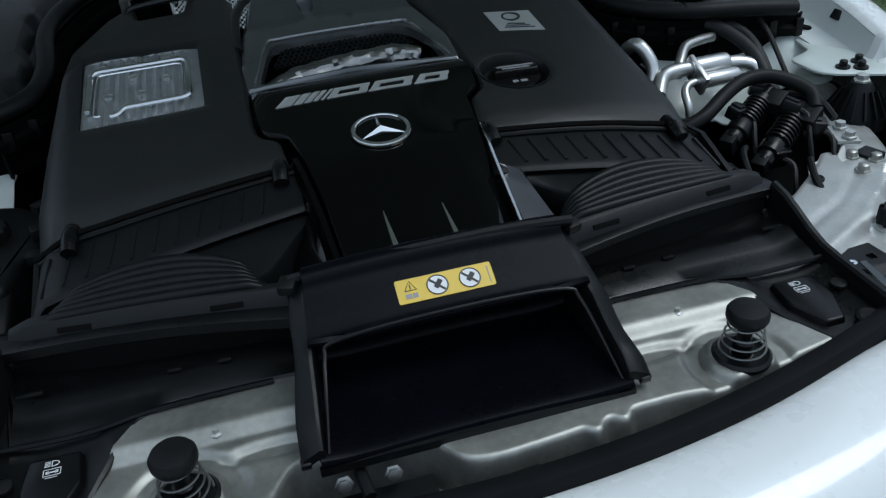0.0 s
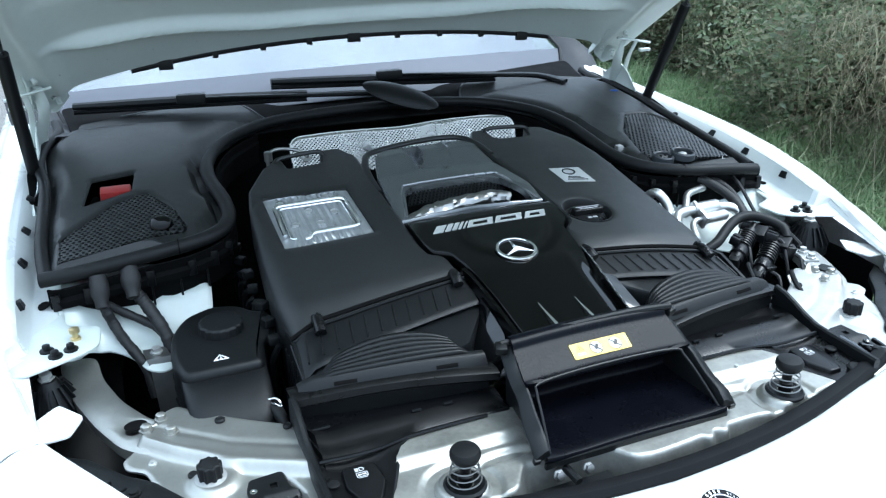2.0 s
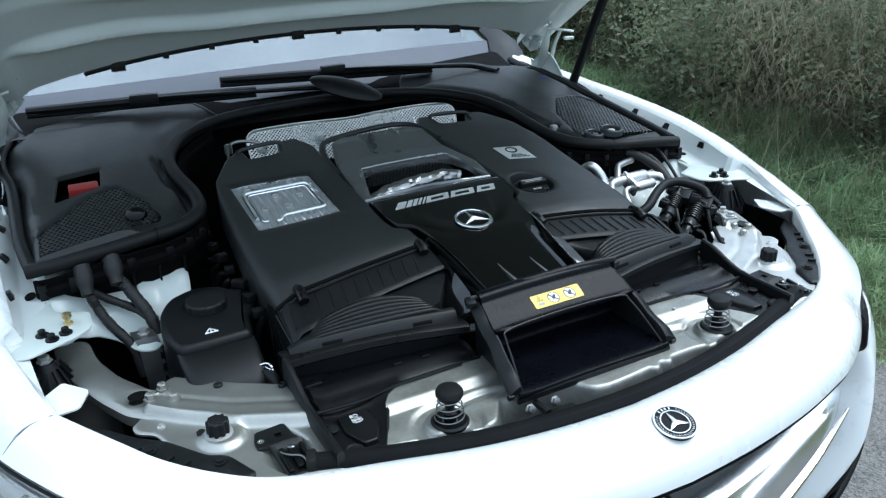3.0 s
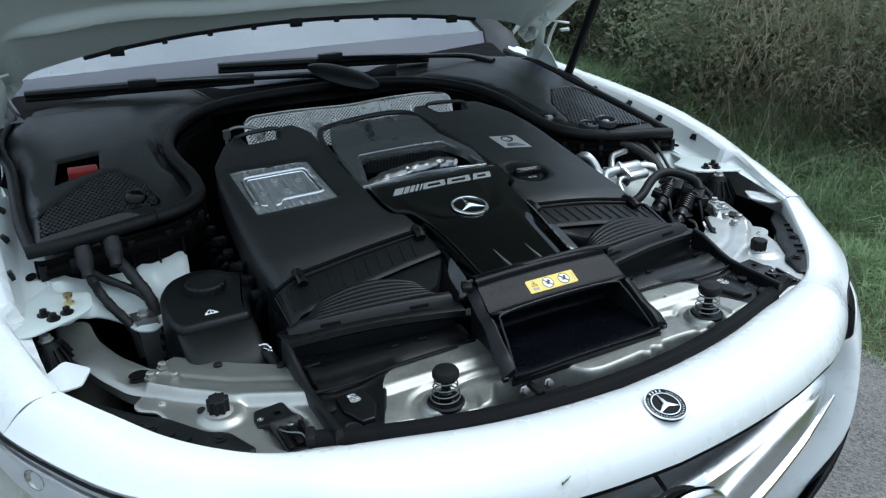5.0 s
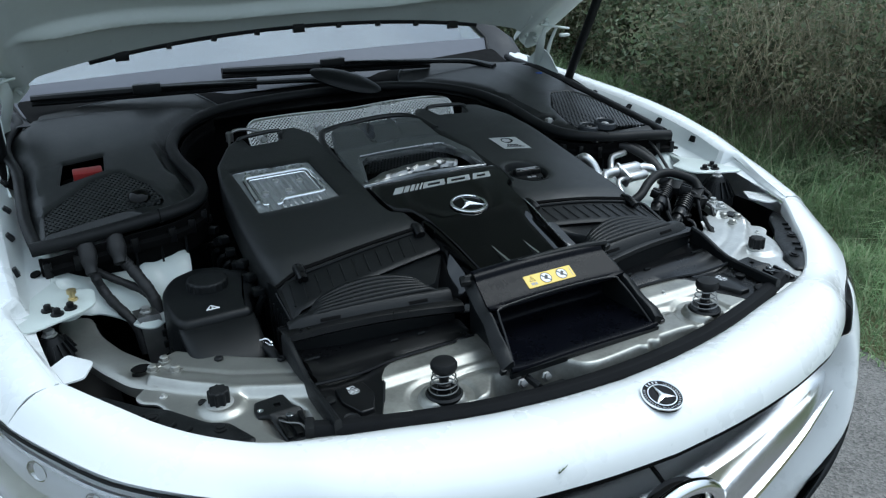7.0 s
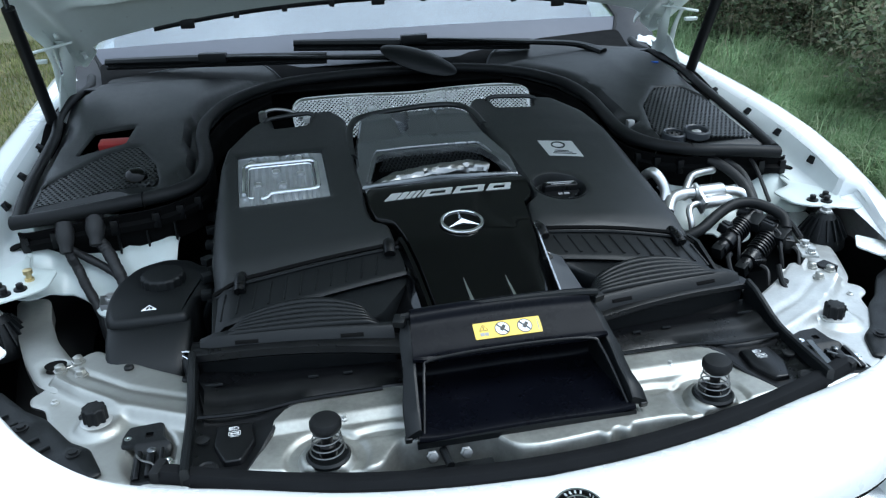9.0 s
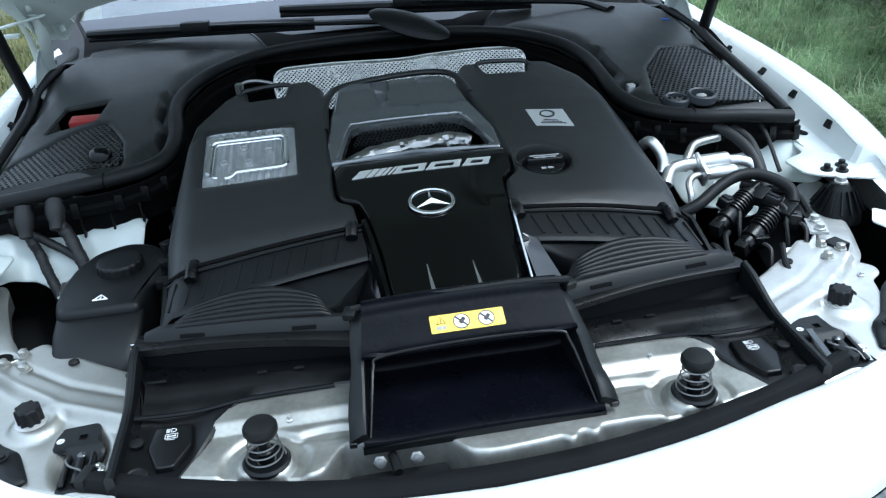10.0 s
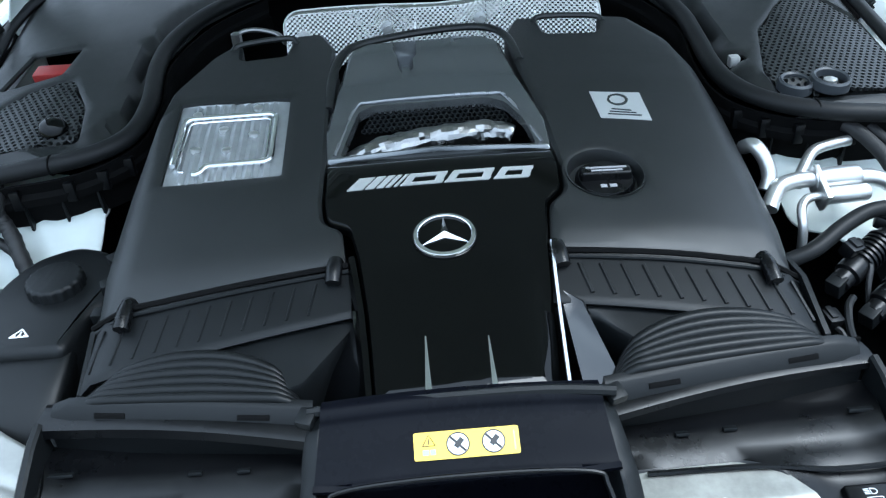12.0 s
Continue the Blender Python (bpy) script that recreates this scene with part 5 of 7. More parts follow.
    bm = lathe(BM(), [(0.044, -0.040), (0.043, -0.022), (0.020, 0.018), (0.0145, 0.027), (0, 0.028)], at(mx, my, mz), 24)
    post = part("mount", bm, PLASTIC, car, "ribbed black wing mount")
    for j in range(16):
        part("mount_rib", box(BM(), (0.042, 0.0025, 0.012), at(mx, my, mz, 0, 0, j * 22.5) @ at(0.031, 0, -0.001, 0, 60, 0), 0.0), PLASTIC, post)
    part("mount_bolt", lathe(BM(), [(0.0125, 0), (0.0125, 0.003), (0.009, 0.004), (0.009, 0.011), (0, 0.012)], at(mx, my, mz + 0.028), 6), GALV, post)

    # strut tower sheet
    def tower_z(x, y):
        ax = abs(x)
        return 0.782 + 0.010 * math.exp(-(((ax - 0.57 - 0.3 * (y - 0.75)) / 0.008) ** 2)) + 0.07 * smooth(0.74, 0.84, y) + 0.012 * smooth(0.60, 0.70, ax) + 0.03 * smooth(0.69, 0.74, ax)

    bm = panel(BM(), rnd(flip([(-0.77, 0.92), (-0.775, 0.70), (-0.735, 0.68), (-0.715, 0.735), (-0.690, 0.752), (-0.655, 0.725), (-0.628, 0.670), (-0.600, 0.660), (-0.575, 0.690), (-0.52, 0.74), (-0.50, 0.80), (-0.49, 0.92)]), 0.02), tower_z, 0.003, step=0.018, lip=0.006, lip_in=0.008)
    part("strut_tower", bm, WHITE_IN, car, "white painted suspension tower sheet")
    # inside of the wing: clip holes
    for y, k in ((0.762, 0), (0.892, 0), (1.015, 0), (1.168, 0), (1.30, 0)):
        ix, iz, cx, cz, sx, sz = wing_at(y)
        p, q = Vector((s * (ix + 0.012), 0, iz + 0.40 * (cz - iz))), Vector((s * (cx - 0.008), 0, cz - 0.006))
        f = (q - p).normalized()
        up = Vector((-s * abs(f.z), 0, abs(f.x)))
        m = Matrix(((0, f.x, up.x, 0), (1, 0, 0, 0), (0, f.z, up.z, 0), (0, 0, 0, 1)))
        m.translation = p.lerp(q, 0.5) + Vector((0, y, 0))
        bm = prism(BM(), rnd([(-0.010, -0.008), (0.010, -0.008), (0.007, 0.008), (-0.007, 0.008)], 0.002, 2), -0.004, 0.0065, m)
        part("wing_clip", bm, PLASTIC, car, "small black clip in the wing's flange")

# Near-black discs on the shelf stand in for shaded holes.
for s in (1, -1):
    for y in (0.80, 0.925, 1.05):
        ix, iz, *_ = wing_at(y)
        part("wing_hole", lathe(BM(), [(0.011, -0.001), (0.011, 0.0015), (0, 0.0015)], at(s * (ix - 0.014), y, iz - 0.001, 4, 0, s * 20) @ Matrix.Diagonal((0.8, 1.2, 1, 1)), 14), HOLLOW, car, "near-black disc standing in for a shaded hole in the wing's inner shelf")

# Near-black sheet laid on the flange stands in for a shaded pocket.
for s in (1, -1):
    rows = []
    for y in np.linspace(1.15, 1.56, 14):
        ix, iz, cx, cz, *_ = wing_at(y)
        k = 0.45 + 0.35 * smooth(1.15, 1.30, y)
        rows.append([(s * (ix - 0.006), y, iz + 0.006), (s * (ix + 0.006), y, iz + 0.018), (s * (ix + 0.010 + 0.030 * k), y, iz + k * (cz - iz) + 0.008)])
    part("pocket_shade", loft(BM(), rows, thick=0.002), HOLLOW, car, "near-black sheet on the wing's flange before the strut, standing in for a shaded pocket")

# ---- spring buffers ----
for s in (1, -1):
    x, y = (0.2715, 0.178) if s > 0 else (-0.267, 0.176)
    sp = thing("spring_buffer", "bonnet spring buffer with a black cap and wire coil", "spring buffer", (x, y, 0.78), group="spring buffers")
    part("buffer_base", lathe(BM(), [(0.029, 0), (0.029, 0.004), (0.026, 0.007), (0.022, 0.005), (0.012, 0.006), (0.012, 0.001)], at(x, y, 0.7965), 28, ring=True), PLASTIC, sp)
    part("buffer_stem", lathe(BM(), [(0.010, 0), (0.010, 0.03), (0.0075, 0.032), (0.0075, 0.066), (0, 0.066)], at(x, y, 0.786), 16), SMOOTHP, sp)
    bm = BM()
    pts = []
    for k in range(97):
        a = k / 96
        r = 0.0235 - 0.0075 * a
        pts.append((x + r * math.cos(a * 4 * 2 * math.pi), y + r * math.sin(a * 4 * 2 * math.pi), 0.805 + 0.037 * a ** 1.15))
    tube(bm, pts, 0.00115, 6, 1)
    part("coil", bm, STEEL, sp, "bright steel wire coil")
    part("cap", lathe(BM(), [(0.010, -0.012), (0.018, -0.009), (0.0205, -0.004), (0.0205, 0.002), (0.018, 0.006), (0.010, 0.0078), (0, 0.008)], at(x, y, 0.850), 28), RUBBER, sp, "black mushroom cap")


# ---- engine and its covers ----
def cov_z(x, y):
    """The engine cover's crown."""
    k = max(0.08, 0.19 - 0.28 * (y - 0.5))
    return 0.9345 + 0.135 * (y - 0.6) - k * x * x - 0.30 * max(0, x - 0.22) ** 2 - 0.03 * smooth(0.392, 0.44, abs(x))


bm = BM()
box(bm, (0.70, 0.62, 0.30), at(0, 0.78, 0.70), 0.03)
engine = thing("engine", "engine under its black covers, near-black in place of shade", "engine", (0, 0.78, 0.55))
# The block's near-black stands in for the shade under the covers.
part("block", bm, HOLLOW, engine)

CL = [(-0.412, 0.508), (-0.419, 0.60), (-0.416, 0.72), (-0.405, 0.88), (-0.392, 0.955), (-0.345, 1.045), (-0.312, 1.080), (-0.300, 1.072), (-0.296, 1.024), (-0.224, 1.024), (-0.214, 1.085), (-0.17, 1.085), (-0.145, 1.03), (-0.150, 0.90), (-0.148, 0.76), (-0.150, 0.645), (-0.145, 0.608), (-0.122, 0.592), (-0.117, 0.535), (-0.14, 0.527)]
CR = [(0.408, 0.515), (0.419, 0.60), (0.425, 0.72), (0.428, 0.84), (0.412, 0.93), (0.385, 1.015), (0.335, 1.085), (0.287, 1.085), (0.276, 1.030), (0.192, 1.030), (0.184, 1.085), (0.15, 1.085), (0.125, 1.03), (0.135, 0.93), (0.152, 0.80), (0.158, 0.68), (0.155, 0.635), (0.132, 0.612), (0.122, 0.54), (0.14, 0.532)]
cover = thing("engine_cover", "satin black engine cover with a gloss centre panel", "engine cover", (0, 0.75, 0.86))
LAMP = [(-0.372, 0.727), (-0.206, 0.714), (-0.207, 0.896), (-0.374, 0.915)]
OIL = (0.213, 0.668)


def cov_top(x, y):
    """The covers' face, folded down along its front edge."""
    return cov_z(x, y) - 0.011 * smooth(0.572, 0.520, y) * smooth(0.105, 0.135, abs(x))


bm = panel(BM(), rnd(CL, 0.010, 5), cov_top, 0.06, holes=[rnd(LAMP, 0.006)], step=0.018, lip=0.004, lip_in=0.005, hole_lip=0.002)
left_cover = part("cover_panel", bm, COVER, cover)
bm = panel(BM(), rnd(CR, 0.010, 5), cov_top, 0.06, holes=[[(OIL[0] + 0.050 * math.cos(a), OIL[1] + 0.050 * math.sin(a)) for a in np.linspace(0, 2 * math.pi, 44, endpoint=False)]], step=0.012, lip=0.004, lip_in=0.005, hole_lip=0.002)
right_cover = part("cover_panel", bm, COVER, cover)
bm = lathe(BM(), [(0.0515, -0.0005), (0.0490, -0.0015), (0.0465, -0.008), (0.0445, -0.020), (0.002, -0.0205), (0.002, -0.023), (0.047, -0.023), (0.0515, -0.004)], at(OIL[0], OIL[1], cov_z(*OIL) + 0.0005, 7.7, 4.0, 0), 44, ring=True)
part("cap_recess", bm, COVER, right_cover, "round recess for the oil cap")
for (x0, x1, y), p in (((-0.315, -0.208, 1.070), left_cover), ((0.178, 0.293, 1.078), right_cover)):
    b = tube(BM(), [(x0, y - 0.01, cov_z(x0, y) - 0.004), (x0 + 0.015, y, cov_z(x0, y) + 0.003), (x1 - 0.015, y, cov_z(x1, y) + 0.004), (x1, y - 0.01, cov_z(x1, y) - 0.004)], 0.005, 8, 4)
    part("grab_handle", b, COVER, p)

# ribbed cooler plate under the window of the left cover
def ribbed(x, y):
    u, v = (x + 0.372) / 0.166, (y - 0.72) / 0.185
    z = cov_z(x, y) - 0.007 + 0.0034 * (0.5 + 0.5 * math.cos(u * 2 * math.pi * 13)) * smooth(0.06, 0.14, u) * smooth(0.94, 0.86, u)
    return z


bm = panel(BM(), inset(LAMP, 0.001), ribbed, 0.01, step=0.0034)
cooler = part("cooler_plate", bm, COOLER, cover, "ribbed silver charge cooler plate")
bm = BM()
loop = rnd([(-0.362, 0.752), (-0.360, 0.872), (-0.224, 0.860), (-0.224, 0.748), (-0.314, 0.756), (-0.322, 0.740)], 0.014, 5)
tube(bm, [(x, y, cov_z(x, y) - 0.001) for x, y in loop[5:]], 0.0040, 8, 1)
inner_loop = [(x, y) for x, y in rnd([(-0.354, 0.752), (-0.352, 0.864), (-0.232, 0.853), (-0.232, 0.756)], 0.010, 5)]
tube(bm, [(x, y, cov_z(x, y) - 0.003) for x, y in inner_loop], 0.0016, 6, 1)
part("cooler_frame", bm, CHROME, cooler, "raised bright frame")
for x, y in ((-0.335, 0.80), (-0.29, 0.79), (-0.255, 0.82), (-0.30, 0.84), (-0.345, 0.885), (-0.255, 0.885)):
    part("cooler_boss", lathe(BM(), [(0.007, -0.003), (0.007, 0.002), (0.004, 0.0035), (0, 0.003)], at(x, y, cov_z(x, y) - 0.004), 12), ALU, cooler)

# gloss nose panel in the middle
def nose_z(x, y):
    z = cov_z(x, y) + 0.004
    z -= 0.14 * max(0, 0.515 - y) + 0.012 * smooth(0.700, 0.742, y)
    z -= 0.010 * smooth(0.088, 0.104, abs(x)) * smooth(0.56, 0.45, y)
    return z


NOSE = [(-0.084, 0.345), (-0.091, 0.45), (-0.102, 0.54), (-0.113, 0.59), (-0.140, 0.605), (-0.145, 0.64), (-0.146, 0.725), (-0.128, 0.737), (0.0, 0.741), (0.128, 0.736), (0.152, 0.723), (0.154, 0.68), (0.150, 0.638), (0.128, 0.612), (0.119, 0.54), (0.112, 0.45), (0.104, 0.345)]
bm = panel(BM(), rnd(NOSE, 0.010, 4), nose_z, 0.012, step=0.014, lip=0.003, lip_in=0.002)
nose = part("centre_panel", bm, GLOSS, cover, "gloss black centre panel")
for x, w, y1 in ((-0.030, 0.0048, 0.420), (0.036, 0.0042, 0.415)):
    rows = []
    for t in np.linspace(0, 1, 8):
        y = 0.345 + (y1 - 0.345) * t
        b, h = nose_z(x, y), 0.012 * (1 - t) ** 1.2
        k = w * (1 - 0.8 * t)
        rows.append([(x - k, y, b - 0.002), (x - k * 0.7, y, b + h), (x + k * 0.7, y, b + h), (x + k, y, b - 0.002)])
    part("nose_fin", loft(BM(), rows, closed=True, caps=True), SATCHROME, nose, "thin polished fin")
for s in (1, -1):
    bm = BM()
    a = [(s * (0.086 if s < 0 else 0.108), 0.335), (s * (0.094 if s < 0 else 0.114), 0.45), (s * (0.106 if s < 0 else 0.120), 0.54)]
    w = 0.016 if s < 0 else 0.006
    rows = [[(x, y, nose_z(0, y) - 0.004), (x + s * 0.4 * w, y, nose_z(0, y) - 0.005), (x + s * w, y, nose_z(0, y) - 0.035)] for x, y in crom(a, 5)]
    loft(bm, rows, thick=0.002)
    part("nose_edge", bm, SATCHROME if s > 0 else GLOSS, nose, "bright polished edge")
    # sloping gloss cheek beside the nose
    rows = []
    for v in np.linspace(0, 1, 9):
        if s > 0:
            p0, p1 = Vector((0.123 + 0.012 * v, 0.486 - 0.100 * v, 0.898 - 0.062 * v)), Vector((0.144 + 0.034 * v, 0.462 - 0.074 * v, 0.896 - 0.060 * v))
        else:
            p0 = Vector((-(0.109 - 0.010 * v), 0.470 - 0.105 * v, 0.902 - 0.030 * v - 0.020 * v * v))
            p1 = p0 + Vector((-0.046 * min(1, 0.10 + 1.9 * v), 0.022, -0.050))
        rows.append([tuple(p0.lerp(p1, u)) for u in (0, 0.25, 0.5, 0.75, 1.0)])
    rows.append([(x, y - 0.008, z - 0.05) for x, y, z in rows[-1]])
    part("nose_flank", loft(BM(), rows, thick=0.004 * s), CHEEK, nose, "sloping gloss black cheek of the nose")

# satin arch behind the vent
HOOP = [(-0.152, 0.736), (-0.149, 0.80), (-0.140, 0.90), (-0.118, 0.985), (-0.09, 1.005), (0.085, 1.005), (0.110, 0.985), (0.135, 0.90), (0.152, 0.80), (0.158, 0.733)]
VENT = [(-0.130, 0.746), (0.0, 0.749), (0.136, 0.744), (0.126, 0.785), (0.104, 0.838), (0.08, 0.852), (-0.085, 0.852), (-0.105, 0.838)]


def arch_z(x, y):
    z = 0.9680 + 0.080 * (y - 0.81) - 0.15 * x * x
    notch = smooth(0.003, 0.008, abs(x + 0.034) - 0.12 * max(0, y - 0.915))
    fin = bead(x, 0.036, 0.005) * smooth(0.915, 0.950, y)
    z += 0.022 * smooth(0.922, 0.974, y + 0.08 * abs(x)) * notch + 0.005 * fin
    return z - 0.014 * smooth(0.80, 0.73, y)


bm = panel(BM(), rnd(HOOP + [(0.0, 0.742)], 0.010, 4), arch_z, 0.014, holes=[rnd(VENT, 0.008)], step=0.006, lip=0.005, lip_in=0.005, hole_lip=0.003)
arch = part("vent_arch", bm, ARCH, cover, "satin gunmetal arch round the vent")
bm = BM()
tube(bm, [(x, y, arch_z(x, y) + 0.001) for x, y in ((-0.137, 0.745), (-0.110, 0.842), (-0.085, 0.856), (0.0, 0.857), (0.082, 0.856), (0.108, 0.842), (0.143, 0.742))], 0.0025, 6, 5)
part("vent_trim", bm, ARCHRIM, arch)
# Near-black sheet under the vent stands in for its shaded depth.
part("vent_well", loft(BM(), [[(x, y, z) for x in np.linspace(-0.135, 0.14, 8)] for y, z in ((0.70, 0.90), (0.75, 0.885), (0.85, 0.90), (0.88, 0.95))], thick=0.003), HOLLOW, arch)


def honey(bm, region, top, pitch, wall, depth, m=None):
    """A honeycomb of hexagonal holes over a region in plan."""
    xs, ys = [p[0] for p in region], [p[1] for p in region]
    j = 0
    y = min(ys)
    while y < max(ys):
        x = min(xs) + (pitch / 2 if j % 2 else 0)
        while x < max(xs):
            if inside(x, y, region):
                o, i, l = [], [], []
                for k in range(6):
                    a = math.pi / 6 + k * math.pi / 3
                    R, r = pitch / math.sqrt(3), pitch / math.sqrt(3) - wall
                    px, py = x + R * math.cos(a), y + R * math.sin(a)
                    qx, qy = x + r * math.cos(a), y + r * math.sin(a)
                    o.append(bm.verts.new((px, py, top(px, py))))
                    i.append(bm.verts.new((qx, qy, top(qx, qy))))
                    l.append(bm.verts.new((qx, qy, top(qx, qy) - depth)))
                for k in range(6):
                    n = (k + 1) % 6
                    bm.faces.new([o[k], o[n], i[n], i[k]])
                    bm.faces.new([i[k], i[n], l[n], l[k]])
            x += pitch
        y += pitch * math.sqrt(3) / 2
        j += 1
    return bm


bm = honey(BM(), [(-0.10, 0.822), (0.11, 0.822), (0.10, 0.868), (-0.09, 0.868)], lambda x, y: cov_z(x, y) - 0.006 - 0.3 * (0.87 - y), 0.008, 0.0012, 0.003)
part("vent_mesh", bm, PLASTIC, arch, clean=False)
bm = BM()
tube(bm, [(-0.138, 0.768, 0.912), (-0.09, 0.782, 0.926), (-0.03, 0.796, 0.932), (0.04, 0.804, 0.935), (0.085, 0.807, 0.935), (0.110, 0.800, 0.930)], [0.016, 0.019, 0.019, 0.017, 0.015, 0.012], 22, 9)
for v in bm.verts:
    q = Vector((v.co.x * 60 + v.co.y * 30, v.co.y * 95, v.co.z * 95))
    v.co += Vector((noise.noise(q), noise.noise(q + Vector((9, 0, 0))), noise.noise(q + Vector((0, 9, 0))))) * 0.0034
    q = v.co * 210
    v.co += Vector((noise.noise(q), noise.noise(q + Vector((4, 0, 0))), noise.noise(q + Vector((0, 4, 0))))) * 0.0016
solo("foil_wrapped_pipe", bm, FOIL, "crumpled silver foil round a pipe in the vent", "pipe", sharp=8)

# marks: stripes, plain blocks, star
marks = BM()


def on_cover(bm, pts, h=0.0012, lift=0.0042, f=cov_z):
    """A thin raised mark over an outline that follows the cover."""
    n = len(pts)
    top = [(x, y, f(x, y) + lift + h) for x, y in pts]
    low = [(x, y, f(x, y) + lift - 0.002) for x, y in pts]
    grow(bm, top + low, [list(range(n))] + [[i, n + i, n + (i + 1) % n, (i + 1) % n] for i in range(n)])


def slope(u):
    return 0.656


for k, (u, w) in enumerate(((-0.117, 0.020), (-0.094, 0.011), (-0.080, 0.009), (-0.068, 0.006), (-0.058, 0.004))):
    on_cover(marks, [(u, slope(u)), (u + w, slope(u)), (u + w + 0.016, slope(u) + 0.022), (u + 0.016, slope(u) + 0.022)])
part("stripes", marks, PLATE, nose, "silver slanted stripes")
for u, w in ((-0.050, 0.052), (0.006, 0.056), (0.068, 0.044)):
    b = BM()
    on_cover(b, [(u, slope(u)), (u + w, slope(u)), (u + w + 0.004, slope(u) + 0.005), (u + 0.004, slope(u) + 0.005)])
    on_cover(b, [(u + 0.010, slope(u) + 0.016), (u + w + 0.008, slope(u) + 0.016), (u + w + 0.010, slope(u) + 0.022), (u + 0.014, slope(u) + 0.022)])
    on_cover(b, [(u + 0.004, slope(u) + 0.0052), (u + 0.014, slope(u) + 0.0052), (u + 0.020, slope(u) + 0.0158), (u + 0.010, slope(u) + 0.0158)])
    on_cover(b, [(u + w - 0.008, slope(u) + 0.0052), (u + w + 0.003, slope(u) + 0.0052), (u + w + 0.007, slope(u) + 0.0158), (u + w - 0.004, slope(u) + 0.0158)])
    part("silver_block", b, PLATE, nose, "plain silver block mark")
tilt = math.degrees(math.atan(0.135))
EM = at(0.0, 0.556, nose_z(0, 0.556) - 0.0005, tilt, 0, 0)
em = part("emblem", lathe(BM(), [(0.0385, -0.002), (0.0385, 0.002), (0.037, 0.003), (0.030, 0.003), (0, 0.003)], EM, 44), GLOSS, cover, "round chrome star emblem on the engine cover")
bm = BM()
lathe(bm, [(0.0312, 0.002), (0.0312, 0.0052), (0.0322, 0.0062), (0.0360, 0.0054), (0.0372, 0.0035), (0.0372, 0.002)], EM, 64, ring=True)
part("emblem_ring", bm, CHROME, em, "polished chrome ring")
bm = BM()
star_on(bm, EM, 0.0325, 0.0058, 90, 0.17)
part("emblem_star", bm, CHROME, em, "polished three-pointed star")

# plate and oil cap on the right cover
bm = BM()
on_cover(bm, [(0.232, 0.785), (0.302, 0.779), (0.300, 0.846), (0.228, 0.850)], 0.0012, 0.0)
plate = part("data_plate", bm, PLATE, cover, "silver maker's plate with a printed roundel")
bm = BM()
for k in range(3):
    on_cover(bm, [(0.243 + 0.004 * k, 0.792 + 0.006 * k), (0.290 - 0.006 * k, 0.788 + 0.006 * k), (0.290 - 0.006 * k, 0.790 + 0.006 * k), (0.243 + 0.004 * k, 0.794 + 0.006 * k)], 0.0006, 0.0013)
part("print_bars", bm, GUN, plate)
bm = BM()
lathe(bm, [(0.011, 0), (0.011, 0.0014), (0.015, 0.0014), (0.015, 0)], at(0.264, 0.828, cov_z(0.264, 0.828) + 0.0005, 7, 0, 0), 24, ring=True)
part("print_roundel", bm, GUN, plate)
ox, oy = OIL
oz = cov_z(ox, oy) - 0.016
OM = at(ox, oy, oz, 7, 2, 0)
cap = part("oil_cap", lathe(BM(), [(0.038, -0.01), (0.038, 0.004), (0.035, 0.008), (0.020, 0.009), (0, 0.009)], OM, 32), SMOOTHP, cover, "black oil filler cap in a round recess")
bm = BM()
prism(bm, rnd([(-0.034, -0.009), (0.034, -0.009), (0.034, 0.012), (-0.034, 0.012)], 0.006), 0.006, 0.020, OM, taper=0.002, round_top=0.003)
part("cap_grip", bm, SMOOTHP, cap)
bm = BM()
for k, (y, w) in enumerate(((0.004, 0.052), (-0.002, 0.040))):
    box(bm, (w, 0.003, 0.0008), OM @ at(0, y, 0.0204))
box(bm, (0.008, 0.006, 0.0008), OM @ at(-0.006, -0.020, 0.0094))
box(bm, (0.009, 0.006, 0.0008), OM @ at(0.006, -0.020, 0.0094))
part("print_bars", bm, PRINT_G, cap)

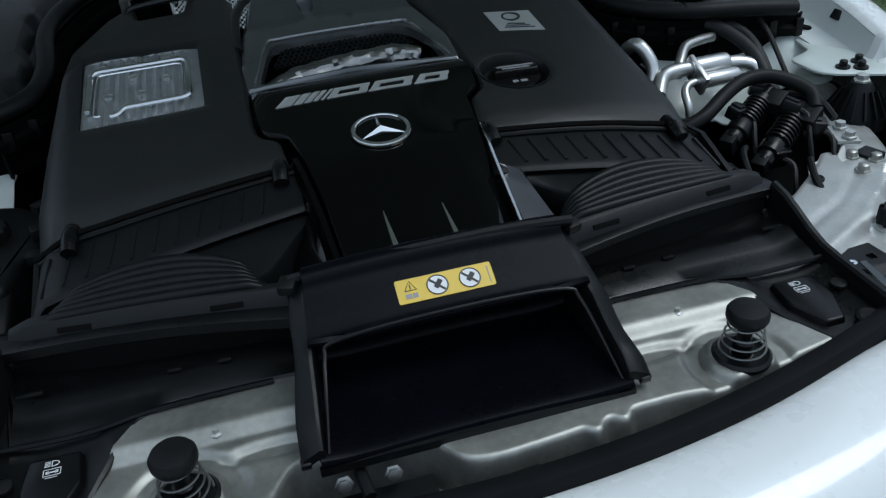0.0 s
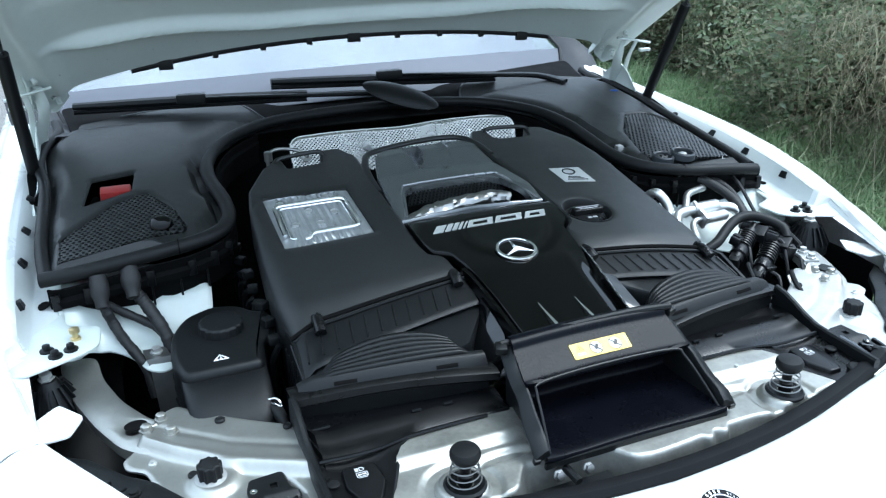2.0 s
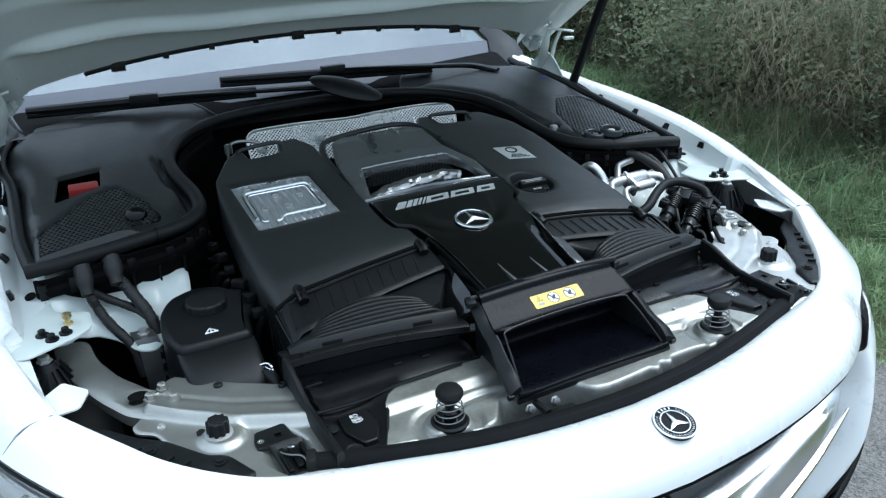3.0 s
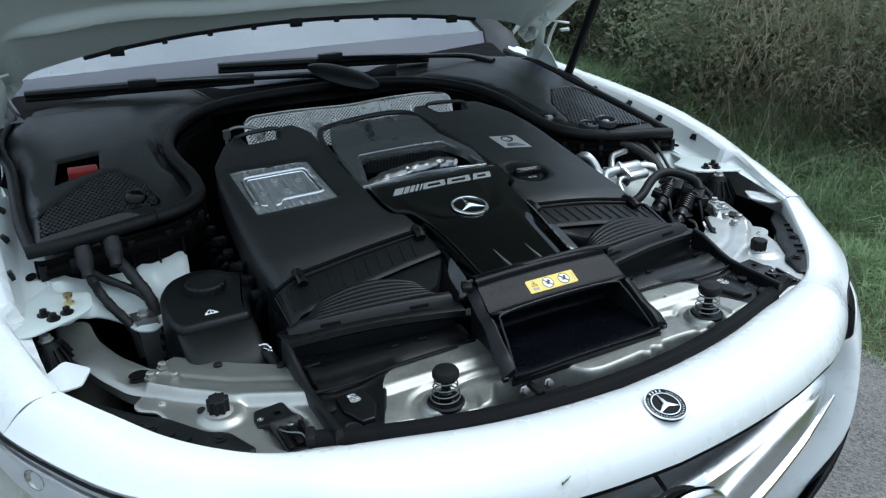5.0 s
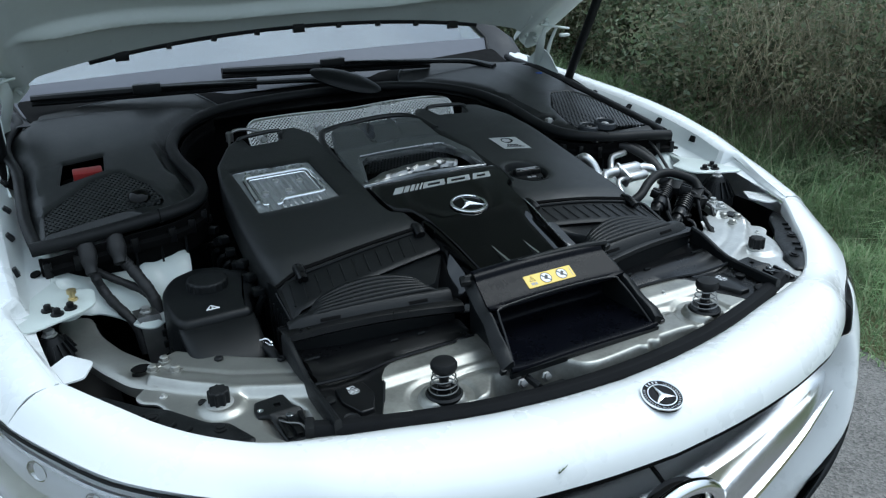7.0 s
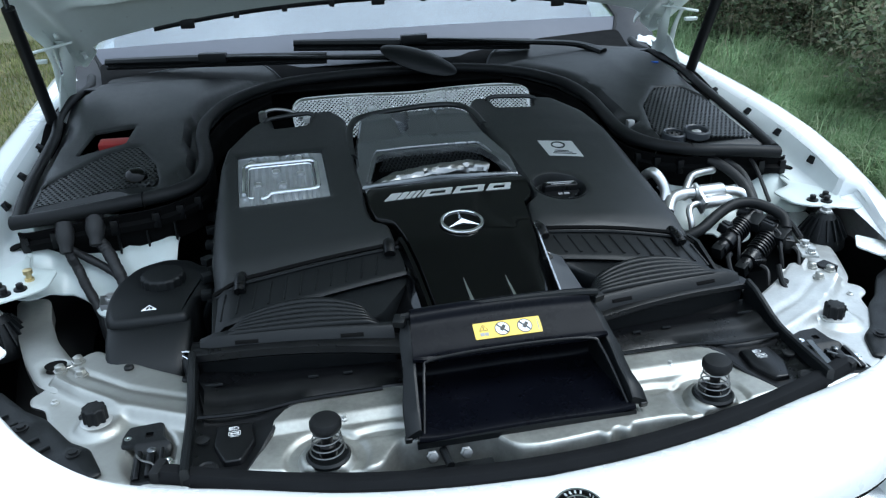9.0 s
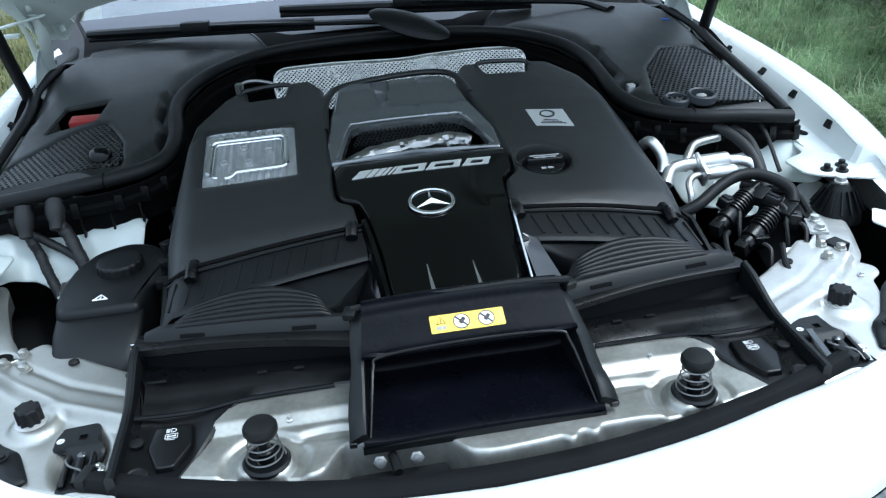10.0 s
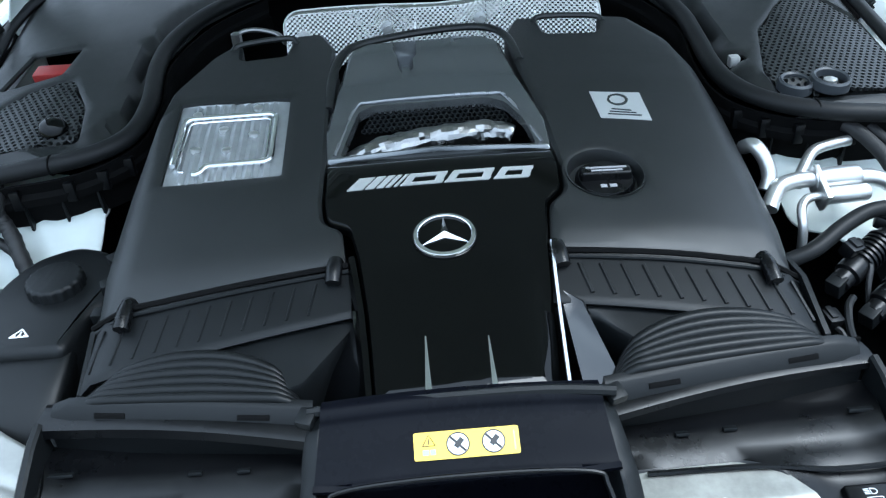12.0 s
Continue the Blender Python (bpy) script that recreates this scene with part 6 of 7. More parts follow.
# ---- air filter boxes and bellows ----
def filter_box(s):
    """One air filter box with its ribbed front lid and clips."""
    b = thing("air_filter_box", "black air filter box with a ribbed lid and clips", "air filter box", (s * 0.27, 0.46, 0.80), group="air filter boxes")

    def edge_at(u, v):
        x = 0.128 + 0.287 * u
        y = 0.530 - 0.020 * u
        z = cov_z(s * x, y) - 0.010
        return (s * x, y - (0.062 + 0.020 * u) * v, z - 0.019 * v - 0.05 * max(0, v - 0.95))

    rows = [[edge_at(u, v) for u in np.linspace(-0.06, 1.01, 16)] for v in (0.0, 0.08, 0.12, 0.85, 0.95, 1.0)]
    lid = part("lid", loft(BM(), rows, thick=0.02 * s), PLASTIC, b)
    bm = BM()
    tube(bm, [tuple(np.array(edge_at(u, 0.05)) + (0, 0, 0.002)) for u in np.linspace(-0.05, 1.0, 8)], 0.003, 8, 3)
    part("lid_bead", bm, PLASTIC, lid)
    # Near-black strip along the lid draws the shaded gap beside the cover.
    bm = BM()
    tube(bm, [tuple(np.array(edge_at(u, -0.02)) + (0, 0, 0.006)) for u in np.linspace(-0.05, 1.0, 8)], 0.0036, 6, 3)
    part("lid_gap_shade", bm, HOLLOW, lid, "near-black strip standing in for the shaded gap between cover and lid")
    for k in range(11):
        u = 0.08 + 0.085 * k
        p, q = np.array(edge_at(u, 0.18)), np.array(edge_at(u + 0.028, 0.80))
        part("lid_rib", tube(BM(), [tuple(p), tuple(q)], 0.0028 if s > 0 else 0.0016, 6, 1), PLASTIC, lid)
    for u in (0.0, 0.84):
        p, q = np.array(edge_at(u, -0.16)) + (0, 0, 0.004), np.array(edge_at(u + 0.01, 0.32)) + (0, 0, 0.006)
        c = part("clip", tube(BM(), [tuple(p), tuple((p + q) / 2 + (0, 0, 0.004)), tuple(q)], 0.0095, 10, 3), SMOOTHP, lid, "black rubber retaining clip")
    # lower housing
    rows = []
    for u in np.linspace(-0.06, 1.01, 13):
        x, y, z = edge_at(u, 1.0)
        k = 0.085 * min(1.01 - u, (u + 0.06) * 4.2 if s < 0 else max(0, (u - 0.11) * 3)) + 0.002
        rows.append([(x, y + 0.012, z - 0.006), (x, y, z - 0.007), (x, y - k, z - 0.012 - 0.10 * k), (x, y - k - 0.003, z - 0.017 - 0.10 * k), (x, y - k + 0.004, z - 0.09), (x, y + 0.03, z - 0.15)])
    part("housing", loft(BM(), rows, thick=-0.004 * s), PLASTIC, b)
    rows = [[(s * 0.416, y, z) for y, z in ((0.40, 0.70), (0.40, 0.80), (0.43, 0.848), (0.505, 0.872), (0.60, 0.86), (0.60, 0.70))], [(s * 0.410, y, z) for y, z in ((0.40, 0.70), (0.40, 0.80), (0.43, 0.848), (0.505, 0.872), (0.60, 0.86), (0.60, 0.70))]]
    he = part("housing_end", loft(BM(), rows, closed=True, caps=True), PLASTIC, b)
    for k in range(7):
        part("end_rib", box(BM(), (0.006, 0.004, 0.09), at(s * 0.416, 0.42 + 0.022 * k, 0.79), 0.001), PLASTIC, he)
    # bellows
    rows = []
    N = 6
    for v in np.linspace(0, 1, N * 8 + 1):
        rib = 0.0056 * abs(math.sin(v * N * math.pi)) ** 0.6
        row = []
        for u in np.linspace(0, 1, 29):
            arch = math.sin(math.pi * u ** 0.85) ** 0.55 if 0 < u < 1 else 0.0
            x = 0.158 + (0.268 - 0.028 * v) * u + 0.012 * v * (1 - u)
            y = 0.374 + 0.028 * u + v * (0.018 + 0.040 * arch)
            z = 0.842 + 0.026 * min(1, arch * 1.6) + 0.016 * v * arch - 0.016 * v * (1 - arch) - 0.004 * u
            row.append((s * (x + (0.5 - u) * -0.4 * rib), y - 0.55 * rib * arch, z + 0.85 * rib * arch))
        rows.append(row)
    rows.append([(x, y + 0.012, z - 0.03) for x, y, z in rows[-1]])
    part("bellows", loft(BM(), rows, thick=0.003 * s), BELLOW, b, "ribbed black rubber bellows", sharp=70)
    rows = []
    for u in np.linspace(0, 1, 14):
        x, y, z = s * (0.150 + 0.282 * u), 0.349 + 0.036 * u, 0.842 + 0.004 * math.sin(u * math.pi) - 0.010 * smooth(0.9, 1, u)
        rows.append([(x, y + a, z + c) for a, c in ((0.002, -0.04), (0.0, -0.004), (0.002, 0.004), (0.014, 0.021), (0.018, 0.0235), (0.026, 0.024), (0.03, 0.0))])
    fr = part("bellows_frame", loft(BM(), rows, closed=True, caps=True), PLASTIC, b)
    # Near-black bars on the frame stand in for shaded slots.
    for u in (0.22, 0.76):
        x, y = s * (0.150 + 0.282 * u), 0.349 + 0.036 * u
        part("frame_slot", box(BM(), (0.034, 0.006, 0.003), at(x, y + 0.0085, 0.8575, 55, 0, s * 7), 0.001), HOLLOW, fr)
    return b


filter_box(-1)
filter_box(1)

# ---- side intake ducts ----
def duct(s):
    b = thing("intake_duct", "smooth black side air intake duct", "air duct", (s * 0.3, 0.27, 0.78), group="side intake ducts")
    flip = (lambda q: q) if s < 0 else mirror

    def floor_z(x, y):
        ax = abs(x)
        z = 0.804 + 0.010 * smooth(0.300, 0.335, y) - 0.006 * smooth(0.335, 0.37, y) + 0.004 * smooth(0.275, 0.290, y) * smooth(0.31, 0.295, y)
        return z + 0.008 * smooth(0.40, 0.44, ax) - 0.008 * smooth(0.33, 0.36, ax) * smooth(0.30, 0.27, y)

    out = [(-0.445, 0.160), (-0.447, 0.39), (-0.30, 0.385), (-0.14, 0.36), (-0.138, 0.294), (-0.21, 0.299), (-0.275, 0.300), (-0.308, 0.286), (-0.328, 0.255), (-0.350, 0.210), (-0.378, 0.155)]
    bm = panel(BM(), rnd(flip(out), 0.010), floor_z, 0.004, step=0.013, lip=0.003, lip_in=0.003)
    fl = part("duct_floor", bm, SMOOTHP, b)
    rows = []
    for u in np.linspace(0, 1, 12):
        x, y = -0.445 + 0.305 * u, 0.392 - 0.050 * u + 0.004 * math.sin(u * 3.1)
        z = 0.846 + 0.006 * math.sin(u * math.pi)
        rows.append([(-s * x, y + a, z + c) for a, c in ((0.03, -0.004), (0.012, 0.0), (0.0, 0.001), (-0.007, -0.002), (-0.009, -0.009), (-0.004, -0.013), (0.006, -0.015))])
    back = [[(x, y + 0.028, z) for x, y, z in (r[2], (r[2][0], r[2][1], 0.795))] for r in rows]
    # Throat wall is near-black in place of a deep shaded opening.
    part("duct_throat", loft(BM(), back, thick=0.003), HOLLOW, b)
    part("duct_lip", loft(BM(), rows, thick=0.003), SMOOTHP, b, "rounded upper lip")
    rows = []
    for u in np.linspace(0, 1, 10):
        y = 0.163 + 0.225 * u
        z = 0.822 + 0.030 * smooth(0.5, 1.0, u)
        rows.append([(s * 0.437, y, 0.795), (s * 0.438, y, z - 0.003), (s * 0.441, y, z), (s * 0.446, y, z), (s * 0.449, y, z - 0.004), (s * 0.450, y, 0.790)])
    part("duct_wall", loft(BM(), rows, closed=True, caps=True), PLASTIC, b)
    part("duct_bead", tube(BM(), [(s * 0.435, 0.279, 0.812), (s * 0.36, 0.281, 0.8075), (s * 0.29, 0.291, 0.8085), (s * 0.18, 0.293, 0.808)], 0.003, 6, 5), SMOOTHP, b)
    # keystone-shaped lid with symbols
    k = [(-0.412, 0.268), (-0.360, 0.268), (-0.356, 0.225), (-0.375, 0.185), (-0.400, 0.185), (-0.416, 0.225)]
    bm = prism(BM(), rnd(flip(k), 0.006), 0.790, 0.8035, taper=0.003, round_top=0.003)
    lid = part("service_lid", bm, SMOOTHP, b, "black service lid with white symbols")
    bm = BM()
    cx = s * 0.386
    for j in range(4):
        box(bm, (0.0050, 0.0007, 0.0006), at(cx - 0.0050, 0.2575 - 0.0018 * j, 0.8037))
    half = [(math.sin(a), math.cos(a)) for a in np.linspace(0, math.pi, 9)]
    line = [(cx - 0.0010 + 0.0062 * p, 0.2548 + 0.0034 * q, 0.8037) for p, q in half]
    tube(bm, line + [line[0]], 0.0005, 4, 1)
    for w, h, dx, dy in ((0.015, 0.0006, 0, 0.004), (0.015, 0.0006, 0, -0.004), (0.0006, 0.008, -0.0075, 0), (0.0006, 0.008, 0.0075, 0), (0.009, 0.0012, 0, 0), (0.003, 0.003, -0.004, 0), (0.003, 0.003, 0.004, 0)):
        box(bm, (w, h, 0.0006), at(cx + dx, 0.2440 + dy, 0.8037))
    box(bm, (0.011, 0.0005, 0.0006), at(cx, 0.2375, 0.8037))
    part("symbols", bm, PRINT_W, lid, "white lamp symbol and bars")
    part("round_plug", lathe(BM(), [(0.014, 0), (0.014, 0.004), (0.011, 0.006), (0.009, 0.004), (0.004, 0.004), (0, 0.006)], at(s * 0.418, 0.178, 0.802), 20), RUBBER, b)
    part("round_plug", lathe(BM(), [(0.009, 0), (0.009, 0.003), (0.006, 0.004), (0, 0.003)], at(s * 0.427, 0.238, 0.803), 16), RUBBER, b)
    for x, y in ((0.415, 0.345), (0.275, 0.335), (0.225, 0.333)):
        part("duct_peg", box(BM(), (0.026 if x > 0.4 else 0.014, 0.006, 0.004), at(s * x, y, floor_z(x, y) + 0.002, -18, 0, 0), 0.001), PLASTIC, b)
    return b


duct(-1)
duct(1)

# ---- central scoop ----
scoop = thing("air_scoop", "black central air scoop with a yellow label", "air scoop", (0, 0.25, 0.79))


def sc_w(y):
    return 0.150 - 0.018 * (y - 0.17) / 0.15


PROF = [(0.168, 0.799), (0.172, 0.803), (0.20, 0.803), (0.25, 0.804), (0.285, 0.806), (0.300, 0.815), (0.298, 0.838), (0.278, 0.858), (0.258, 0.8655), (0.253, 0.8675), (0.255, 0.8700), (0.262, 0.8725), (0.285, 0.8850), (0.306, 0.8965), (0.311, 0.904), (0.319, 0.908), (0.327, 0.905), (0.328, 0.880), (0.33, 0.84)]
rows = []
for y, z in crom(PROF, 3):
    rows.append([(x * sc_w(y), y + 0.006 * (1 - x * x), z - 0.0 + 0.006 * abs(x) ** 6 * (z < 0.87)) for x in np.linspace(-1, 1, 17)])
SCOOP = mat("scoop_plastic", (0.0020, 0.0023, 0.0040), 0.28, var=0.15, scale=14, fine=0.06, fine_scale=1200, spec=0.08, dirt=(0.008, 0.008, 0.011), dirt_amount=0.3)
part("tray", loft(BM(), rows, thick=0.003), SCOOP, scoop)
part("tray_front", loft(BM(), [[(x * 0.152, 0.171, z) for x in np.linspace(-1, 1, 5)] for z in (0.792, 0.801)], thick=0.005), PLASTIC, scoop)
bm = BM()
tube(bm, [(-0.142, 0.174, 0.808), (-0.133, 0.215, 0.842), (-0.127, 0.243, 0.862), (-0.118, 0.252, 0.870), (-0.05, 0.257, 0.8725), (0.05, 0.257, 0.8725), (0.116, 0.252, 0.870), (0.126, 0.243, 0.862), (0.133, 0.215, 0.842), (0.142, 0.174, 0.808)], 0.0022, 8, 5)
part("tray_rim", bm, SMOOTHP, scoop)
bm = BM()
tube(bm, [(-0.146, 0.322, 0.902), (-0.07, 0.325, 0.905), (0.07, 0.322, 0.908), (0.146, 0.312, 0.909)], 0.0055, 8, 5)
part("scoop_rear_lip", bm, PLASTIC, scoop)
for s in (1, -1):
    rows = []
    for u in np.linspace(0, 1, 12):
        y = 0.170 + 0.156 * u
        zt = 0.820 + 0.084 * u ** 0.85 + 0.002 * math.sin(u * 17)
        x = s * (0.145 - 0.016 * u)
        fl = 0.020 - 0.006 * u + 0.0015 * math.sin(u * 11 + s)
        fold = 0.0025 * math.exp(-(((u - 0.62) / 0.05) ** 2))
        rows.append([(x, y, 0.798), (x, y, zt - 0.002), (x + s * 0.001, y, zt), (x + s * 0.004, y, zt + 0.001 - fold), (x + s * fl, y, zt - 0.007 - fold), (x + s * (fl + 0.003), y, zt - 0.012), (x + s * (fl + 0.002), y, zt - 0.018), (x + s * 0.006, y, zt - 0.010), (x + s * 0.004, y, 0.798)])
    w = part("scoop_wall", loft(BM(), rows, closed=True, caps=True), PLASTIC, scoop)
    part("wall_stop", box(BM(), (0.010, 0.008, 0.010), at(s * 0.163, 0.173, 0.806, 20, 0, 0), 0.002), PLASTIC, w)
    part("wall_ear", box(BM(), (0.018, 0.020, 0.012), at(s * 0.147, 0.318, 0.899, 10, 0, s * 20), 0.004), PLASTIC, w)
LM = at(0.002, 0.2840, 0.8852, 28.5, 0, 0)
lab = part("warning_label", prism(BM(), rnd([(-0.049, -0.013), (0.049, -0.013), (0.049, 0.013), (-0.049, 0.013)], 0.002, 2), -0.0006, 0.0008, LM), YELLOW, scoop, "yellow warning label with two white roundels")
for cx in (-0.008, 0.025):
    rd = part("roundel", lathe(BM(), [(0.0105, 0.0006), (0.0105, 0.0011), (0, 0.0011)], LM @ at(cx, 0, 0), 24), PRINT_W, lab, "white roundel")
    bm = BM()
    lathe(bm, [(0.0098, 0.0012), (0.0098, 0.0014), (0.0110, 0.0014), (0.0110, 0.0012)], LM @ at(cx, 0, 0), 24, ring=True)
    box(bm, (0.0022, 0.019, 0.0005), LM @ at(cx, 0, 0.0014, 0, 0, 45))
    box(bm, (0.005, 0.010, 0.0005), LM @ at(cx + 0.001, 0.001, 0.0013, 0, 0, -40))
    part("roundel_print", bm, PRINT_K, rd)
part("label_triangle", tube(BM(), [LM @ Vector(p) for p in ((-0.041, 0, 0.001), (-0.035, 0.010, 0.001), (-0.029, 0, 0.001), (-0.041, 0, 0.001))], 0.0005, 4, 1), PRINT_K, lab)
part("triangle_mark", box(BM(), (0.001, 0.005, 0.0005), LM @ at(-0.035, 0.004, 0.001)), PRINT_K, lab)
for x, w in ((-0.038, 0.006), (-0.0315, 0.005)):
    part("label_symbol", box(BM(), (w, 0.005, 0.0005), LM @ at(x, -0.006, 0.001)), PRINT_G, lab)
part("print_line", box(BM(), (0.001, 0.018, 0.0004), LM @ at(0.0445, -0.0005, 0.001)), PRINT_G, lab)

# ---- bulkhead covers with seal ----
def bh_z(x, y):
    ax = abs(x)
    return 0.938 + 0.105 * (y - 0.9) - 0.10 * max(0, ax - 0.60)


INNER = [(0.535, 0.825), (0.485, 0.842), (0.452, 0.885), (0.440, 0.96), (0.452, 1.07), (0.448, 1.15), (0.41, 1.25), (0.345, 1.33), (0.28, 1.382)]
OUTER = [(0.30, 1.408), (0.40, 1.425), (0.55, 1.455), (0.70, 1.485), (0.752, 1.475), (0.775, 1.40), (0.765, 1.20), (0.755, 1.02), (0.742, 0.82)]


def to_line(line):
    """Distance in plan to a line, as a function."""
    q = np.array([p[:2] for p in crom([(*p, 0) for p in line], 12)])
    return lambda x, y: float(np.min(np.hypot(q[:, 0] - x, q[:, 1] - y)))


OUTER_L = [(x + 0.030 * smooth(1.15, 0.95, y), y) for x, y in OUTER]
from_inner, from_outer, from_outer_l = to_line(INNER), to_line(OUTER[4:]), to_line(OUTER_L[4:])


def top_z(x, y):
    """The covers' upper face: a plateau inside a channel along the seal."""
    edge = from_outer(x, y) if x > 0 else from_outer_l(-x, y)
    steep = smooth(0.86, 0.92, y) * smooth(1.28, 1.18, y)
    return bh_z(x, y) - 0.003 - 0.008 * steep + (0.015 + 0.008 * steep) * smooth(0.022, 0.060 - 0.024 * steep, from_inner(abs(x), y)) * smooth(0.010, 0.034, edge)


def bulkhead_cover(s):
    b = thing("bulkhead_cover", "black plastic bulkhead cover with a honeycomb grille", "engine bay cover", (s * 0.6, 1.1, 0.86), group="bulkhead covers")
    inner = [(s * x, y) for x, y in INNER]
    outer = [(s * x, y) for x, y in (OUTER if s > 0 else OUTER_L)]
    if s < 0:
        mesh = [(-0.748, 0.836), (-0.742, 0.925), (-0.690, 0.978), (-0.640, 1.030), (-0.578, 1.050), (-0.535, 0.960), (-0.520, 0.872), (-0.60, 0.850)]
        slot = rnd([(-0.700, 1.045), (-0.606, 1.070), (-0.594, 1.160), (-0.680, 1.163)], 0.006)
    else:
        mesh = [(0.725, 0.838), (0.735, 1.00), (0.700, 1.155), (0.625, 1.150), (0.545, 1.04), (0.505, 0.90), (0.52, 0.85)]
        slot = rnd([(0.445 + 0.015, 0.945), (0.495, 0.945), (0.495, 0.965), (0.445 + 0.015, 0.965)], 0.008)
    hole = rnd(mesh, 0.012)
    bm = panel(BM(), rnd(inner + outer, 0.012), top_z, 0.004, holes=[hole, slot], step=0.014, hole_lip=0.003, lip_in=0.004, lip=0.004)
    top = part("cover_top", bm, COVER, b)
    bm = honey(BM(), inset(hole, 0.002), lambda x, y: top_z(x, y) - 0.002, 0.0105, 0.0026, 0.006)
    part("honeycomb", bm, COVER, b, "black honeycomb grille", clean=False)
    part("mesh_backing", panel(BM(), inset(hole, -0.006), lambda x, y: top_z(x, y) - 0.012, 0.003, step=0.03), PLASTIC, b)
    # This backing's near-black stands in for the shade below the slot.
    part("slot_backing", panel(BM(), inset(slot, -0.006), lambda x, y: top_z(x, y) - 0.040, 0.003, step=0.05), HOLLOW, b)
    if s < 0:
        part("red_terminal_cap", box(BM(), (0.060, 0.034, 0.022), at(-0.636, 1.112, top_z(-0.636, 1.112) - 0.018, 8, 0, -3), 0.004), RED, b, "red plastic terminal cap")
        part("terminal_body", box(BM(), (0.066, 0.05, 0.020), at(-0.636, 1.095, top_z(-0.636, 1.1) - 0.036, 8, 0, -3), 0.004), PLASTIC, b)
        part("sensor_dome", lathe(BM(), [(0.022, -0.008), (0.021, 0.004), (0.016, 0.013), (0.008, 0.017), (0, 0.018)], at(-0.565, 0.897, top_z(-0.565, 0.897)), 24), GLOSS, b, "round black sensor cap")
    else:
        for x, y, r in ((0.540, 0.868, 0.025), (0.588, 0.860, 0.028)):
            part("grommet_ring", lathe(BM(), [(r + 0.001, -0.006), (r, 0.007), (r - 0.003, 0.010), (r - 0.006, 0.008), (r - 0.007, -0.012)], at(x, y, top_z(x, y), 6, 3, 0), 26, ring=True), GREYP, b)
            part("grommet_well", lathe(BM(), [(r - 0.006, 0), (0, 0)], at(x, y, top_z(x, y) - 0.014), 20), HOLLOW, b)
        part("valve_stub", lathe(BM(), [(0.010, 0), (0.010, 0.014), (0.006, 0.016), (0, 0.016)], at(0.588, 0.860, top_z(0.588, 0.86) - 0.010), 8), GALV, b)
        part("peg", box(BM(), (0.016, 0.016, 0.018), at(0.478, 0.955, top_z(0.478, 0.955) - 0.008), 0.003), GALV, b)
        part("blue_clip", box(BM(), (0.020, 0.006, 0.005), at(0.715, 1.34, top_z(0.715, 1.34) + 0.001, 0, 0, -25), 0.002), BLUE, b)
    # front wall below the seal, near-black in place of the shade there
    wall = [(s * 0.765, 0.80), (s * 0.73, 0.79), (s * 0.56, 0.800), (s * 0.475, 0.838), (s * 0.435, 0.90), (s * 0.43, 1.0), (s * 0.44, 1.12), (s * 0.39, 1.26), (s * 0.30, 1.36)]
    rows = [[(x * k, y + dy, bh_z(x, y) + z) for x, y in crom(wall, 4)] for z, dy, k in ((-0.012, 0, 1), (-0.030, 0.004, 1), (-0.036, -0.006, 1), (-0.044, -0.004, 1), (-0.048, 0.012, 1), (-0.09, 0.02, 1))]
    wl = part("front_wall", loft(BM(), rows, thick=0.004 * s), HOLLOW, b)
    for k in range(6):
        u = 0.08 + k * 0.07
        x, y, *_ = crom([(a, c, 0) for a, c in wall], 20)[int(u * 160)]
        part("wall_clip", box(BM(), (0.014, 0.012, 0.030), at(x, y - 0.004, bh_z(x, y) - 0.034), 0.002), SMOOTHP, wl)
    for k in range(3):
        part("wall_rib", box(BM(), (0.004, 0.016, 0.05), at(s * (0.50 + 0.05 * k), 0.832 - 0.012 * k, bh_z(0.5, 0.83) - 0.072), 0.001), PLASTIC, wl)
    return b


bulkhead_cover(-1)
bulkhead_cover(1)


def sz(x, y, d=0.004):
    return (x, y, bh_z(x, y) + d)


bm = BM()
front = [(-0.775, 0.806), (-0.70, 0.800), (-0.557, 0.812), (-0.485, 0.838), (-0.446, 0.885), (-0.438, 0.97), (-0.45, 1.09), (-0.438, 1.19), (-0.38, 1.30), (-0.27, 1.382), (-0.12, 1.41), (0.05, 1.415), (0.20, 1.40), (0.33, 1.345), (0.415, 1.25), (0.445, 1.14), (0.445, 1.04), (0.442, 0.95), (0.455, 0.885), (0.49, 0.835), (0.56, 0.796), (0.65, 0.785), (0.735, 0.778)]
tube(bm, [sz(x, y) for x, y in front], 0.0145, 12, 5, flat=0.9)
seal_t = thing("bulkhead_seal", "thick black rubber seal round the engine bay", "rubber seal", (0, 1.0, 0.9))
part("seal_profile", bm, RUBBER, seal_t)
for s in (1, -1):
    bm = BM()
    tube(bm, [sz(s * x, y) for x, y in (((0.738, 0.80), (0.752, 0.92), (0.762, 1.05)) if s > 0 else ((0.766, 0.806), (0.775, 0.92), (0.774, 1.05))) + ( (0.772, 1.20), (0.785, 1.32), (0.775, 1.42), (0.745, 1.50), (0.752, 1.58))], 0.0115, 10, 5, flat=0.9)
    solo("side_seal", bm, RUBBER, "black rubber seal along the bulkhead cover", "rubber seal")
    part("seal_joint", lathe(BM(), [(0.0152, -0.001), (0.0152, 0.001)], Matrix.Translation(sz(s * 0.545, 0.8135 if s < 0 else 0.803)) @ at(0, 0, 0, 0, 90, 0), 14), HOLLOW, seal_t)

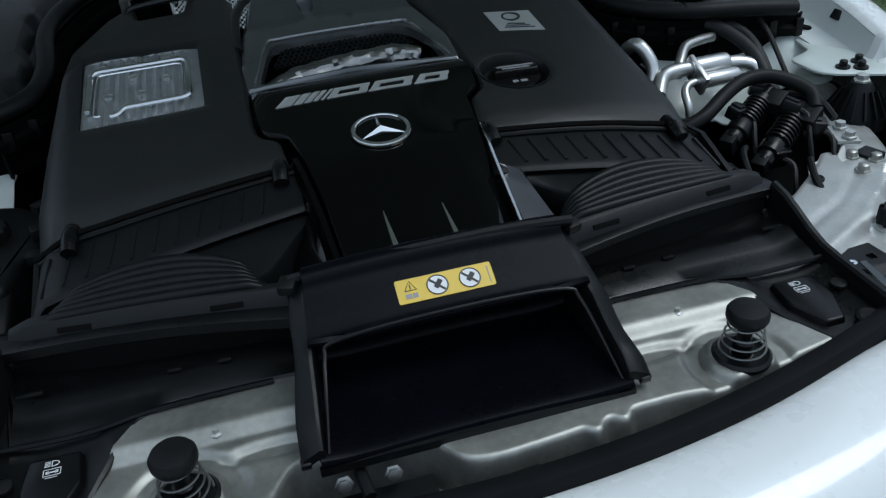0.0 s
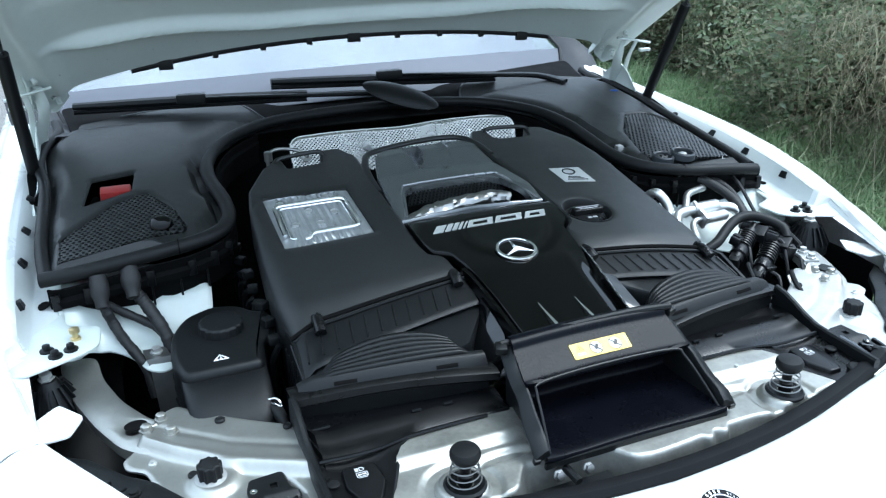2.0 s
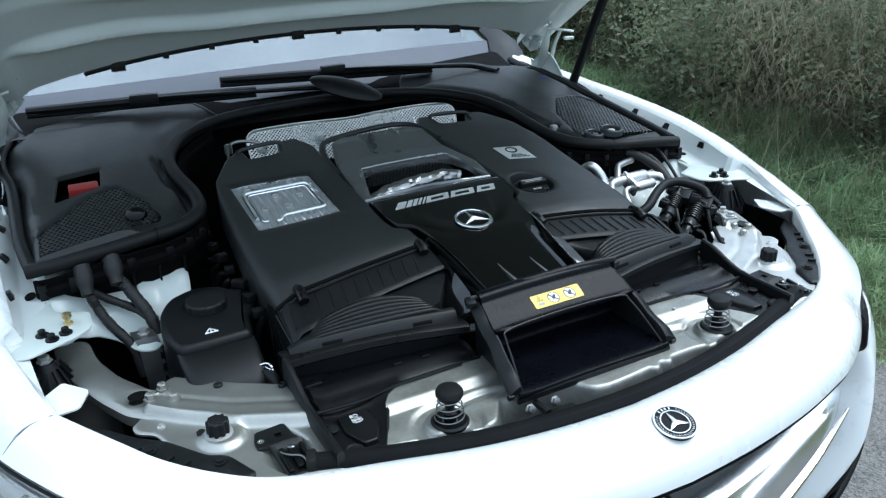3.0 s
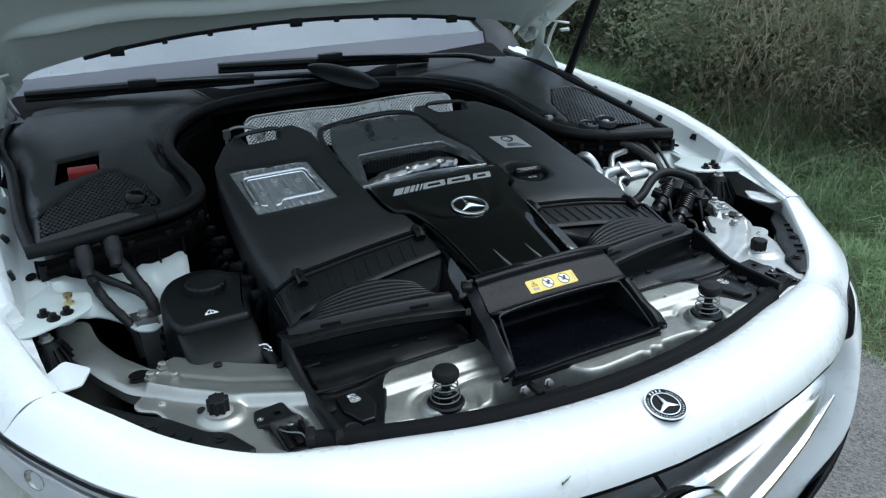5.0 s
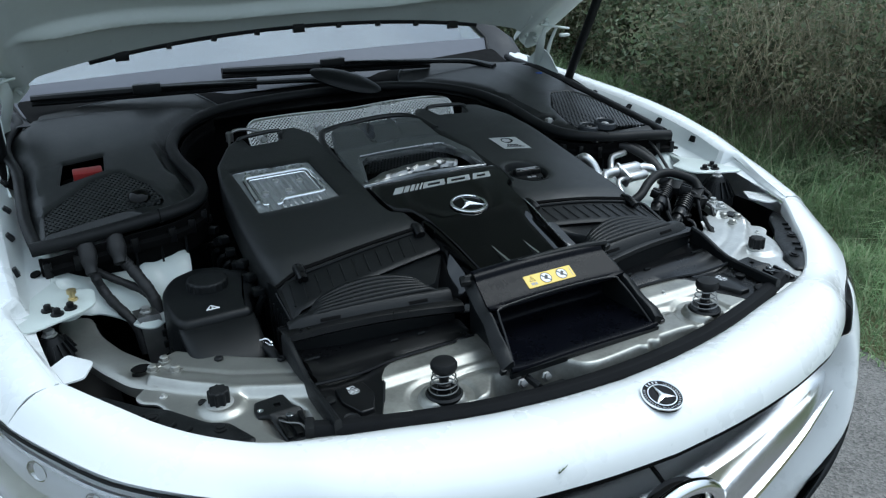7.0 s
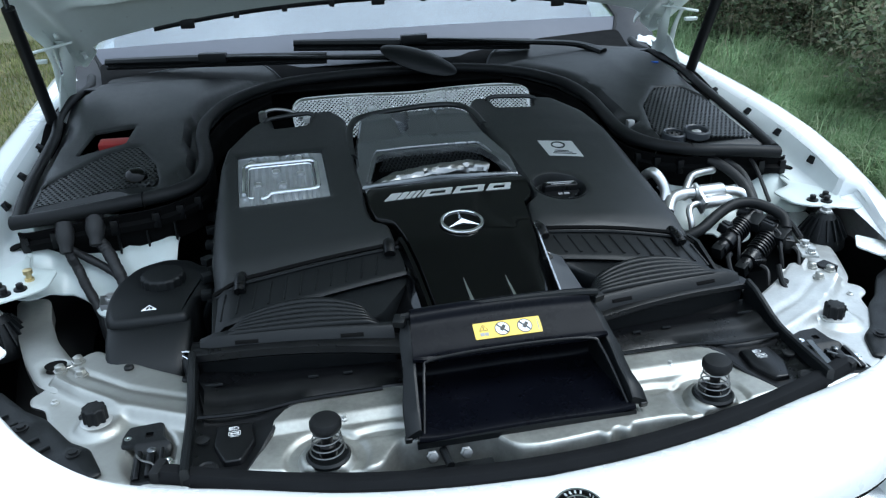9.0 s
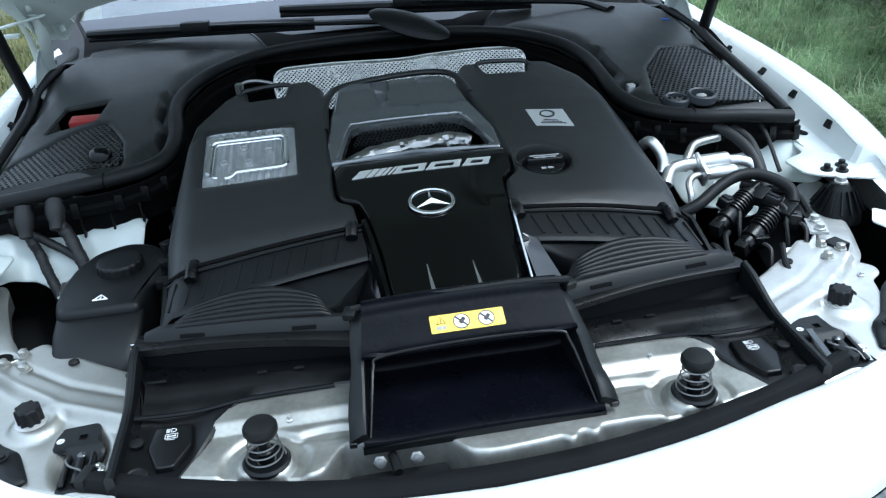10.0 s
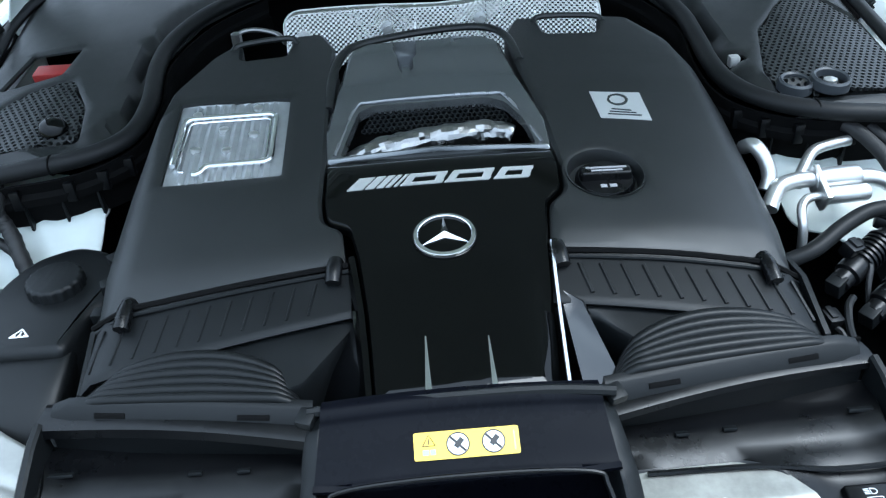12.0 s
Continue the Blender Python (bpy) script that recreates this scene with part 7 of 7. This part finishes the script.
# ---- foil heat shield ----
HEAT = mat("embossed_heat_shield", (0.50, 0.50, 0.48), 0.26, metal=0.95, var=0.12, scale=16, dirt=(0.25, 0.25, 0.24), dirt_amount=0.3)
shield = thing("heat_shield", "embossed silver foil heat shield behind the engine", "heat shield", (0.03, 1.2, 0.90))


def shield_at(u, v):
    x = -0.250 + 0.565 * u
    top = 0.990 + 0.003 * math.sin(u * 9) - 0.012 * smooth(0.04, 0.0, u) - 0.012 * smooth(0.96, 1.0, u)
    dent = 0.010 * (math.exp(-(((u - 0.32) / 0.03) ** 2)) + math.exp(-(((u - 0.62) / 0.03) ** 2)))
    return (x, 1.215 - 0.030 * (1 - v) - 0.025 * smooth(0.8, 1, u) + dent + 0.01 * smooth(0.97, 1.0, v), 0.90 + (top - 0.90) * v)




def embossed(u, v):
    """The sheet with its diamond embossing."""
    x, y, z = shield_at(u, v)
    g = 2 * math.pi / 0.0092
    e = math.cos(g * x) * math.cos(g * 1.15 * z) * smooth(0, 0.02, u) * smooth(1, 0.98, u) * smooth(1, 0.93, v)
    return (x, y - 0.0016 * e, z)


part("shield_sheet", loft(BM(), [[embossed(u, v) for u in np.linspace(0, 1, 480)] for v in np.linspace(0, 1, 80)]), HEAT, shield, sharp=180, clean=False)
part("shield_rim", tube(BM(), [shield_at(0, 0.5), shield_at(0, 0.93), shield_at(0.03, 1), *[shield_at(u, 1.0) for u in np.linspace(0.1, 0.9, 7)], shield_at(0.98, 1), shield_at(1, 0.9), shield_at(1, 0.5)], 0.0018, 6, 4), GALV, shield)
for u, v in ((0.33, 0.55), (0.63, 0.62), (0.06, 0.5)):
    part("shield_bolt", lathe(BM(), [(0.016, 0), (0.014, 0.004), (0.007, 0.005), (0.007, 0.012), (0, 0.012)], Matrix.Translation(shield_at(u, v)) @ at(0, 0.004, 0, 80, 0, 0), 16), GALV, shield)
for u in (0.415, 0.80):
    part("shield_seam", tube(BM(), [shield_at(u, 0.1), shield_at(u, 0.5), shield_at(u + 0.004, 1)], 0.003, 6, 3), ALU, shield)
hoop = BM()
tube(hoop, [(-0.150, 0.86, 0.962), (-0.148, 0.93, 0.974), (-0.138, 0.99, 0.985), (-0.108, 1.035, 0.991), (0.0, 1.065, 0.994), (0.090, 1.070, 0.993), (0.128, 1.03, 0.990), (0.140, 0.95, 0.979)], 0.0075, 10, 5, flat=0.8)
part("rear_hoop", hoop, COVER, cover, "black hoop at the rear of the cover")
ln = BM()
tube(ln, [(-0.320, 1.115, 0.955), (-0.318, 1.12, 0.99), (-0.29, 1.125, 0.998), (-0.25, 1.12, 0.99), (-0.235, 1.10, 0.98)], 0.004, 8, 5)
lathe(ln, [(0.009, -0.01), (0.009, 0.01), (0.006, 0.012)], at(-0.318, 1.12, 0.985), 8)
solo("fuel_line", ln, STEEL, "small steel line with a fitting behind the engine", "pipe")


# ---- coolant tank and looms on one side ----
tank = thing("coolant_tank", "black coolant expansion tank with a ribbed screw cap", "coolant tank", (-0.52, 0.57, 0.60))
A = [(-0.596, 0.60), (-0.588, 0.66), (-0.562, 0.712), (-0.51, 0.738), (-0.462, 0.722), (-0.440, 0.690), (-0.420, 0.685), (-0.412, 0.64), (-0.425, 0.60), (-0.446, 0.575), (-0.450, 0.535), (-0.458, 0.508), (-0.582, 0.508), (-0.594, 0.545)]
body = part("tank_body", prism(BM(), rnd(A, 0.02, 4), 0.60, 0.847, taper=0.003, round_top=0.012), PLASTIC, tank)
rows = []
for z, xl, xr, yf in ((0.60, -0.545, -0.475, 0.415), (0.72, -0.556, -0.468, 0.405), (0.770, -0.568, -0.462, 0.408), (0.795, -0.578, -0.458, 0.422), (0.812, -0.583, -0.456, 0.445), (0.824, -0.585, -0.455, 0.472), (0.832, -0.584, -0.456, 0.495), (0.834, -0.580, -0.459, 0.512)):
    rows.append([(x, y, z) for x, y in rnd([(xl, 0.56), (xl, yf), (xr, yf), (xr, 0.56)], 0.03, 5)])
part("tank_front", loft(BM(), rows, closed=True, caps=True), PLASTIC, body)
part("tank_weld", tube(BM(), [(-0.592, 0.57, 0.775), (-0.580, 0.48, 0.775), (-0.560, 0.415, 0.775), (-0.515, 0.404, 0.775), (-0.466, 0.415, 0.775), (-0.456, 0.48, 0.775)], 0.004, 6, 5), PLASTIC, body)
cx, cy = -0.506, 0.636
pr = [(0.036 * (1 + (0.03 if j % 4 < 2 else -0.02)) * math.cos(j * math.pi / 36), 0.036 * (1 + (0.03 if j % 4 < 2 else -0.02)) * math.sin(j * math.pi / 36)) for j in range(72)]
bm = prism(BM(), [(cx + a, cy + b) for a, b in pr], 0.838, 0.864, round_top=0.005)
part("tank_cap", bm, PLASTIC, tank, "round black screw cap")
bm = BM()
TM = at(-0.521, 0.545, 0.8475) @ Matrix.Diagonal((0.75, 0.75, 1, 1))
for a, b in (((-0.014, -0.008), (0.0, 0.012)), ((0.0, 0.012), (0.016, -0.008)), ((-0.014, -0.008), (0.016, -0.008))):
    tube(bm, [TM @ Vector((*a, 0)), TM @ Vector((*b, 0))], 0.001, 4, 1)
box(bm, (0.002, 0.009, 0.001), TM @ at(0.001, 0.001, 0))
for k in range(3):
    box(bm, (0.005, 0.004, 0.001), TM @ at(-0.008 + 0.009 * k, -0.005, 0))
part("warning_triangle", bm, PRINT_W, tank, "white printed warning triangle")
bm = BM()
tube(bm, [(-0.470, 0.470, 0.80), (-0.462, 0.448, 0.800), (-0.455, 0.425, 0.795), (-0.45, 0.40, 0.77)], 0.010, 10, 4)
part("tank_nozzle", bm, RUBBER, tank)
part("hose_clip", tube(BM(), [(-0.470, 0.455, 0.812), (-0.456, 0.447, 0.815), (-0.452, 0.437, 0.805), (-0.466, 0.440, 0.815)], 0.0018, 6, 4), CHROME, tank, "bright wire clip")

# bracket with a bolt beside the tank
br = thing("bracket", "grey steel bracket with a bolt beside the tank", "bracket", (-0.61, 0.69, 0.70))
part("bracket_sheet", loft(BM(), [[(-0.634, 0.720, 0.792), (-0.596, 0.720, 0.792)], [(-0.630, 0.683, 0.792), (-0.590, 0.683, 0.792)], [(-0.626, 0.678, 0.777), (-0.588, 0.678, 0.777)], [(-0.622, 0.665, 0.68), (-0.585, 0.665, 0.68)]], thick=0.003), STEEL, br)
part("bracket_bolt", lathe(BM(), [(0.011, 0), (0.011, 0.003), (0.008, 0.004), (0.008, 0.010), (0, 0.010)], at(-0.612, 0.702, 0.7925), 6), GALV, br)
for k in range(4):
    part("bracket_clip", box(BM(), (0.014, 0.010, 0.012), at(-0.586, 0.674 - 0.003 * k, 0.755 - 0.022 * k), 0.002), PLASTIC, br)

# taped wiring looms out of the bulkhead cover
def taped(bm, pts, r):
    """A cloth-taped loom with uneven wraps."""
    q = crom(pts, 10)
    return tube(bm, q, [r * (1 + 0.05 * math.sin(i * 1.9) + 0.05 * math.sin(i * 0.7)) for i in range(len(q))], 12, 1)


def boot(bm, p, m, r):
    return lathe(bm, [(r * 0.9, -0.012), (r, 0.0), (r * 1.02, 0.014), (r * 0.9, 0.024), (r * 0.72, 0.032), (r * 0.70, 0.044), (r * 0.5, 0.046)], at(*p) @ m, 18)


bm = BM()
taped(bm, [(-0.685, 0.776, 0.870), (-0.680, 0.772, 0.850), (-0.672, 0.768, 0.825), (-0.660, 0.744, 0.806), (-0.645, 0.716, 0.790), (-0.632, 0.694, 0.770), (-0.625, 0.68, 0.72)], 0.0090)
taped(bm, [(-0.682, 0.776, 0.866), (-0.655, 0.780, 0.842), (-0.622, 0.768, 0.822), (-0.600, 0.750, 0.808), (-0.586, 0.728, 0.786)], 0.0076)
boot(bm, (-0.685, 0.790, 0.900), Matrix.Rotation(radians(148), 4, "X"), 0.0160)
solo("wiring_loom", bm, TAPE, "black taped wiring loom from the bulkhead cover", "wiring loom")
bm = BM()
taped(bm, [(-0.632, 0.782, 0.880), (-0.623, 0.776, 0.866), (-0.612, 0.764, 0.849), (-0.597, 0.738, 0.822), (-0.588, 0.722, 0.794), (-0.582, 0.70, 0.74)], 0.0112)
boot(bm, (-0.633, 0.797, 0.906), Matrix.Rotation(radians(145), 4, "X"), 0.0170)
solo("wiring_loom", bm, TAPE, "thick black taped wiring loom beside the tank", "wiring loom")

# ---- pipes, valves and hoses on the other side ----
pipes = thing("aluminium_pipes", "bright aluminium air-conditioning pipes with a junction block", "pipes", (0.5, 0.72, 0.70))
part("upper_pipe", tube(BM(), [(0.436, 0.775, 0.895), (0.441, 0.752, 0.909), (0.452, 0.735, 0.895), (0.456, 0.722, 0.876), (0.450, 0.712, 0.86)], 0.0105, 12, 5), ALU, pipes)
part("pipe_bend", tube(BM(), [(0.440, 0.672, 0.855), (0.452, 0.690, 0.866), (0.466, 0.704, 0.871), (0.490, 0.712, 0.872), (0.515, 0.714, 0.871)], 0.0115, 12, 5), ALU, pipes)
part("junction_block", lathe(BM(), [(0.010, 0), (0.0155, 0.001), (0.0160, 0.004), (0.0160, 0.062), (0.0145, 0.066), (0.010, 0.067)], at(0.512, 0.713, 0.870, 0, 90, 3), 22), ALU, pipes)
part("lower_block", lathe(BM(), [(0.006, 0), (0.0115, 0.001), (0.0120, 0.004), (0.0120, 0.060), (0.0105, 0.063), (0, 0.063)], at(0.520, 0.688, 0.858, 0, 90, 3), 20), ALU, pipes)
part("block_strap", box(BM(), (0.009, 0.056, 0.034), at(0.519, 0.702, 0.864, 25, 0, 4), 0.003), ALU, pipes)
part("outer_pipe", tube(BM(), [(0.572, 0.716, 0.867), (0.598, 0.715, 0.866), (0.620, 0.704, 0.860), (0.632, 0.685, 0.842), (0.634, 0.67, 0.80)], 0.0115, 12, 5), ALU, pipes)
part("thin_pipe", tube(BM(), [(0.520, 0.690, 0.858), (0.500, 0.688, 0.857), (0.487, 0.676, 0.850), (0.484, 0.655, 0.83), (0.484, 0.645, 0.79)], 0.0065, 10, 5), ALU, pipes)
part("branch_pipe", tube(BM(), [(0.492, 0.712, 0.862), (0.506, 0.730, 0.878), (0.530, 0.758, 0.889), (0.560, 0.772, 0.890), (0.592, 0.783, 0.888)], 0.008, 10, 5), ALU, pipes)
loom = BM()
tube(loom, [(0.590, 0.80, 0.905), (0.605, 0.780, 0.900), (0.622, 0.74, 0.885), (0.628, 0.70, 0.865), (0.628, 0.66, 0.83)], 0.0105, 10, 6)
tube(loom, [(0.625, 0.795, 0.900), (0.640, 0.76, 0.888), (0.636, 0.71, 0.868), (0.632, 0.66, 0.83)], 0.009, 10, 6)
tube(loom, [(0.678, 0.80, 0.905), (0.680, 0.765, 0.89), (0.678, 0.70, 0.84)], 0.004, 8, 5)
solo("wiring_loom", loom, TAPE, "black taped looms from the bulkhead cover to the tower", "wiring loom")
bm = BM()
tube(bm, [(0.400, 0.555, 0.850), (0.430, 0.556, 0.860), (0.455, 0.562, 0.868), (0.495, 0.585, 0.880), (0.535, 0.602, 0.888), (0.570, 0.600, 0.889), (0.598, 0.580, 0.882), (0.612, 0.555, 0.872), (0.606, 0.535, 0.858)], 0.0102, 12, 6)
solo("rubber_hose", bm, RUBBER, "thick black rubber hose curving over the valves", "hose")


def valve(a, b, name):
    """A ribbed black purge valve between two hose ends."""
    v = thing("purge_valve", name, "valve", tuple(b), group="purge valves")
    a, b = Vector(a), Vector(b)
    d = (b - a)
    m = Matrix.Translation(a) @ d.to_track_quat("Z", "Y").to_matrix().to_4x4()
    L = d.length
    prof = [(0.008, 0.0), (0.008, 0.18 * L), (0.014, 0.19 * L), (0.014, 0.25 * L)]
    for k in range(7):
        t = 0.28 + 0.05 * k
        prof += [(0.0185, t * L), (0.0185, (t + 0.022) * L), (0.0155, (t + 0.026) * L), (0.0155, (t + 0.046) * L)]
    prof += [(0.017, 0.66 * L), (0.017, 0.78 * L), (0.013, 0.80 * L), (0.013, 0.9 * L), (0.009, 0.92 * L), (0.009, L), (0, L)]
    part("valve_body", lathe(BM(), prof, m, 20), SMOOTHP, v)
    part("connector", box(BM(), (0.026, 0.020, 0.034), m @ at(0.018, 0.0, 0.18 * L), 0.003), PLASTIC, v)
    part("end_cap", box(BM(), (0.020, 0.024, 0.020), m @ at(0.0, 0.0, 0.93 * L), 0.003), PLASTIC, v)
    for k in range(4):
        part("cage_bar", box(BM(), (0.003, 0.003, 0.30 * L), m @ at(0.019 * math.cos(k * 0.5 - 2.3), 0.019 * math.sin(k * 0.5 - 2.3), 0.45 * L)), SMOOTHP, v)
    return v


valve((0.572, 0.592, 0.872), (0.462, 0.522, 0.832), "ribbed black purge valve with a connector")
valve((0.604, 0.556, 0.858), (0.492, 0.488, 0.808), "ribbed black purge valve beside another")
bm = BM()
tube(bm, [(0.470, 0.490, 0.845), (0.455, 0.470, 0.845), (0.452, 0.440, 0.825), (0.470, 0.405, 0.80), (0.52, 0.395, 0.79), (0.57, 0.42, 0.79), (0.585, 0.455, 0.80)], 0.0045, 8, 6)
tube(bm, [(0.545, 0.455, 0.83), (0.535, 0.425, 0.815), (0.54, 0.405, 0.80), (0.56, 0.41, 0.79)], 0.005, 8, 6)
tube(bm, [(0.60, 0.59, 0.86), (0.625, 0.56, 0.86), (0.628, 0.52, 0.845)], 0.006, 8, 6)
solo("thin_cable", bm, RUBBER, "thin black cables looping round the valves", "cable")
for x, y, z, w, d, h, a in ((0.500, 0.560, 0.862, 0.030, 0.020, 0.018, 25), (0.575, 0.545, 0.862, 0.026, 0.024, 0.020, 40), (0.530, 0.500, 0.815, 0.030, 0.018, 0.026, 10), (0.560, 0.600, 0.868, 0.020, 0.030, 0.016, 60), (0.455, 0.500, 0.800, 0.022, 0.022, 0.03, 15), (0.600, 0.520, 0.835, 0.022, 0.018, 0.03, -20)):
    cn = thing("plug_connector", "small black plastic plug on the valve wiring", "connector", (x, y, z), group="plug connectors")
    part("housing", box(BM(), (w, d, h), at(x, y, z, 12, 8, a), 0.003), SMOOTHP, cn)
    part("latch", box(BM(), (w * 0.4, d * 0.8, 0.004), at(x, y, z + h / 2 + 0.001, 12, 8, a), 0.001), PLASTIC, cn)
    part("wire", tube(BM(), [(x, y, z), (x + 0.012, y - 0.02, z - 0.006), (x + 0.006, y - 0.04, z - 0.03), (x + 0.01, y - 0.05, z - 0.07)], 0.0035, 6, 4), TAPE, cn)
vb = thing("valve_bracket", "bare steel bracket with bolts holding the valves", "bracket", (0.59, 0.46, 0.76))
part("bracket_sheet", loft(BM(), [[(0.535, 0.430, 0.80), (0.56, 0.475, 0.81)], [(0.575, 0.425, 0.795), (0.605, 0.475, 0.81)], [(0.60, 0.44, 0.80), (0.625, 0.49, 0.825)], [(0.605, 0.45, 0.74), (0.63, 0.49, 0.75)]], thick=0.003), GALV, vb)
part("bracket_plate", box(BM(), (0.03, 0.05, 0.005), at(0.635, 0.505, 0.825, 0, 0, -20), 0.001), GALV, vb)
for x, y in ((0.640, 0.520), (0.632, 0.490)):
    part("bracket_bolt", lathe(BM(), [(0.010, 0), (0.010, 0.003), (0.007, 0.004), (0.007, 0.010), (0, 0.010)], at(x, y, 0.828), 6), GALV, vb)
part("bracket_box", box(BM(), (0.03, 0.03, 0.03), at(0.648, 0.465, 0.80, 0, 0, 20), 0.003), PLASTIC, vb)

# clutter in the gap between engine and coolant tank
gap = BM()
for k in range(9):
    y = 0.56 + 0.045 * k
    tube(gap, [(-0.425, y, 0.84 - 0.004 * k), (-0.438, y + 0.01, 0.80), (-0.432, y + 0.02, 0.72)], 0.006, 6, 4)
    box(gap, (0.018, 0.018, 0.014), at(-0.432, y + 0.012, 0.845 + 0.01 * (k % 3), 0, 0, 20 * k), 0.002)
solo("side_clutter", gap, PLASTIC, "dark pipes and connectors beside the engine", "engine parts", kind="stuff")
